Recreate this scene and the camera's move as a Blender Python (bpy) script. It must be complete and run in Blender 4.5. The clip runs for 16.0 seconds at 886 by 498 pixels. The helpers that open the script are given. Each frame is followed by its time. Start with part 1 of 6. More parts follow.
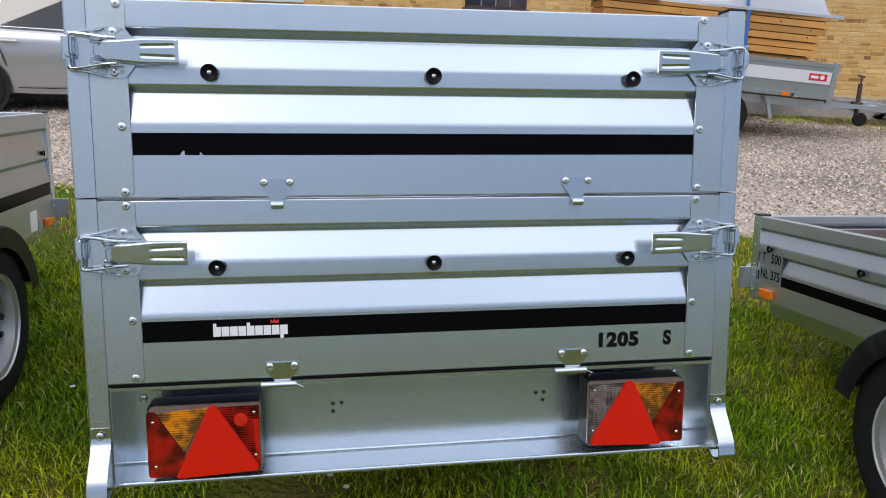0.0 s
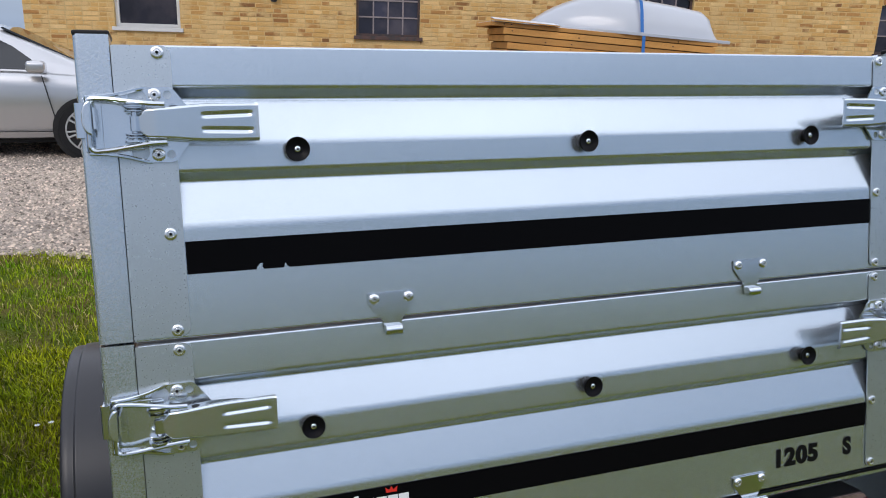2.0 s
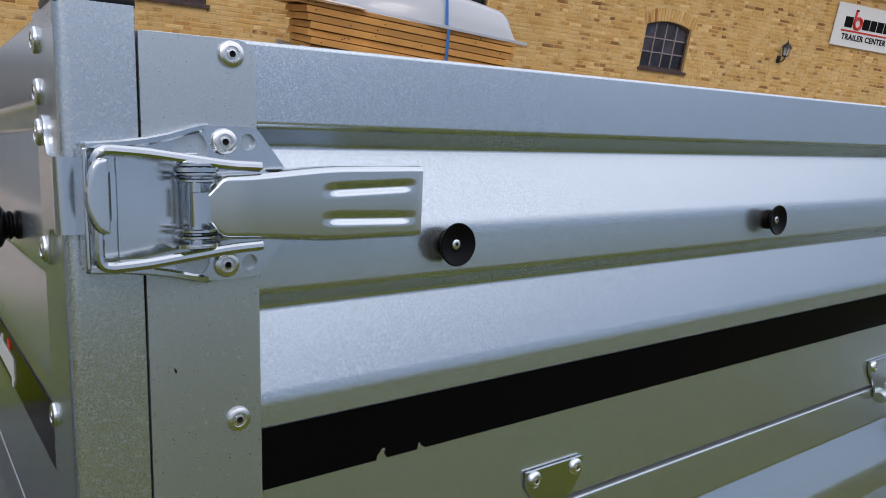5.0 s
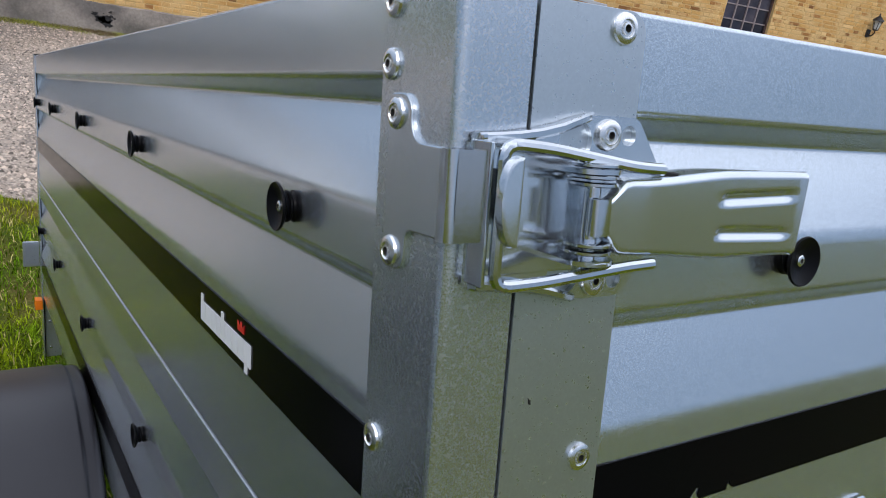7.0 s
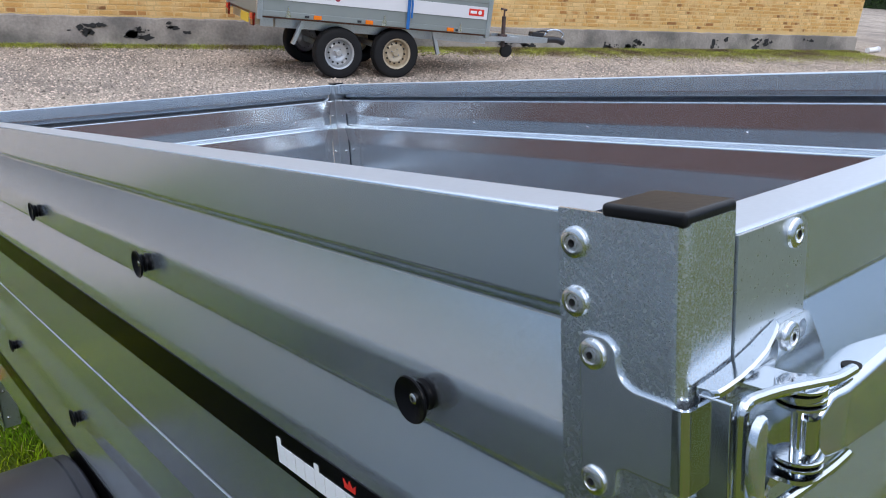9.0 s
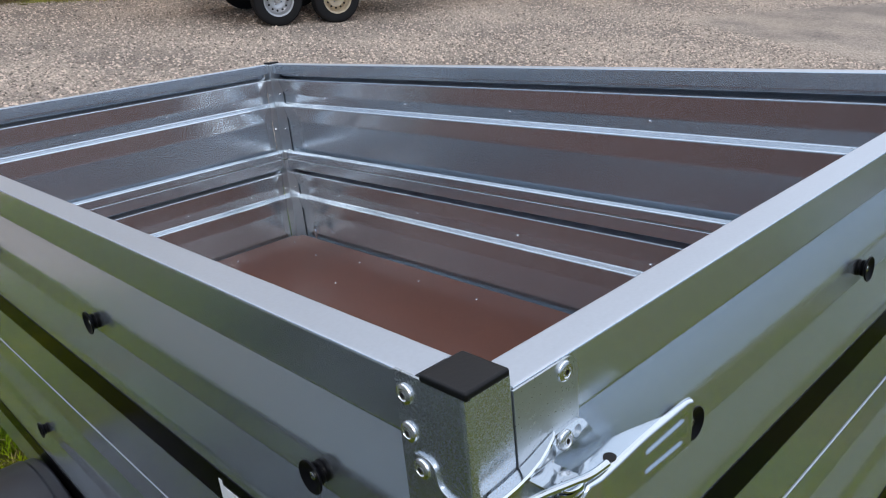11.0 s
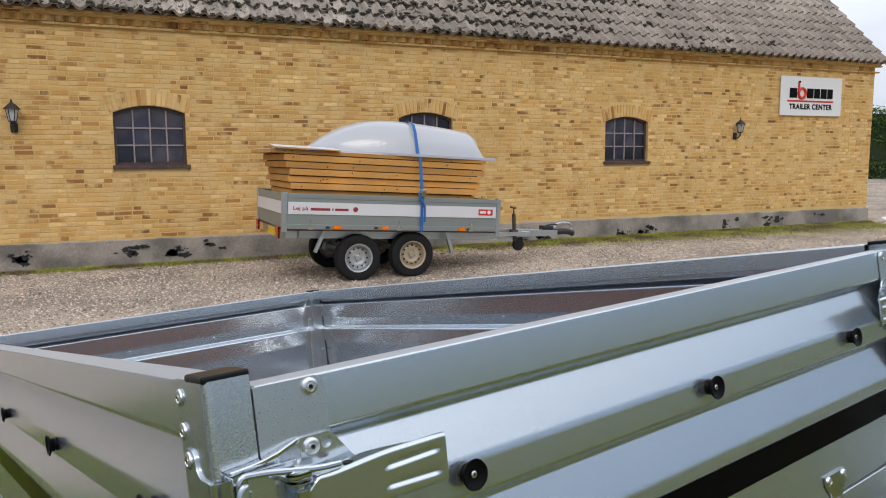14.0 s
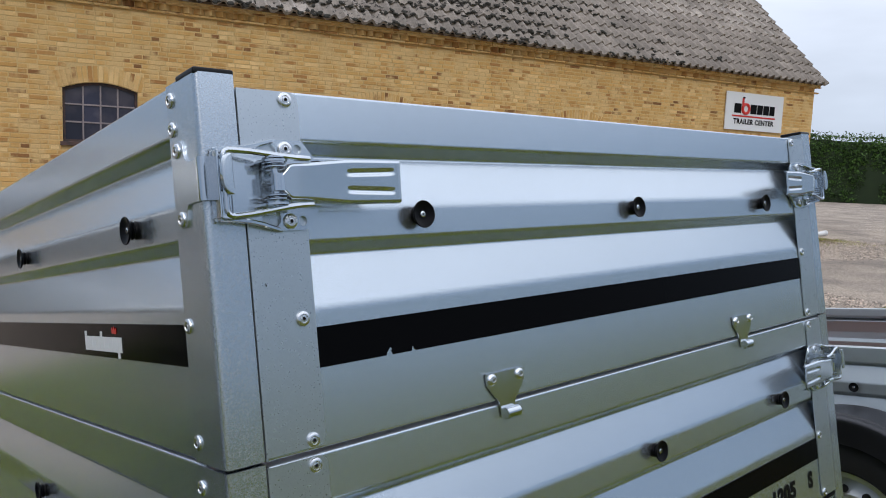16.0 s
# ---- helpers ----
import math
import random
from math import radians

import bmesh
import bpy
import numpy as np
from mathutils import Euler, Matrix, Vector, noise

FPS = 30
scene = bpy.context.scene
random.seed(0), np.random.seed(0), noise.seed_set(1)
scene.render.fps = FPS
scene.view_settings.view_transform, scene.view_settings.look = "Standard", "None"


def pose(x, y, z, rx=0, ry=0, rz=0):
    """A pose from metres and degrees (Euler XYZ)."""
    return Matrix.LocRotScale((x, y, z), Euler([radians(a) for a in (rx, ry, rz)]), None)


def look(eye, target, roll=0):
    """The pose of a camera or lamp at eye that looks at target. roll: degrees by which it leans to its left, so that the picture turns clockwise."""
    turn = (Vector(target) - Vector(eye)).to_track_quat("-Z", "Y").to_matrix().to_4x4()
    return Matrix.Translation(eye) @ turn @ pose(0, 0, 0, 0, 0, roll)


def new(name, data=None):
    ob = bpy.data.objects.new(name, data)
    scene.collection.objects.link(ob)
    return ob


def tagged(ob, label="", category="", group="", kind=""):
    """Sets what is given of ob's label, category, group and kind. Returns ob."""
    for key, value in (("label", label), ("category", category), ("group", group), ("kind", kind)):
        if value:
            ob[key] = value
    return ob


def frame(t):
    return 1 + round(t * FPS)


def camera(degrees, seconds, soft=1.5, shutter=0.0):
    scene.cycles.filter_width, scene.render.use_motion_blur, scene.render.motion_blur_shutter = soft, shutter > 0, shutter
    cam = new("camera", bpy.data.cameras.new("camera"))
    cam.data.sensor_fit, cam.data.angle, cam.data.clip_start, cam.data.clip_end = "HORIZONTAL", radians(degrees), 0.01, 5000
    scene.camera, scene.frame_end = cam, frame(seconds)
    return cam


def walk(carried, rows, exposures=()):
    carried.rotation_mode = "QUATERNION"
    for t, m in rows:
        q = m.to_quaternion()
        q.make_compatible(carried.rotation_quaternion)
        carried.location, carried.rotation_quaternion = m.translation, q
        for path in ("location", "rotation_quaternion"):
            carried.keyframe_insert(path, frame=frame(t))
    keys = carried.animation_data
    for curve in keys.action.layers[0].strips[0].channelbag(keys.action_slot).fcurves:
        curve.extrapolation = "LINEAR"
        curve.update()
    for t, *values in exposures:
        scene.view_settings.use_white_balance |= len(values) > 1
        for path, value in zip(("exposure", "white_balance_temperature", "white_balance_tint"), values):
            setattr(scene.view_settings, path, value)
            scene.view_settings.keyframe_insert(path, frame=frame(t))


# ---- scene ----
cam = camera(61.2, 16.0, 1.0)
PATH = [
    (0, (0.734, -1.347, 1.38), (0.613, 0.555, 0.774), 2.5),
    (0.5, (0.636, -1.283, 1.365), (0.556, 0.627, 0.778), 2.5),
    (1, (0.545, -1.181, 1.383), (0.495, 0.727, 0.785), 2.5),
    (1.5, (0.465, -1.068, 1.389), (0.483, 0.846, 0.81), 2.1),
    (2, (0.319, -0.963, 1.39), (0.518, 0.954, 0.858), 1.9),
    (2.5, (0.204, -0.875, 1.404), (0.564, 1.018, 0.866), 2.9),
    (3, (0.162, -0.78, 1.395), (0.656, 1.079, 0.849), 3.3),
    (3.2, (0.133, -0.739, 1.394), (0.706, 1.094, 0.836), 3.8),
    (5.3, (0.012, -0.474, 1.39), (0.812, 1.279, 0.854), 8.1),
    (5.5, (-0.002, -0.461, 1.392), (0.789, 1.29, 0.836), 8.7),
    (6, (-0.032, -0.43, 1.385), (0.732, 1.319, 0.788), 9.3),
    (6.5, (-0.07, -0.401, 1.381), (0.677, 1.339, 0.737), 10.1),
    (7, (-0.102, -0.372, 1.372), (0.576, 1.394, 0.72), 10.5),
    (7.5, (-0.135, -0.336, 1.368), (0.53, 1.438, 0.727), 10.8),
    (8, (-0.167, -0.297, 1.381), (0.547, 1.462, 0.754), 8.8),
    (8.5, (-0.198, -0.276, 1.436), (0.603, 1.414, 0.728), 4.0),
    (9, (-0.21, -0.275, 1.476), (0.669, 1.364, 0.739), 4.1),
    (9.5, (-0.209, -0.284, 1.526), (0.732, 1.262, 0.675), 3.9),
    (9.7, (-0.205, -0.29, 1.552), (0.746, 1.213, 0.639), 3.0),
    (11.8, (-0.181, -0.423, 1.658), (0.762, 1.135, 0.83), 1.6),
    (12, (-0.172, -0.444, 1.654), (0.76, 1.135, 0.856), 1.4),
    (12.5, (-0.124, -0.524, 1.637), (0.77, 1.115, 0.92), 0.8),
    (13, (-0.081, -0.587, 1.621), (0.769, 1.12, 1.018), 0.3),
    (13.5, (-0.061, -0.615, 1.587), (0.772, 1.157, 1.178), -0.3),
    (14, (-0.062, -0.647, 1.553), (0.756, 1.161, 1.306), -0.3),
    (14.5, (-0.05, -0.665, 1.491), (0.765, 1.156, 1.338), -0.9),
    (15, (-0.038, -0.671, 1.443), (0.784, 1.148, 1.322), -0.4),
    (15.5, (-0.07, -0.698, 1.384), (0.792, 1.101, 1.241), 0.8),
    (16, (-0.118, -0.766, 1.313), (0.819, 0.987, 1.093), 2.3),
]
walk(cam, [(t, look(eye, target, roll)) for t, eye, target, roll in PATH], [(0, -0.07, 6450, 15), (3.2, -0.16, 6500, 15), (5.3, -0.32, 6700, 16), (6.5, -0.2, 6500, 16), (7.2, -0.05, 6350, 15), (8.0, 0.2, 6200, 14), (9.5, 0.05, 6050, 14), (12.0, -0.22, 6600, 13), (14.3, -0.13, 6900, 13), (15.2, -0.26, 6550, 13), (16.0, -0.33, 6450, 13)])
SKY, SUN = 0.10, 0.85
LOW, MID, HIGH = (0.31, 0.43, 0.60), (0.58, 0.72, 0.92), (1.66, 1.80, 2.00)

cam.data.dof.use_dof = False

# ---- world and light: bright, thinly clouded day ----
world = bpy.data.worlds.new("sky")
scene.world = world
world.use_nodes = True
wn, wl = world.node_tree.nodes, world.node_tree.links
wn.clear()
w_out = wn.new("ShaderNodeOutputWorld")
w_bg = wn.new("ShaderNodeBackground")
w_sky = wn.new("ShaderNodeTexSky")
w_sky.sky_type, w_sky.sun_disc = "NISHITA", False
w_sky.sun_elevation, w_sky.sun_rotation = radians(39), radians(200)
w_sky.air_density, w_sky.dust_density, w_sky.ozone_density = 1.0, 2.0, 1.0
w_co = wn.new("ShaderNodeTexCoord")
w_map = wn.new("ShaderNodeMapping")
w_map.inputs["Scale"].default_value = (1.0, 1.0, 4.0)
w_no = wn.new("ShaderNodeTexNoise")
w_no.inputs["Scale"].default_value, w_no.inputs["Detail"].default_value = 1.9, 6.0
w_range = wn.new("ShaderNodeMapRange")
w_range.inputs["From Min"].default_value, w_range.inputs["From Max"].default_value = 0.3, 0.7
w_range.inputs["To Min"].default_value, w_range.inputs["To Max"].default_value = 7.6, 11.4
w_ramp = wn.new("ShaderNodeValToRGB")    # overcast: brighter and whiter aloft
w_ramp.color_ramp.elements[0].position, w_ramp.color_ramp.elements[0].color = 0.0, (*LOW, 1)
w_ramp.color_ramp.elements[1].position, w_ramp.color_ramp.elements[1].color = 0.58, (*HIGH, 1)
w_mid = w_ramp.color_ramp.elements.new(0.22)
w_mid.color = (*MID, 1)
w_mul = wn.new("ShaderNodeMixRGB")
w_mul.blend_type = "MULTIPLY"
w_mul.inputs[0].default_value = 1.0
w_mix = wn.new("ShaderNodeMixRGB")
w_mix.inputs[0].default_value = 0.85
wl.new(w_co.outputs["Generated"], w_map.inputs["Vector"])
w_lean = wn.new("ShaderNodeVectorMath")     # the sky is weighted brighter to the north-east, dimmer in the panels' reflections
w_lean.operation = "DOT_PRODUCT"
w_lean.inputs[1].default_value = (0.19, 0.20, 1.0)
wl.new(w_co.outputs["Generated"], w_lean.inputs[0])
w_dim = wn.new("ShaderNodeVectorMath")     # and darkened low in the east-south-east, added unseen to dim the panels
w_dim.operation = "DOT_PRODUCT"
w_dim.inputs[1].default_value = (0.88, -0.47, 0.0)
wl.new(w_co.outputs["Generated"], w_dim.inputs[0])
w_darken = wn.new("ShaderNodeMapRange")
w_darken.interpolation_type = "SMOOTHSTEP"
w_darken.inputs["From Min"].default_value, w_darken.inputs["From Max"].default_value = 0.60, 1.0
w_darken.inputs["To Min"].default_value, w_darken.inputs["To Max"].default_value = 0.0, -0.34
wl.new(w_dim.outputs["Value"], w_darken.inputs["Value"])
w_sep = wn.new("ShaderNodeSeparateXYZ")
wl.new(w_co.outputs["Generated"], w_sep.inputs[0])
w_fade = wn.new("ShaderNodeMapRange")
w_fade.inputs["From Min"].default_value, w_fade.inputs["From Max"].default_value = 0.12, 0.42
w_fade.inputs["To Min"].default_value, w_fade.inputs["To Max"].default_value = 1.0, 0.0
wl.new(w_sep.outputs["Z"], w_fade.inputs["Value"])
w_sum = wn.new("ShaderNodeMath")
w_sum.operation = "MULTIPLY_ADD"
wl.new(w_darken.outputs[0], w_sum.inputs[0])
wl.new(w_fade.outputs[0], w_sum.inputs[1])
wl.new(w_lean.outputs["Value"], w_sum.inputs[2])
wl.new(w_sum.outputs[0], w_ramp.inputs["Fac"])
wl.new(w_map.outputs["Vector"], w_no.inputs["Vector"])
wl.new(w_no.outputs["Fac"], w_range.inputs["Value"])
wl.new(w_ramp.outputs["Color"], w_mul.inputs[1])
wl.new(w_range.outputs[0], w_mul.inputs[2])
wl.new(w_sky.outputs["Color"], w_mix.inputs[1])
wl.new(w_mul.outputs["Color"], w_mix.inputs[2])
wl.new(w_mix.outputs["Color"], w_bg.inputs["Color"])
w_bg.inputs["Strength"].default_value = SKY
wl.new(w_bg.outputs["Background"], w_out.inputs["Surface"])
sun_data = bpy.data.lights.new("sun", "SUN")
sun_data.energy, sun_data.angle, sun_data.color = SUN, radians(20), (1.0, 0.95, 0.88)
sun = new("sun", sun_data)
sun.matrix_world = look((-3, -8, 7.0), (0, 0, 0))

# ---- materials ----


def mat(name, color, rough=0.5, metal=0.0, vary=0.0, vscale=8.0, grain=0.0, gscale=200.0, bump=0.0, bscale=120.0, rvary=0.0,
        rand=0.0, island=0.0, spec=0.5, alpha=1.0, trans=0.0, coat=0.0, second=None, detail=5.0):
    """A surface with stains at one scale, grain at another, fine relief, and piece to piece differences."""
    m = bpy.data.materials.new(name)
    m.use_nodes = True
    n, l = m.node_tree.nodes, m.node_tree.links
    p = n["Principled BSDF"]
    p.inputs["Roughness"].default_value, p.inputs["Metallic"].default_value = rough, metal
    p.inputs["Specular IOR Level"].default_value = spec
    p.inputs["Coat Weight"].default_value = coat
    p.inputs["Coat Roughness"].default_value = 0.08
    p.inputs["Transmission Weight"].default_value = trans
    co = n.new("ShaderNodeTexCoord")
    where = co.outputs["Object"]

    def noisy(scale, det=5.0):
        t = n.new("ShaderNodeTexNoise")
        t.inputs["Scale"].default_value, t.inputs["Detail"].default_value = scale, det
        l.new(where, t.inputs["Vector"])
        return t.outputs["Fac"]

    def math_node(op, a, b):
        t = n.new("ShaderNodeMath")
        t.operation = op
        for i, v in enumerate((a, b)):
            if isinstance(v, (int, float)):
                t.inputs[i].default_value = v
            else:
                l.new(v, t.inputs[i])
        return t.outputs[0]

    base = n.new("ShaderNodeRGB")
    base.outputs[0].default_value = (*color, 1)
    col = base.outputs[0]
    if second:
        r = n.new("ShaderNodeValToRGB")
        r.color_ramp.elements[0].position, r.color_ramp.elements[1].position = 0.42, 0.62
        l.new(noisy(vscale, detail), r.inputs["Fac"])
        mx = n.new("ShaderNodeMixRGB")
        l.new(r.outputs["Color"], mx.inputs[0])
        l.new(col, mx.inputs[1])
        mx.inputs[2].default_value = (*second, 1)
        col = mx.outputs[0]
    value = None
    for amount, fac in ((vary, lambda: noisy(vscale * 0.7)), (grain, lambda: noisy(gscale, 2.0))):
        if amount:
            t = math_node("MULTIPLY_ADD", math_node("SUBTRACT", fac(), 0.5), 2 * amount)
            t.node.inputs[2].default_value = 1.0
            value = t if value is None else math_node("MULTIPLY", value, t)
    for amount, node, out in ((rand, "ShaderNodeObjectInfo", "Random"), (island, "ShaderNodeNewGeometry", "Random Per Island")):
        if amount:
            t = math_node("MULTIPLY_ADD", math_node("SUBTRACT", n.new(node).outputs[out], 0.5), 2 * amount)
            t.node.inputs[2].default_value = 1.0
            value = t if value is None else math_node("MULTIPLY", value, t)
    if value is not None:
        hs = n.new("ShaderNodeHueSaturation")
        l.new(value, hs.inputs["Value"])
        l.new(col, hs.inputs["Color"])
        col = hs.outputs["Color"]
    l.new(col, p.inputs["Base Color"])
    if rvary:
        t = math_node("MULTIPLY_ADD", math_node("SUBTRACT", noisy(vscale * 2.1), 0.5), 2 * rvary)
        t.node.inputs[2].default_value = rough
        l.new(t, p.inputs["Roughness"])
    if bump:
        b = n.new("ShaderNodeBump")
        b.inputs["Strength"].default_value, b.inputs["Distance"].default_value = 1.0, bump
        l.new(noisy(bscale, 4.0), b.inputs["Height"])
        l.new(b.outputs["Normal"], p.inputs["Normal"])
    return m


def spangled(name, color, rough, size, relief=0.00003, contrast=0.1, tone=0.04, haze=0.35):
    """Hot-dip zinc: small crystals that differ in tone and gloss, over faint clouds."""
    m = mat(name, color, rough, 0.95, vary=0.03, vscale=4.0)
    n, l = m.node_tree.nodes, m.node_tree.links
    p = n["Principled BSDF"]
    co = n.new("ShaderNodeTexCoord")
    vo = n.new("ShaderNodeTexVoronoi")
    vo.inputs["Scale"].default_value = size
    l.new(co.outputs["Object"], vo.inputs["Vector"])
    no = n.new("ShaderNodeTexNoise")
    no.inputs["Scale"].default_value, no.inputs["Detail"].default_value = size * 0.9, 4.0
    l.new(co.outputs["Object"], no.inputs["Vector"])
    add = n.new("ShaderNodeMath")
    add.operation = "ADD"
    l.new(vo.outputs["Color"], add.inputs[0])
    l.new(no.outputs["Fac"], add.inputs[1])
    mr = n.new("ShaderNodeMapRange")
    mr.inputs["From Max"].default_value = 1.6
    mr.inputs["To Min"].default_value, mr.inputs["To Max"].default_value = rough - contrast, rough + contrast
    l.new(add.outputs[0], mr.inputs["Value"])
    l.new(mr.outputs[0], p.inputs["Roughness"])
    mv = n.new("ShaderNodeMapRange")
    mv.inputs["From Max"].default_value = 1.6
    mv.inputs["To Min"].default_value, mv.inputs["To Max"].default_value = 1 - tone, 1 + tone
    l.new(add.outputs[0], mv.inputs["Value"])
    hs = n.new("ShaderNodeHueSaturation")
    l.new(mv.outputs[0], hs.inputs["Value"])
    old = p.inputs["Base Color"].links[0].from_socket
    l.new(old, hs.inputs["Color"])
    l.new(hs.outputs["Color"], p.inputs["Base Color"])
    b = n.new("ShaderNodeBump")
    b.inputs["Distance"].default_value = relief
    l.new(no.outputs["Fac"], b.inputs["Height"])
    l.new(b.outputs["Normal"], p.inputs["Normal"])
    # the crystals also scatter: a broad lobe under the sharp one
    q = n.new("ShaderNodeBsdfPrincipled")
    q.inputs["Metallic"].default_value, q.inputs["Roughness"].default_value = 0.9, 0.55
    l.new(hs.outputs["Color"], q.inputs["Base Color"])
    l.new(b.outputs["Normal"], q.inputs["Normal"])
    both = n.new("ShaderNodeMixShader")
    ms = n.new("ShaderNodeMapRange")
    ms.inputs["From Min"].default_value, ms.inputs["From Max"].default_value = 0.35, 1.25
    ms.inputs["To Min"].default_value, ms.inputs["To Max"].default_value = haze * 0.65, haze * 1.35
    l.new(add.outputs[0], ms.inputs["Value"])
    l.new(ms.outputs[0], both.inputs[0])
    l.new(p.outputs[0], both.inputs[1])
    l.new(q.outputs[0], both.inputs[2])
    l.new(both.outputs[0], n["Material Output"].inputs["Surface"])
    return m


STEEL = spangled("galvanised_sheet", (0.60, 0.66, 0.715), 0.215, 1000, 0.000003, 0.05, 0.19, 0.11)
POST = spangled("galvanised_coarse", (0.58, 0.635, 0.685), 0.21, 900, 0.000012, 0.03, 0.10, 0.17)
STRIP = spangled("galvanised_satin", (0.56, 0.61, 0.65), 0.28, 800, 0.000002, 0.02, 0.06, 0.2)
# rougher copy of the sheet zinc; sky brightness on the rims is tuned into it
RIM_LIT = mat("sky_lit_rim_zinc", (0.53, 0.57, 0.62), 0.44, 0.75, vary=0.05, vscale=6, grain=0.05, gscale=300)
ZINC_SHEET = spangled("zinc_plated_sheet", (0.64, 0.69, 0.735), 0.13, 1100, 0.000002, 0.02, 0.04, 0.07)
WORN = spangled("worn_zinc_plate", (0.60, 0.65, 0.70), 0.20, 950, 0.000003, 0.05, 0.04, 0.14)
ZINC = mat("zinc_plated", (0.64, 0.68, 0.72), 0.13, 1.0, vary=0.10, vscale=30, rvary=0.05, bump=0.00002, bscale=400)
ALU = mat("aluminium_rivet", (0.80, 0.81, 0.82), 0.24, 1.0, vary=0.06, vscale=90)
# flat black: painted shade in holes, gaps and recesses; also knots, scuff, underbody
SHADE_MARK = mat("black_shade_and_mark", (0.01, 0.01, 0.01), 0.8)
FILM = mat("black_film", (0.0035, 0.0035, 0.004), 0.14, vary=0.2, vscale=6, rvary=0.04, spec=0.03)
WHITE = mat("white_print", (0.82, 0.82, 0.82), 0.35)
RED_PRINT = mat("red_print", (0.65, 0.03, 0.02), 0.35)
BLACK_PRINT = mat("black_print", (0.006, 0.006, 0.006), 0.5, spec=0.08)
RUBBER = mat("black_rubber", (0.004, 0.004, 0.005), 0.34, spec=0.10, vary=0.15, vscale=60, bump=0.00006, bscale=700)
CAP = mat("black_cap_plastic", (0.007, 0.007, 0.008), 0.33, spec=0.22, vary=0.2, vscale=30, bump=0.0001, bscale=300)
CREAM = mat("cream_rim", (0.50, 0.42, 0.30), 0.45, 0.3, vary=0.3, vscale=20)
PLASTIC = mat("black_plastic", (0.026, 0.026, 0.031), 0.36, spec=0.45, vary=0.15, vscale=10, bump=0.0001, bscale=500)
TYRE = mat("tyre_rubber", (0.014, 0.014, 0.015), 0.7, spec=0.25, vary=0.3, vscale=12, bump=0.0006, bscale=260)
PLY = mat("phenolic_plywood", (0.12, 0.042, 0.022), 0.36, vary=0.25, vscale=5, grain=0.12, gscale=90, bump=0.0001, bscale=900)
RED_LENS = mat("red_lens", (0.66, 0.013, 0.004), 0.22, vary=0.05, vscale=30, coat=0.1)
GLOW_LENS = mat("lit_red_ribs", (0.55, 0.016, 0.005), 0.2, vary=0.4, vscale=60, coat=0.2)
DARK_LENS = mat("dark_red_lens", (0.075, 0.003, 0.003), 0.12, vary=0.4, vscale=24, second=(0.36, 0.008, 0.005), coat=0.3, detail=1.5)
BROWN_LENS = mat("smoky_amber_lens", (0.15, 0.065, 0.018), 0.13, vary=0.5, vscale=38, second=(0.72, 0.25, 0.012), coat=0.4, detail=2.5)
CLEAR = mat("clear_lens", (0.20, 0.175, 0.165), 0.10, vary=0.7, vscale=40, second=(0.07, 0.055, 0.05), coat=0.6)
CLEAR_EDGE = mat("clear_edge", (0.16, 0.11, 0.10), 0.10, vary=0.3, vscale=40, coat=0.8)
ORANGE = mat("orange_marker", (0.85, 0.20, 0.01), 0.25, vary=0.1, vscale=40)
RIM = mat("silver_rim", (0.55, 0.56, 0.57), 0.35, 0.7, vary=0.12, vscale=14)
BAR = mat("window_bar_paint", (0.30, 0.25, 0.25), 0.6, vary=0.3, vscale=14)
GLASS_DARK = mat("tinted_glass", (0.012, 0.014, 0.016), 0.04, spec=0.8)

# ---- mesh helpers ----


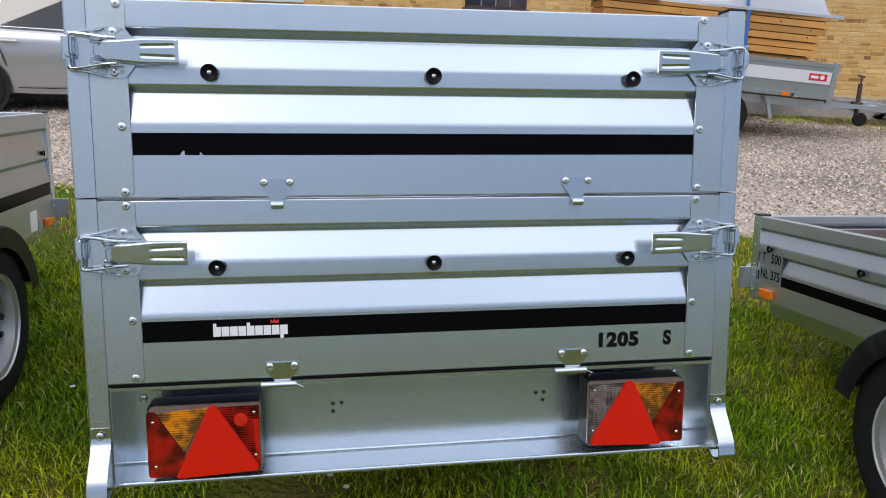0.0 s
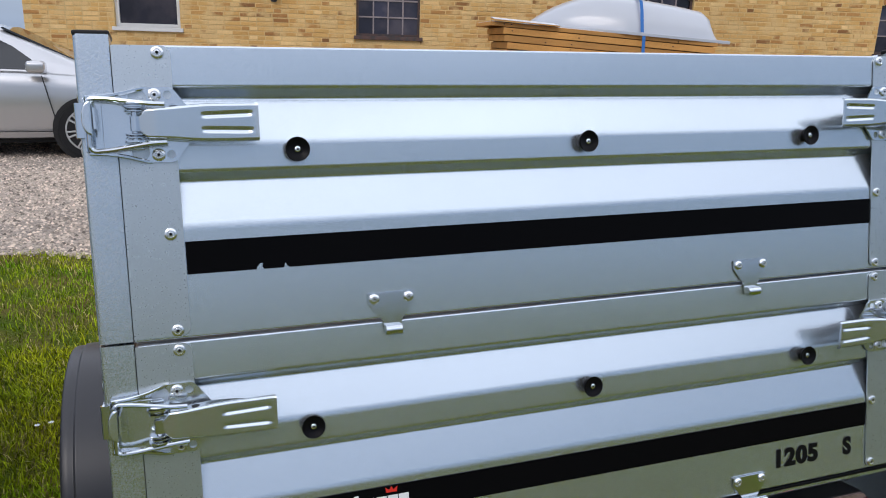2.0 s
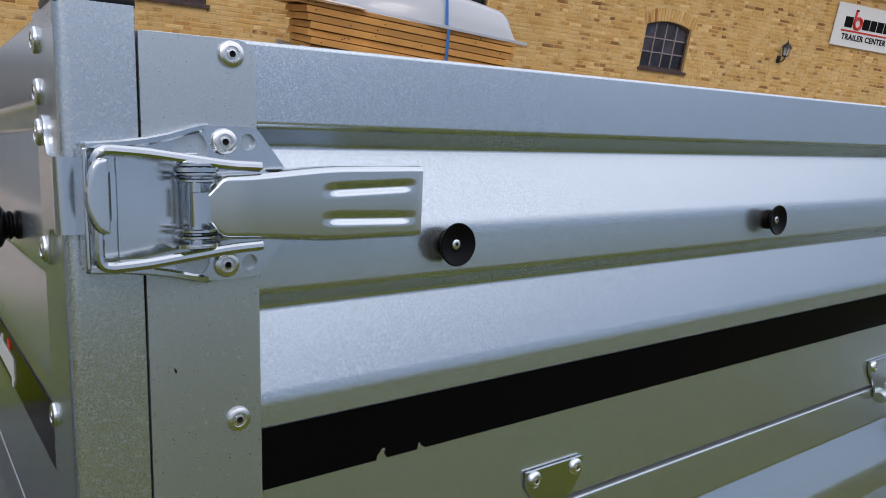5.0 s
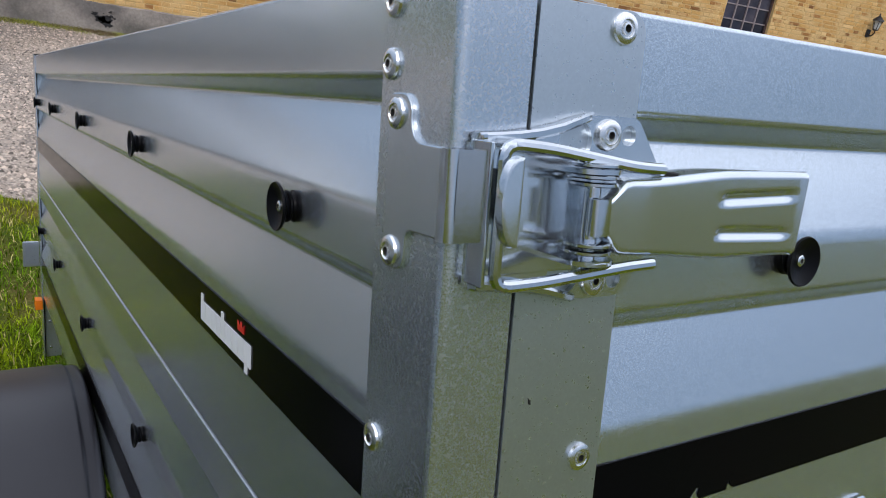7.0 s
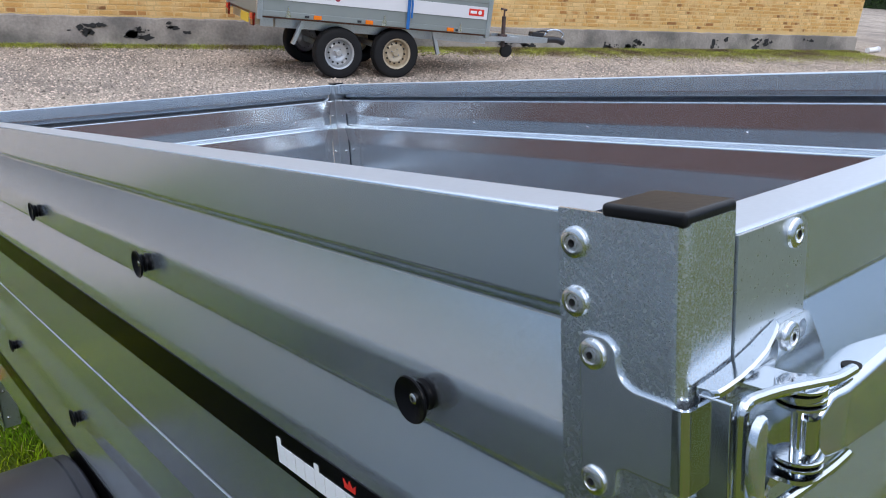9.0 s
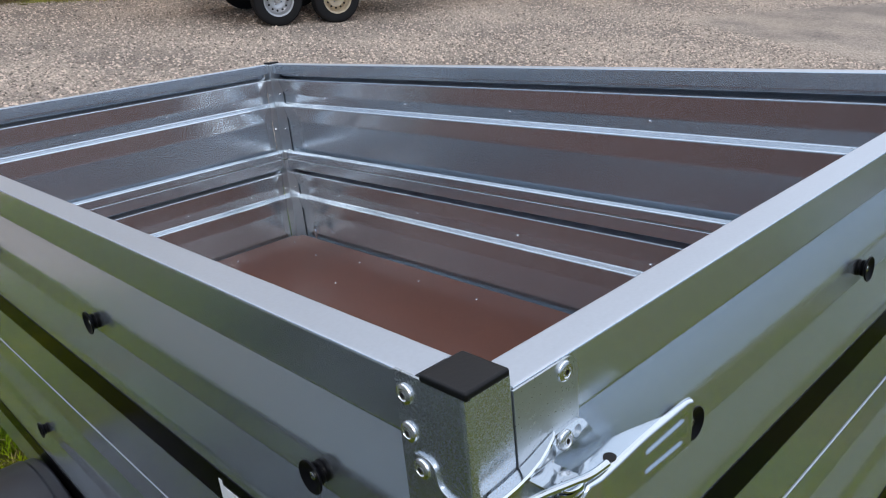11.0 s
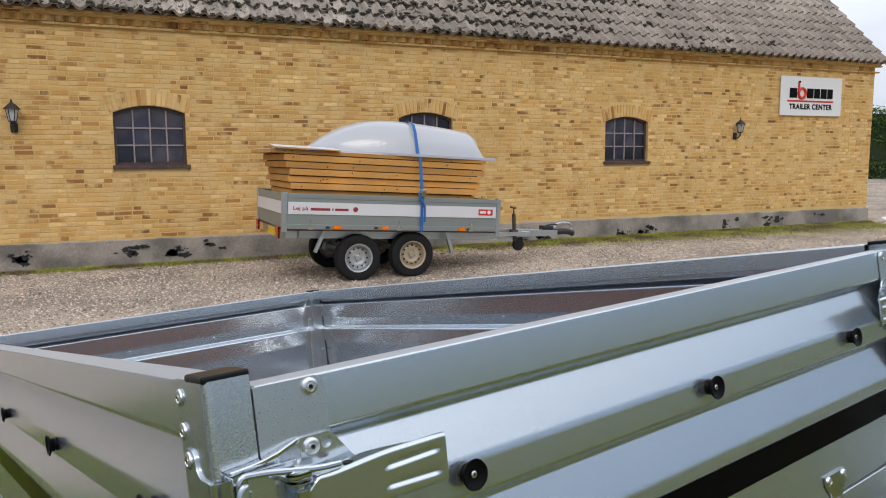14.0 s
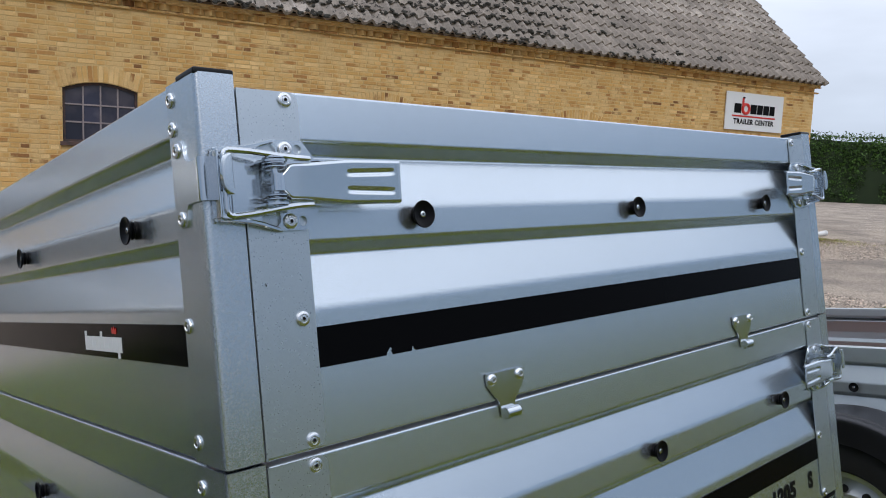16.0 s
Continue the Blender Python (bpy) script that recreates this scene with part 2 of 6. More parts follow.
class Geo:
    """Collects points and faces for one mesh."""

    def __init__(self):
        self.v, self.f = [], []

    def add(self, verts, faces, m=None):
        k = len(self.v)
        self.v += [tuple(m @ Vector(p)) if m is not None else tuple(p) for p in verts]
        self.f += [tuple(i + k for i in q) for q in faces]
        return self

    def box(self, x0, x1, y0, y1, z0, z1, bevel=0.0, m=None, segments=2):
        bm = bmesh.new()
        bmesh.ops.create_cube(bm, size=1, matrix=Matrix.Translation(((x0 + x1) / 2, (y0 + y1) / 2, (z0 + z1) / 2)) @ Matrix.Diagonal((abs(x1 - x0), abs(y1 - y0), abs(z1 - z0), 1)))
        if bevel:
            bmesh.ops.bevel(bm, geom=bm.edges[:], offset=bevel, segments=segments, profile=0.5, affect="EDGES")
        bm.verts.index_update()
        self.add([v.co for v in bm.verts], [[v.index for v in f.verts] for f in bm.faces], m)
        bm.free()
        return self

    def lathe(self, profile, n=20, m=None, capped=True):
        """profile: (radius, height) pairs along local z; closed at both ends unless told otherwise."""
        vs, fs = [], []
        for r, h in profile:
            vs += [(r * math.cos(2 * math.pi * i / n), r * math.sin(2 * math.pi * i / n), h) for i in range(n)]
        for j in range(len(profile) - 1):
            fs += [(j * n + i, j * n + (i + 1) % n, (j + 1) * n + (i + 1) % n, (j + 1) * n + i) for i in range(n)]
        if capped:
            fs += [tuple(range(n))[::-1], tuple(range((len(profile) - 1) * n, len(profile) * n))]
        return self.add(vs, fs, m)

    def tube(self, path, r, n=8, m=None):
        path = [Vector(p) for p in path]
        vs, fs = [], []
        side = None
        for i, p in enumerate(path):
            d = (path[min(i + 1, len(path) - 1)] - path[max(i - 1, 0)]).normalized()
            if side is None:
                side = d.orthogonal().normalized()
            side = (side - d * side.dot(d)).normalized()
            up = d.cross(side)
            vs += [p + r * (math.cos(a) * side + math.sin(a) * up) for a in (2 * math.pi * k / n for k in range(n))]
        for j in range(len(path) - 1):
            fs += [(j * n + i, j * n + (i + 1) % n, (j + 1) * n + (i + 1) % n, (j + 1) * n + i) for i in range(n)]
        fs += [tuple(range(n))[::-1], tuple(range((len(path) - 1) * n, len(path) * n))]
        return self.add(vs, fs, m)

    def prism(self, outline, h0, h1, m=None):
        """outline: (a, b) pairs; extruded along local z from h0 to h1."""
        n = len(outline)
        vs = [(a, b, h0) for a, b in outline] + [(a, b, h1) for a, b in outline]
        fs = [tuple(range(n))[::-1], tuple(range(n, 2 * n))] + [(i, (i + 1) % n, n + (i + 1) % n, n + i) for i in range(n)]
        return self.add(vs, fs, m)

    def soft_prism(self, outline, h0, h1, b, m=None):
        """An extruded outline whose upper edge is rounded off by b."""
        n = len(outline)
        area = sum(outline[i][0] * outline[(i + 1) % n][1] - outline[(i + 1) % n][0] * outline[i][1] for i in range(n))
        turn = 1 if area > 0 else -1
        inner = []
        for k in (0.3, 1.0):
            ring = []
            for i in range(n):
                p, q, o = Vector(outline[i]), Vector(outline[(i + 1) % n]), Vector(outline[i - 1])
                d = ((q - p).normalized() + (p - o).normalized())
                d = d.normalized() if d.length > 1e-6 else (q - p).normalized()
                ring.append((p.x - turn * d.y * b * k, p.y + turn * d.x * b * k))
            inner.append(ring)
        vs = [(a, c, h0) for a, c in outline] + [(a, c, h1 - b) for a, c in outline] + [(a, c, h1 - 0.3 * b) for a, c in inner[0]] + [(a, c, h1) for a, c in inner[1]]
        fs = [tuple(range(n))[::-1], tuple(range(3 * n, 4 * n))]
        for j in range(3):
            fs += [(j * n + i, j * n + (i + 1) % n, (j + 1) * n + (i + 1) % n, (j + 1) * n + i) for i in range(n)]
        return self.add(vs, fs, m)

    def pierced(self, outline, holes, h0, h1, m=None):
        """A plate with round holes (a, b, radius) through it."""
        loops = [list(outline)] + [[(a + r * math.cos(0.2618 * k), b + r * math.sin(0.2618 * k)) for k in range(24)] for a, b, r in holes]
        bm = bmesh.new()
        for loop in loops:
            ring = [bm.verts.new((a, b, h1)) for a, b in loop]
            for i in range(len(ring)):
                bm.edges.new((ring[i - 1], ring[i]))
        bmesh.ops.triangle_fill(bm, use_beauty=True, edges=bm.edges[:], normal=(0, 0, 1))
        bm.verts.index_update()
        top, tris = [v.co.copy() for v in bm.verts], [[v.index for v in f.verts] for f in bm.faces]
        bm.free()
        n = len(top)
        vs = [(p.x, p.y, h1) for p in top] + [(p.x, p.y, h0) for p in top]
        fs = [tuple(t) for t in tris] + [tuple(i + n for i in t[::-1]) for t in tris]
        at = 0
        for loop in loops:
            k = len(loop)
            fs += [(at + i, at + (i + 1) % k, n + at + (i + 1) % k, n + at + i) for i in range(k)]
            at += k
        return self.add(vs, fs, m)

    def sheet(self, profile, u0, u1, thick, m=None, pieces=1):
        """A folded sheet: profile of (v, z) pairs, run along u from u0 to u1."""
        n = len(profile)
        off = []
        for i in range(n):
            a, b = Vector(profile[max(i - 1, 0)]), Vector(profile[min(i + 1, n - 1)])
            d = (b - a).normalized()
            off.append((profile[i][0] - d.y * thick, profile[i][1] + d.x * thick))
        vs, fs = [], []
        for k in range(pieces + 1):
            u = u0 + (u1 - u0) * k / pieces
            vs += [(u, a, b) for a, b in profile] + [(u, a, b) for a, b in off]
        for k in range(pieces):
            p, q = 2 * n * k, 2 * n * (k + 1)
            for i in range(n - 1):
                fs += [(p + i, p + i + 1, q + i + 1, q + i), (p + n + i + 1, p + n + i, q + n + i, q + n + i + 1)]
            fs += [(p, q, q + n, p + n), (p + n - 1, p + 2 * n - 1, q + 2 * n - 1, q + n - 1)]
        for k in (0, 2 * n * pieces):
            fs += [(k + i, k + i + 1, k + n + i + 1, k + n + i) for i in range(n - 1)]
        return self.add(vs, fs, m)

    def mesh(self, name, materials, smooth=35, fix=True):
        me = bpy.data.meshes.new(name)
        me.from_pydata(self.v, [], self.f)
        if fix:
            bm = bmesh.new()
            bm.from_mesh(me)
            bmesh.ops.recalc_face_normals(bm, faces=bm.faces[:])
            bm.to_mesh(me)
            bm.free()
        for x in materials if isinstance(materials, (list, tuple)) else (materials,):
            me.materials.append(x)
        if smooth:
            me.shade_smooth()
            me.set_sharp_from_angle(angle=radians(smooth))
            if len(me.loops) < 40000:
                weigh(me, math.cos(radians(smooth)))
        return me


def weigh(me, limit):
    """Normals weighed by area, so that flats stay flat and only the folds bend the light."""
    around = [[] for _ in me.vertices]
    for p in me.polygons:
        n = p.normal.copy()
        for v in p.vertices:
            around[v].append((n, p.area))
    out = []
    for p in me.polygons:
        for v in p.vertices:
            total = Vector((0, 0, 0))
            for n, area in around[v]:
                if n.dot(p.normal) > limit:
                    total += n * area
            out.append(total.normalized() if total.length > 0 else p.normal.copy())
    me.normals_split_custom_set(out)


def fillet(points, r, n=4):
    """Rounds the corners of an open line of (a, b) pairs; r is one radius or one for each point."""
    out = [tuple(points[0])]
    for i in range(1, len(points) - 1):
        p, a, b = Vector(points[i]), Vector(points[i - 1]), Vector(points[i + 1])
        da, db = (a - p), (b - p)
        cut = min(r[i] if isinstance(r, (list, tuple)) else r, da.length * 0.45, db.length * 0.45)
        s, e = p + da.normalized() * cut, p + db.normalized() * cut
        for k in range(n + 1):
            t = k / n
            out.append(tuple(s * (1 - t) ** 2 + p * 2 * t * (1 - t) + e * t * t))
    return out + [tuple(points[-1])]


def softened(points, r, n=4):
    """Rounds the corners of a closed outline."""
    mid = tuple((Vector(points[0]) + Vector(points[-1])) / 2)
    return fillet([mid] + list(points) + [mid], r, n)[:-1]


def smooth_path(points, n=6):
    """A round curve through 3D points (Catmull-Rom)."""
    q = [Vector(p) for p in points]
    q = [q[0] * 2 - q[1]] + q + [q[-1] * 2 - q[-2]]
    out = []
    for i in range(1, len(q) - 2):
        for k in range(n):
            t = k / n
            out.append(0.5 * (2 * q[i] + (q[i + 1] - q[i - 1]) * t + (2 * q[i - 1] - 5 * q[i] + 4 * q[i + 1] - q[i + 2]) * t * t + (3 * q[i] - q[i - 1] - 3 * q[i + 1] + q[i + 2]) * t ** 3))
    return out + [q[-2]]


def bent(points, r=0.008, n=4):
    """A wire path with rounded corners."""
    q = [Vector(p) for p in points]
    out = [q[0]]
    for i in range(1, len(q) - 1):
        da, db = q[i - 1] - q[i], q[i + 1] - q[i]
        cut = min(r, da.length * 0.45, db.length * 0.45)
        s, e = q[i] + da.normalized() * cut, q[i] + db.normalized() * cut
        out += [s * (1 - t) ** 2 + q[i] * 2 * t * (1 - t) + e * t * t for t in (k / n for k in range(n + 1))]
    return out + [q[-1]]


def rounded(x0, x1, z0, z1, r, n=4, corners=(1, 1, 1, 1)):
    """Outline of a rectangle with rounded corners: lower left, lower right, upper right, upper left."""
    out = []
    for (cx, cz, a0), on in zip(((x0 + r, z0 + r, 180), (x1 - r, z0 + r, 270), (x1 - r, z1 - r, 0), (x0 + r, z1 - r, 90)), corners):
        if on:
            out += [(cx + r * math.cos(radians(a0 + 90 * k / n)), cz + r * math.sin(radians(a0 + 90 * k / n))) for k in range(n + 1)]
        else:
            out.append((x0 if cx < (x0 + x1) / 2 else x1, z0 if cz < (z0 + z1) / 2 else z1))
    return out


def put(name, me, parent=None, label="", m=None):
    """Links a mesh as one object, under a thing or part where one is given."""
    ob = new(name, me)
    if parent is not None:
        ob.parent = parent
    if m is not None:
        ob.matrix_basis = m
    if label:
        ob["label"] = label
    return ob


def part(name, geo, material, parent, label="", m=None, smooth=35):
    return put(name, geo.mesh(name, material, smooth), parent, label, m)


def thing(name, m, label, category, group="", kind=""):
    ob = new(name)
    ob.empty_display_size = 0.1
    ob.matrix_basis = m
    return tagged(ob, label, category, group, kind)


def structure(name, geo, material, label, category, smooth=35, fix=True):
    ob = new(name, geo.mesh(name, material, smooth, fix))
    return tagged(ob, label, category, kind="structure")


def letters(text, height, depth, material, bold=0.0, spread=1.0):
    """A mesh of lettering in the built-in font, standing in the x-y plane."""
    cu = bpy.data.curves.new("letters", "FONT")
    cu.body, cu.size, cu.extrude, cu.offset, cu.space_character = text, height * 1.43, depth, bold, spread
    ob = new("letters", cu)
    me = bpy.data.meshes.new_from_object(ob.evaluated_get(bpy.context.evaluated_depsgraph_get()))
    bpy.data.objects.remove(ob)
    bpy.data.curves.remove(cu)
    me.materials.clear()
    me.materials.append(material)
    return me


def fit_width(me, x0, x1, z0, z1):
    """Scales lettering to a box in the x-z plane, reading from -y."""
    xs, ys = [v.co.x for v in me.vertices], [v.co.y for v in me.vertices]
    sx, sy = (x1 - x0) / (max(xs) - min(xs)), (z1 - z0) / (max(ys) - min(ys))
    lo, bo = min(xs), min(ys)
    for v in me.vertices:
        v.co = (x0 + (v.co.x - lo) * sx, -v.co.z, z0 + (v.co.y - bo) * sy)
    return me


FLAT = pose(0, 0, 0, 90)           # local (a, b, h) to (x, z) with h towards -y
SIDE = Matrix(((0, 0, -1, 0), (1, 0, 0, 0), (0, 1, 0, 0), (0, 0, 0, 1)))   # (a, b, h) to (y, z) with h towards -x

# ---- the galvanised box trailer with its extension frame ----
WIDE, LONG = 1.235, 2.20


def tilt(at, pivot, yaw, nose_down, lean):
    """The pose of a trailer that rests on its nose: at is where the trailer's own point pivot stands."""
    u = Vector((math.sin(radians(lean)), -math.sin(radians(nose_down)), 0))
    u.z = math.sqrt(1 - u.length_squared)
    r = Vector((0, 1, 0)).cross(u).normalized()
    f = u.cross(r)
    h = r * math.cos(radians(yaw)) - f * math.sin(radians(yaw))
    turn = Matrix((h, u.cross(h), u)).to_4x4()
    return Matrix.Translation(at) @ turn @ Matrix.Translation(-Vector(pivot))


RIVET = Geo().lathe([(0.0070, 0), (0.0073, 0.0008), (0.0068, 0.0020), (0.0054, 0.0027), (0.0042, 0.0028), (0.0037, 0.0018), (0.0030, 0.0018), (0.0027, 0.0028), (0.0018, 0.0029), (0.0013, 0.0008), (0.0004, 0.0006)], 20).mesh("rivet", ALU)
SMALL_RIVET = Geo().lathe([(0.0066, 0), (0.0068, 0.0010), (0.0060, 0.0022), (0.0044, 0.0030), (0.0032, 0.0030), (0.0026, 0.0022), (0.0022, 0.0032), (0.0012, 0.0032), (0.0009, 0.0016), (0.0003, 0.0016)], 18).mesh("rivet", ALU)
KNOB = Geo().lathe([(0.0096, 0), (0.0098, 0.0022), (0.0086, 0.0032), (0.0082, 0.0046), (0.0096, 0.0056), (0.0097, 0.0068), (0.0086, 0.0076), (0.0094, 0.0092), (0.0128, 0.0108), (0.0144, 0.0119), (0.0147, 0.0128), (0.0142, 0.0137), (0.0134, 0.0136), (0.0110, 0.0121), (0.0066, 0.0106), (0.0048, 0.0104), (0.002, 0.0104)], 32).mesh("knob", RUBBER)
KNOB_RIVET = Geo().lathe([(0.0034, 0.0098), (0.0034, 0.0108), (0.0026, 0.0113), (0.0014, 0.0113), (0.0010, 0.0106), (0.0003, 0.0106)], 12).mesh("knob_rivet", ALU)


def pierce(me, r):
    """Blackens the pin hole in the middle of a rivet head: its shade put into the colour."""
    me.materials.append(SHADE_MARK)
    for p in me.polygons:
        if math.hypot(p.center.x, p.center.y) < r and p.center.z > 0.0003:
            p.material_index = 1


pierce(RIVET, 0.0017)
pierce(SMALL_RIVET, 0.0011)
pierce(KNOB_RIVET, 0.0012)


def rivets(parent, places, m, mesh=None):
    for a, b in places:
        put("rivet", mesh or RIVET, parent, m=m @ pose(a, b, 0))


def knobs(parent, places, m):
    for a, b in places:
        put("knob", KNOB, parent, "black rubber cover knob", m @ pose(a, b, 0))
        put("knob_rivet", KNOB_RIVET, parent, m=m @ pose(a, b, 0.0003))


def profile(top, bottom, k=1.0):
    """Section of a side panel, from the fold inside the top rim down to the fold inside the foot."""
    p = [(0.022, top - 0.034), (0.034, top - 0.034), (0.034, top), (0, top), (0, top - 0.047 * k), (0.018, top - 0.0575 * k), (0, top - 0.110 * k),
         (0, top - 0.143 * k), (0.015, top - 0.1535 * k), (0, top - 0.207 * k), (0, bottom), (0.034, bottom), (0.034, bottom + 0.024), (0.024, bottom + 0.030)]
    return fillet(p, [0, 0.003, 0.0025, 0.0026] + [0.0035, 0.0035, 0.0055, 0.0035, 0.0035, 0.0055] + [0.0026, 0.0025, 0.003, 0], 4)


def logo(parent, m, x0, x1, z0, z1):
    """The maker's mark as plain blocks: nine white ones and a small red one."""
    h = z1 - z0
    w = (x1 - x0) / 9
    for i, (up, down) in enumerate(((1.0, 0), (0.74, 0), (0.74, 0), (0.74, 0), (1.0, 0), (0.74, 0), (0.74, 0), (0.74, 0), (0.74, -0.28))):
        a, b = x0 + i * w + 0.0007, x0 + (i + 1) * w - 0.0007
        lo, hi = z0 + down * h, z0 + up * h
        out = [(a, lo), (a + 0.45 * (b - a), lo), (a + 0.45 * (b - a), z0), (b, z0), (b, z0 + 0.74 * h), (a + 0.45 * (b - a), z0 + 0.74 * h), (a + 0.45 * (b - a), hi), (a, hi)]
        part("emblem_block", Geo().prism(out, 0.0012, 0.0019, m), WHITE, parent, "white block of the maker's mark", smooth=0)
    c = x0 + 7.4 * w
    part("emblem_crown", Geo().prism([(c - 0.007, z1 - 0.002), (c - 0.008, z1 + 0.005), (c - 0.003, z1 + 0.001), (c, z1 + 0.006), (c + 0.003, z1 + 0.001), (c + 0.008, z1 + 0.005), (c + 0.007, z1 - 0.002)], 0.0012, 0.0019, m), RED_PRINT, parent, "small red crown mark")


def latch(owner, flip, dz):
    """Over-centre toggle latch round a corner post; drawn for the left corner, mirrored where flip is set."""
    mx = Matrix.Translation((0, 0, dz))
    if flip:
        mx = Matrix.Translation((WIDE, 0, dz)) @ Matrix.Diagonal((-1, 1, 1, 1))
    top = new("latch")
    top.parent = owner
    top["label"] = "zinc-plated toggle latch with pressed lever"
    half = [(0.118, 0.014), (0.097, 0.042), (0.070, 0.042), (0.052, 0.037), (0.030, 0.032), (0.012, 0.031)]
    out = half + [(a, -b) for a, b in half[::-1]]
    part("base_plate", Geo().pierced(softened(out, 0.004, 3), [(0.0600, 0.0300, 0.0095), (0.0600, -0.0300, 0.0095), (0.0920, 0.0335, 0.0046), (0.0920, -0.0335, 0.0046)], 0.0025, 0.0055, mx @ FLAT), ZINC_SHEET, top, "zinc base plate with winged ends")
    for s in (1, -1):
        # standing rim that sinks into the plate
        rim = [(0.0065, 0.0100), (0.0080, 0.0125), (0.014, 0.0130), (0.024, 0.0130), (0.036, 0.0125), (0.048, 0.0115), (0.058, 0.0095), (0.066, 0.0070), (0.071, 0.0040)]
        zs = [0.0305, 0.0308, 0.0312, 0.0320, 0.0336, 0.0362, 0.0392, 0.0412, 0.0418]
        vs, fs = [], []
        for (a, o), z in zip(rim, zs):
            vs += [(a, -0.003, s * (z - 0.0028)), (a, -o + 0.0012, s * (z - 0.0028)), (a, -o, s * (z - 0.0016)), (a, -o, s * (z + 0.0006)), (a, -o + 0.0012, s * (z + 0.0016)), (a, -0.003, s * (z + 0.0012))]
        for i in range(len(rim) - 1):
            fs += [(6 * i + j, 6 * i + (j + 1) % 6, 6 * i + 6 + (j + 1) % 6, 6 * i + 6 + j) for j in range(6)]
        fs += [tuple(range(6))[::-1], tuple(range(6 * len(rim) - 6, 6 * len(rim)))]
        part("rim", Geo().add(vs, fs, mx), ZINC, top, "standing zinc rim")
        ear = rounded(0.045, 0.069, -0.0320, -0.003, 0.009, 4, (1, 1, 0, 0))
        part("lug", Geo().prism([(a, b) for a, b in ear], 0.0182, 0.0203, mx @ Matrix(((1, 0, 0, 0), (0, 1, 0, 0), (0, 0, s, 0), (0, 0, 0, 1)))), ZINC, top, "rounded zinc pivot lug")
    part("cross_wall", Geo().box(0.0052, 0.0074, -0.0190, -0.0045, -0.0295, 0.0295, 0.0009, mx), ZINC, top, "upright zinc wall behind the wire")
    part("inner_plate", Geo().box(0.0224, 0.0640, -0.0072, -0.0050, -0.0275, 0.0275, 0.0008, mx), ZINC_SHEET, top, "pressed zinc platform")
    for s in (1, -1):
        put("rivet", RIVET, top, m=Matrix.Translation((WIDE - 0.0785 if flip else 0.0785, 0, dz + s * 0.0335)) @ FLAT @ pose(0, 0, 0.0055))
    for s in (1, -1):
        for z in (0.0128, 0.0160, 0.0207):
            part("washer", Geo().lathe([(0.0095, 0), (0.0105, 0.0005), (0.0105, 0.0016), (0.0095, 0.0021)], 18, mx @ pose(0.0570, -0.0225, s * z)), ZINC, top)
    part("pivot", Geo().lathe([(0.0036, -0.024), (0.0036, 0.024)], 12, mx @ pose(0.0570, -0.0225, 0)), ZINC, top)
    curl = [(0.0640, -0.0290), (0.0585, -0.0306), (0.0535, -0.0300), (0.0518, -0.0272), (0.0535, -0.0240), (0.0575, -0.0236)]
    part("hook_tab", Geo().sheet(fillet([(b, a) for a, b in curl], 0.003, 4), -0.0078, 0.0078, 0.0015, mx @ Matrix(((0, 0, 1, 0), (0, 1, 0, 0), (1, 0, 0, 0), (0, 0, 0, 1)))), ZINC, top, "curled zinc tab")
    # lever: a folded channel that widens to a lifted tip with two pressed grooves
    rows = []
    for k in range(46):
        x = 0.0595 + (0.1295 * k / 45 if k > 8 else 0.00288 * k)
        u = (x - 0.0540) / 0.1385
        wide = max(0, min(1, (u - 0.12) / 0.50))
        h = 0.0075 + 0.0095 * max(0, min(1, (x - 0.0600) / 0.0090)) + 0.0042 * wide * wide * (3 - 2 * wide) + 0.0006 * max(0, u - 0.6)
        y = 0.0280 + 0.0050 * min(1, u / 0.18) + 0.0010 * max(0, u - 0.18) + (0.0012 if k == 45 else 0)
        fl = 0.004 + 0.014 * max(0, min(1, (u - 0.08) / 0.10)) * (1 - max(0, min(1, (u - 0.45) / 0.30))) - 0.002 * max(0, (u - 0.75) / 0.25)
        line = [(-h, -y + fl), (-h, -y + 0.004), (-h + 0.0006, -y + 0.0018), (-h + 0.0020, -y + 0.0004)]
        for j in range(49):
            a = (-1 + 2 * j / 48) * (h - 0.0032)
            d = 0
            for c in (-0.0086 - 0.03 * (x - 0.15), 0.0086 + 0.03 * (x - 0.15)):
                w = max(0, 1 - abs(a - c) / 0.0042)
                along = max(0, min(1, (x - 0.1275) / 0.0040)) * max(0, min(1, (0.1815 - x) / 0.0030))
                d = max(d, 0.0021 * w * w * (3 - 2 * w) * along)
            line.append((a, -y + d))
        line += [(h - 0.0020, -y + 0.0004), (h - 0.0006, -y + 0.0018), (h, -y + 0.004), (h, -y + fl)]
        rows.append([(x, b - 0.05 * a, a) for a, b in line] + [(x, b + 0.0016 - 0.05 * a, a * 0.93) for a, b in line[::-1]])
    n = len(rows[0])
    vs = [p for q in rows for p in q]
    fs = [(j * n + i, j * n + (i + 1) % n, (j + 1) * n + (i + 1) % n, (j + 1) * n + i) for j in range(len(rows) - 1) for i in range(n)]
    last = (len(rows) - 1) * n
    fs += [(i, i + 1, n - 2 - i, n - 1 - i)[::-1] for i in range(n // 2 - 1)] + [(last + i, last + i + 1, last + n - 2 - i, last + n - 1 - i) for i in range(n // 2 - 1)]
    part("lever", Geo().add(vs, fs, mx), ZINC_SHEET, top, "zinc lever with two pressed grooves")
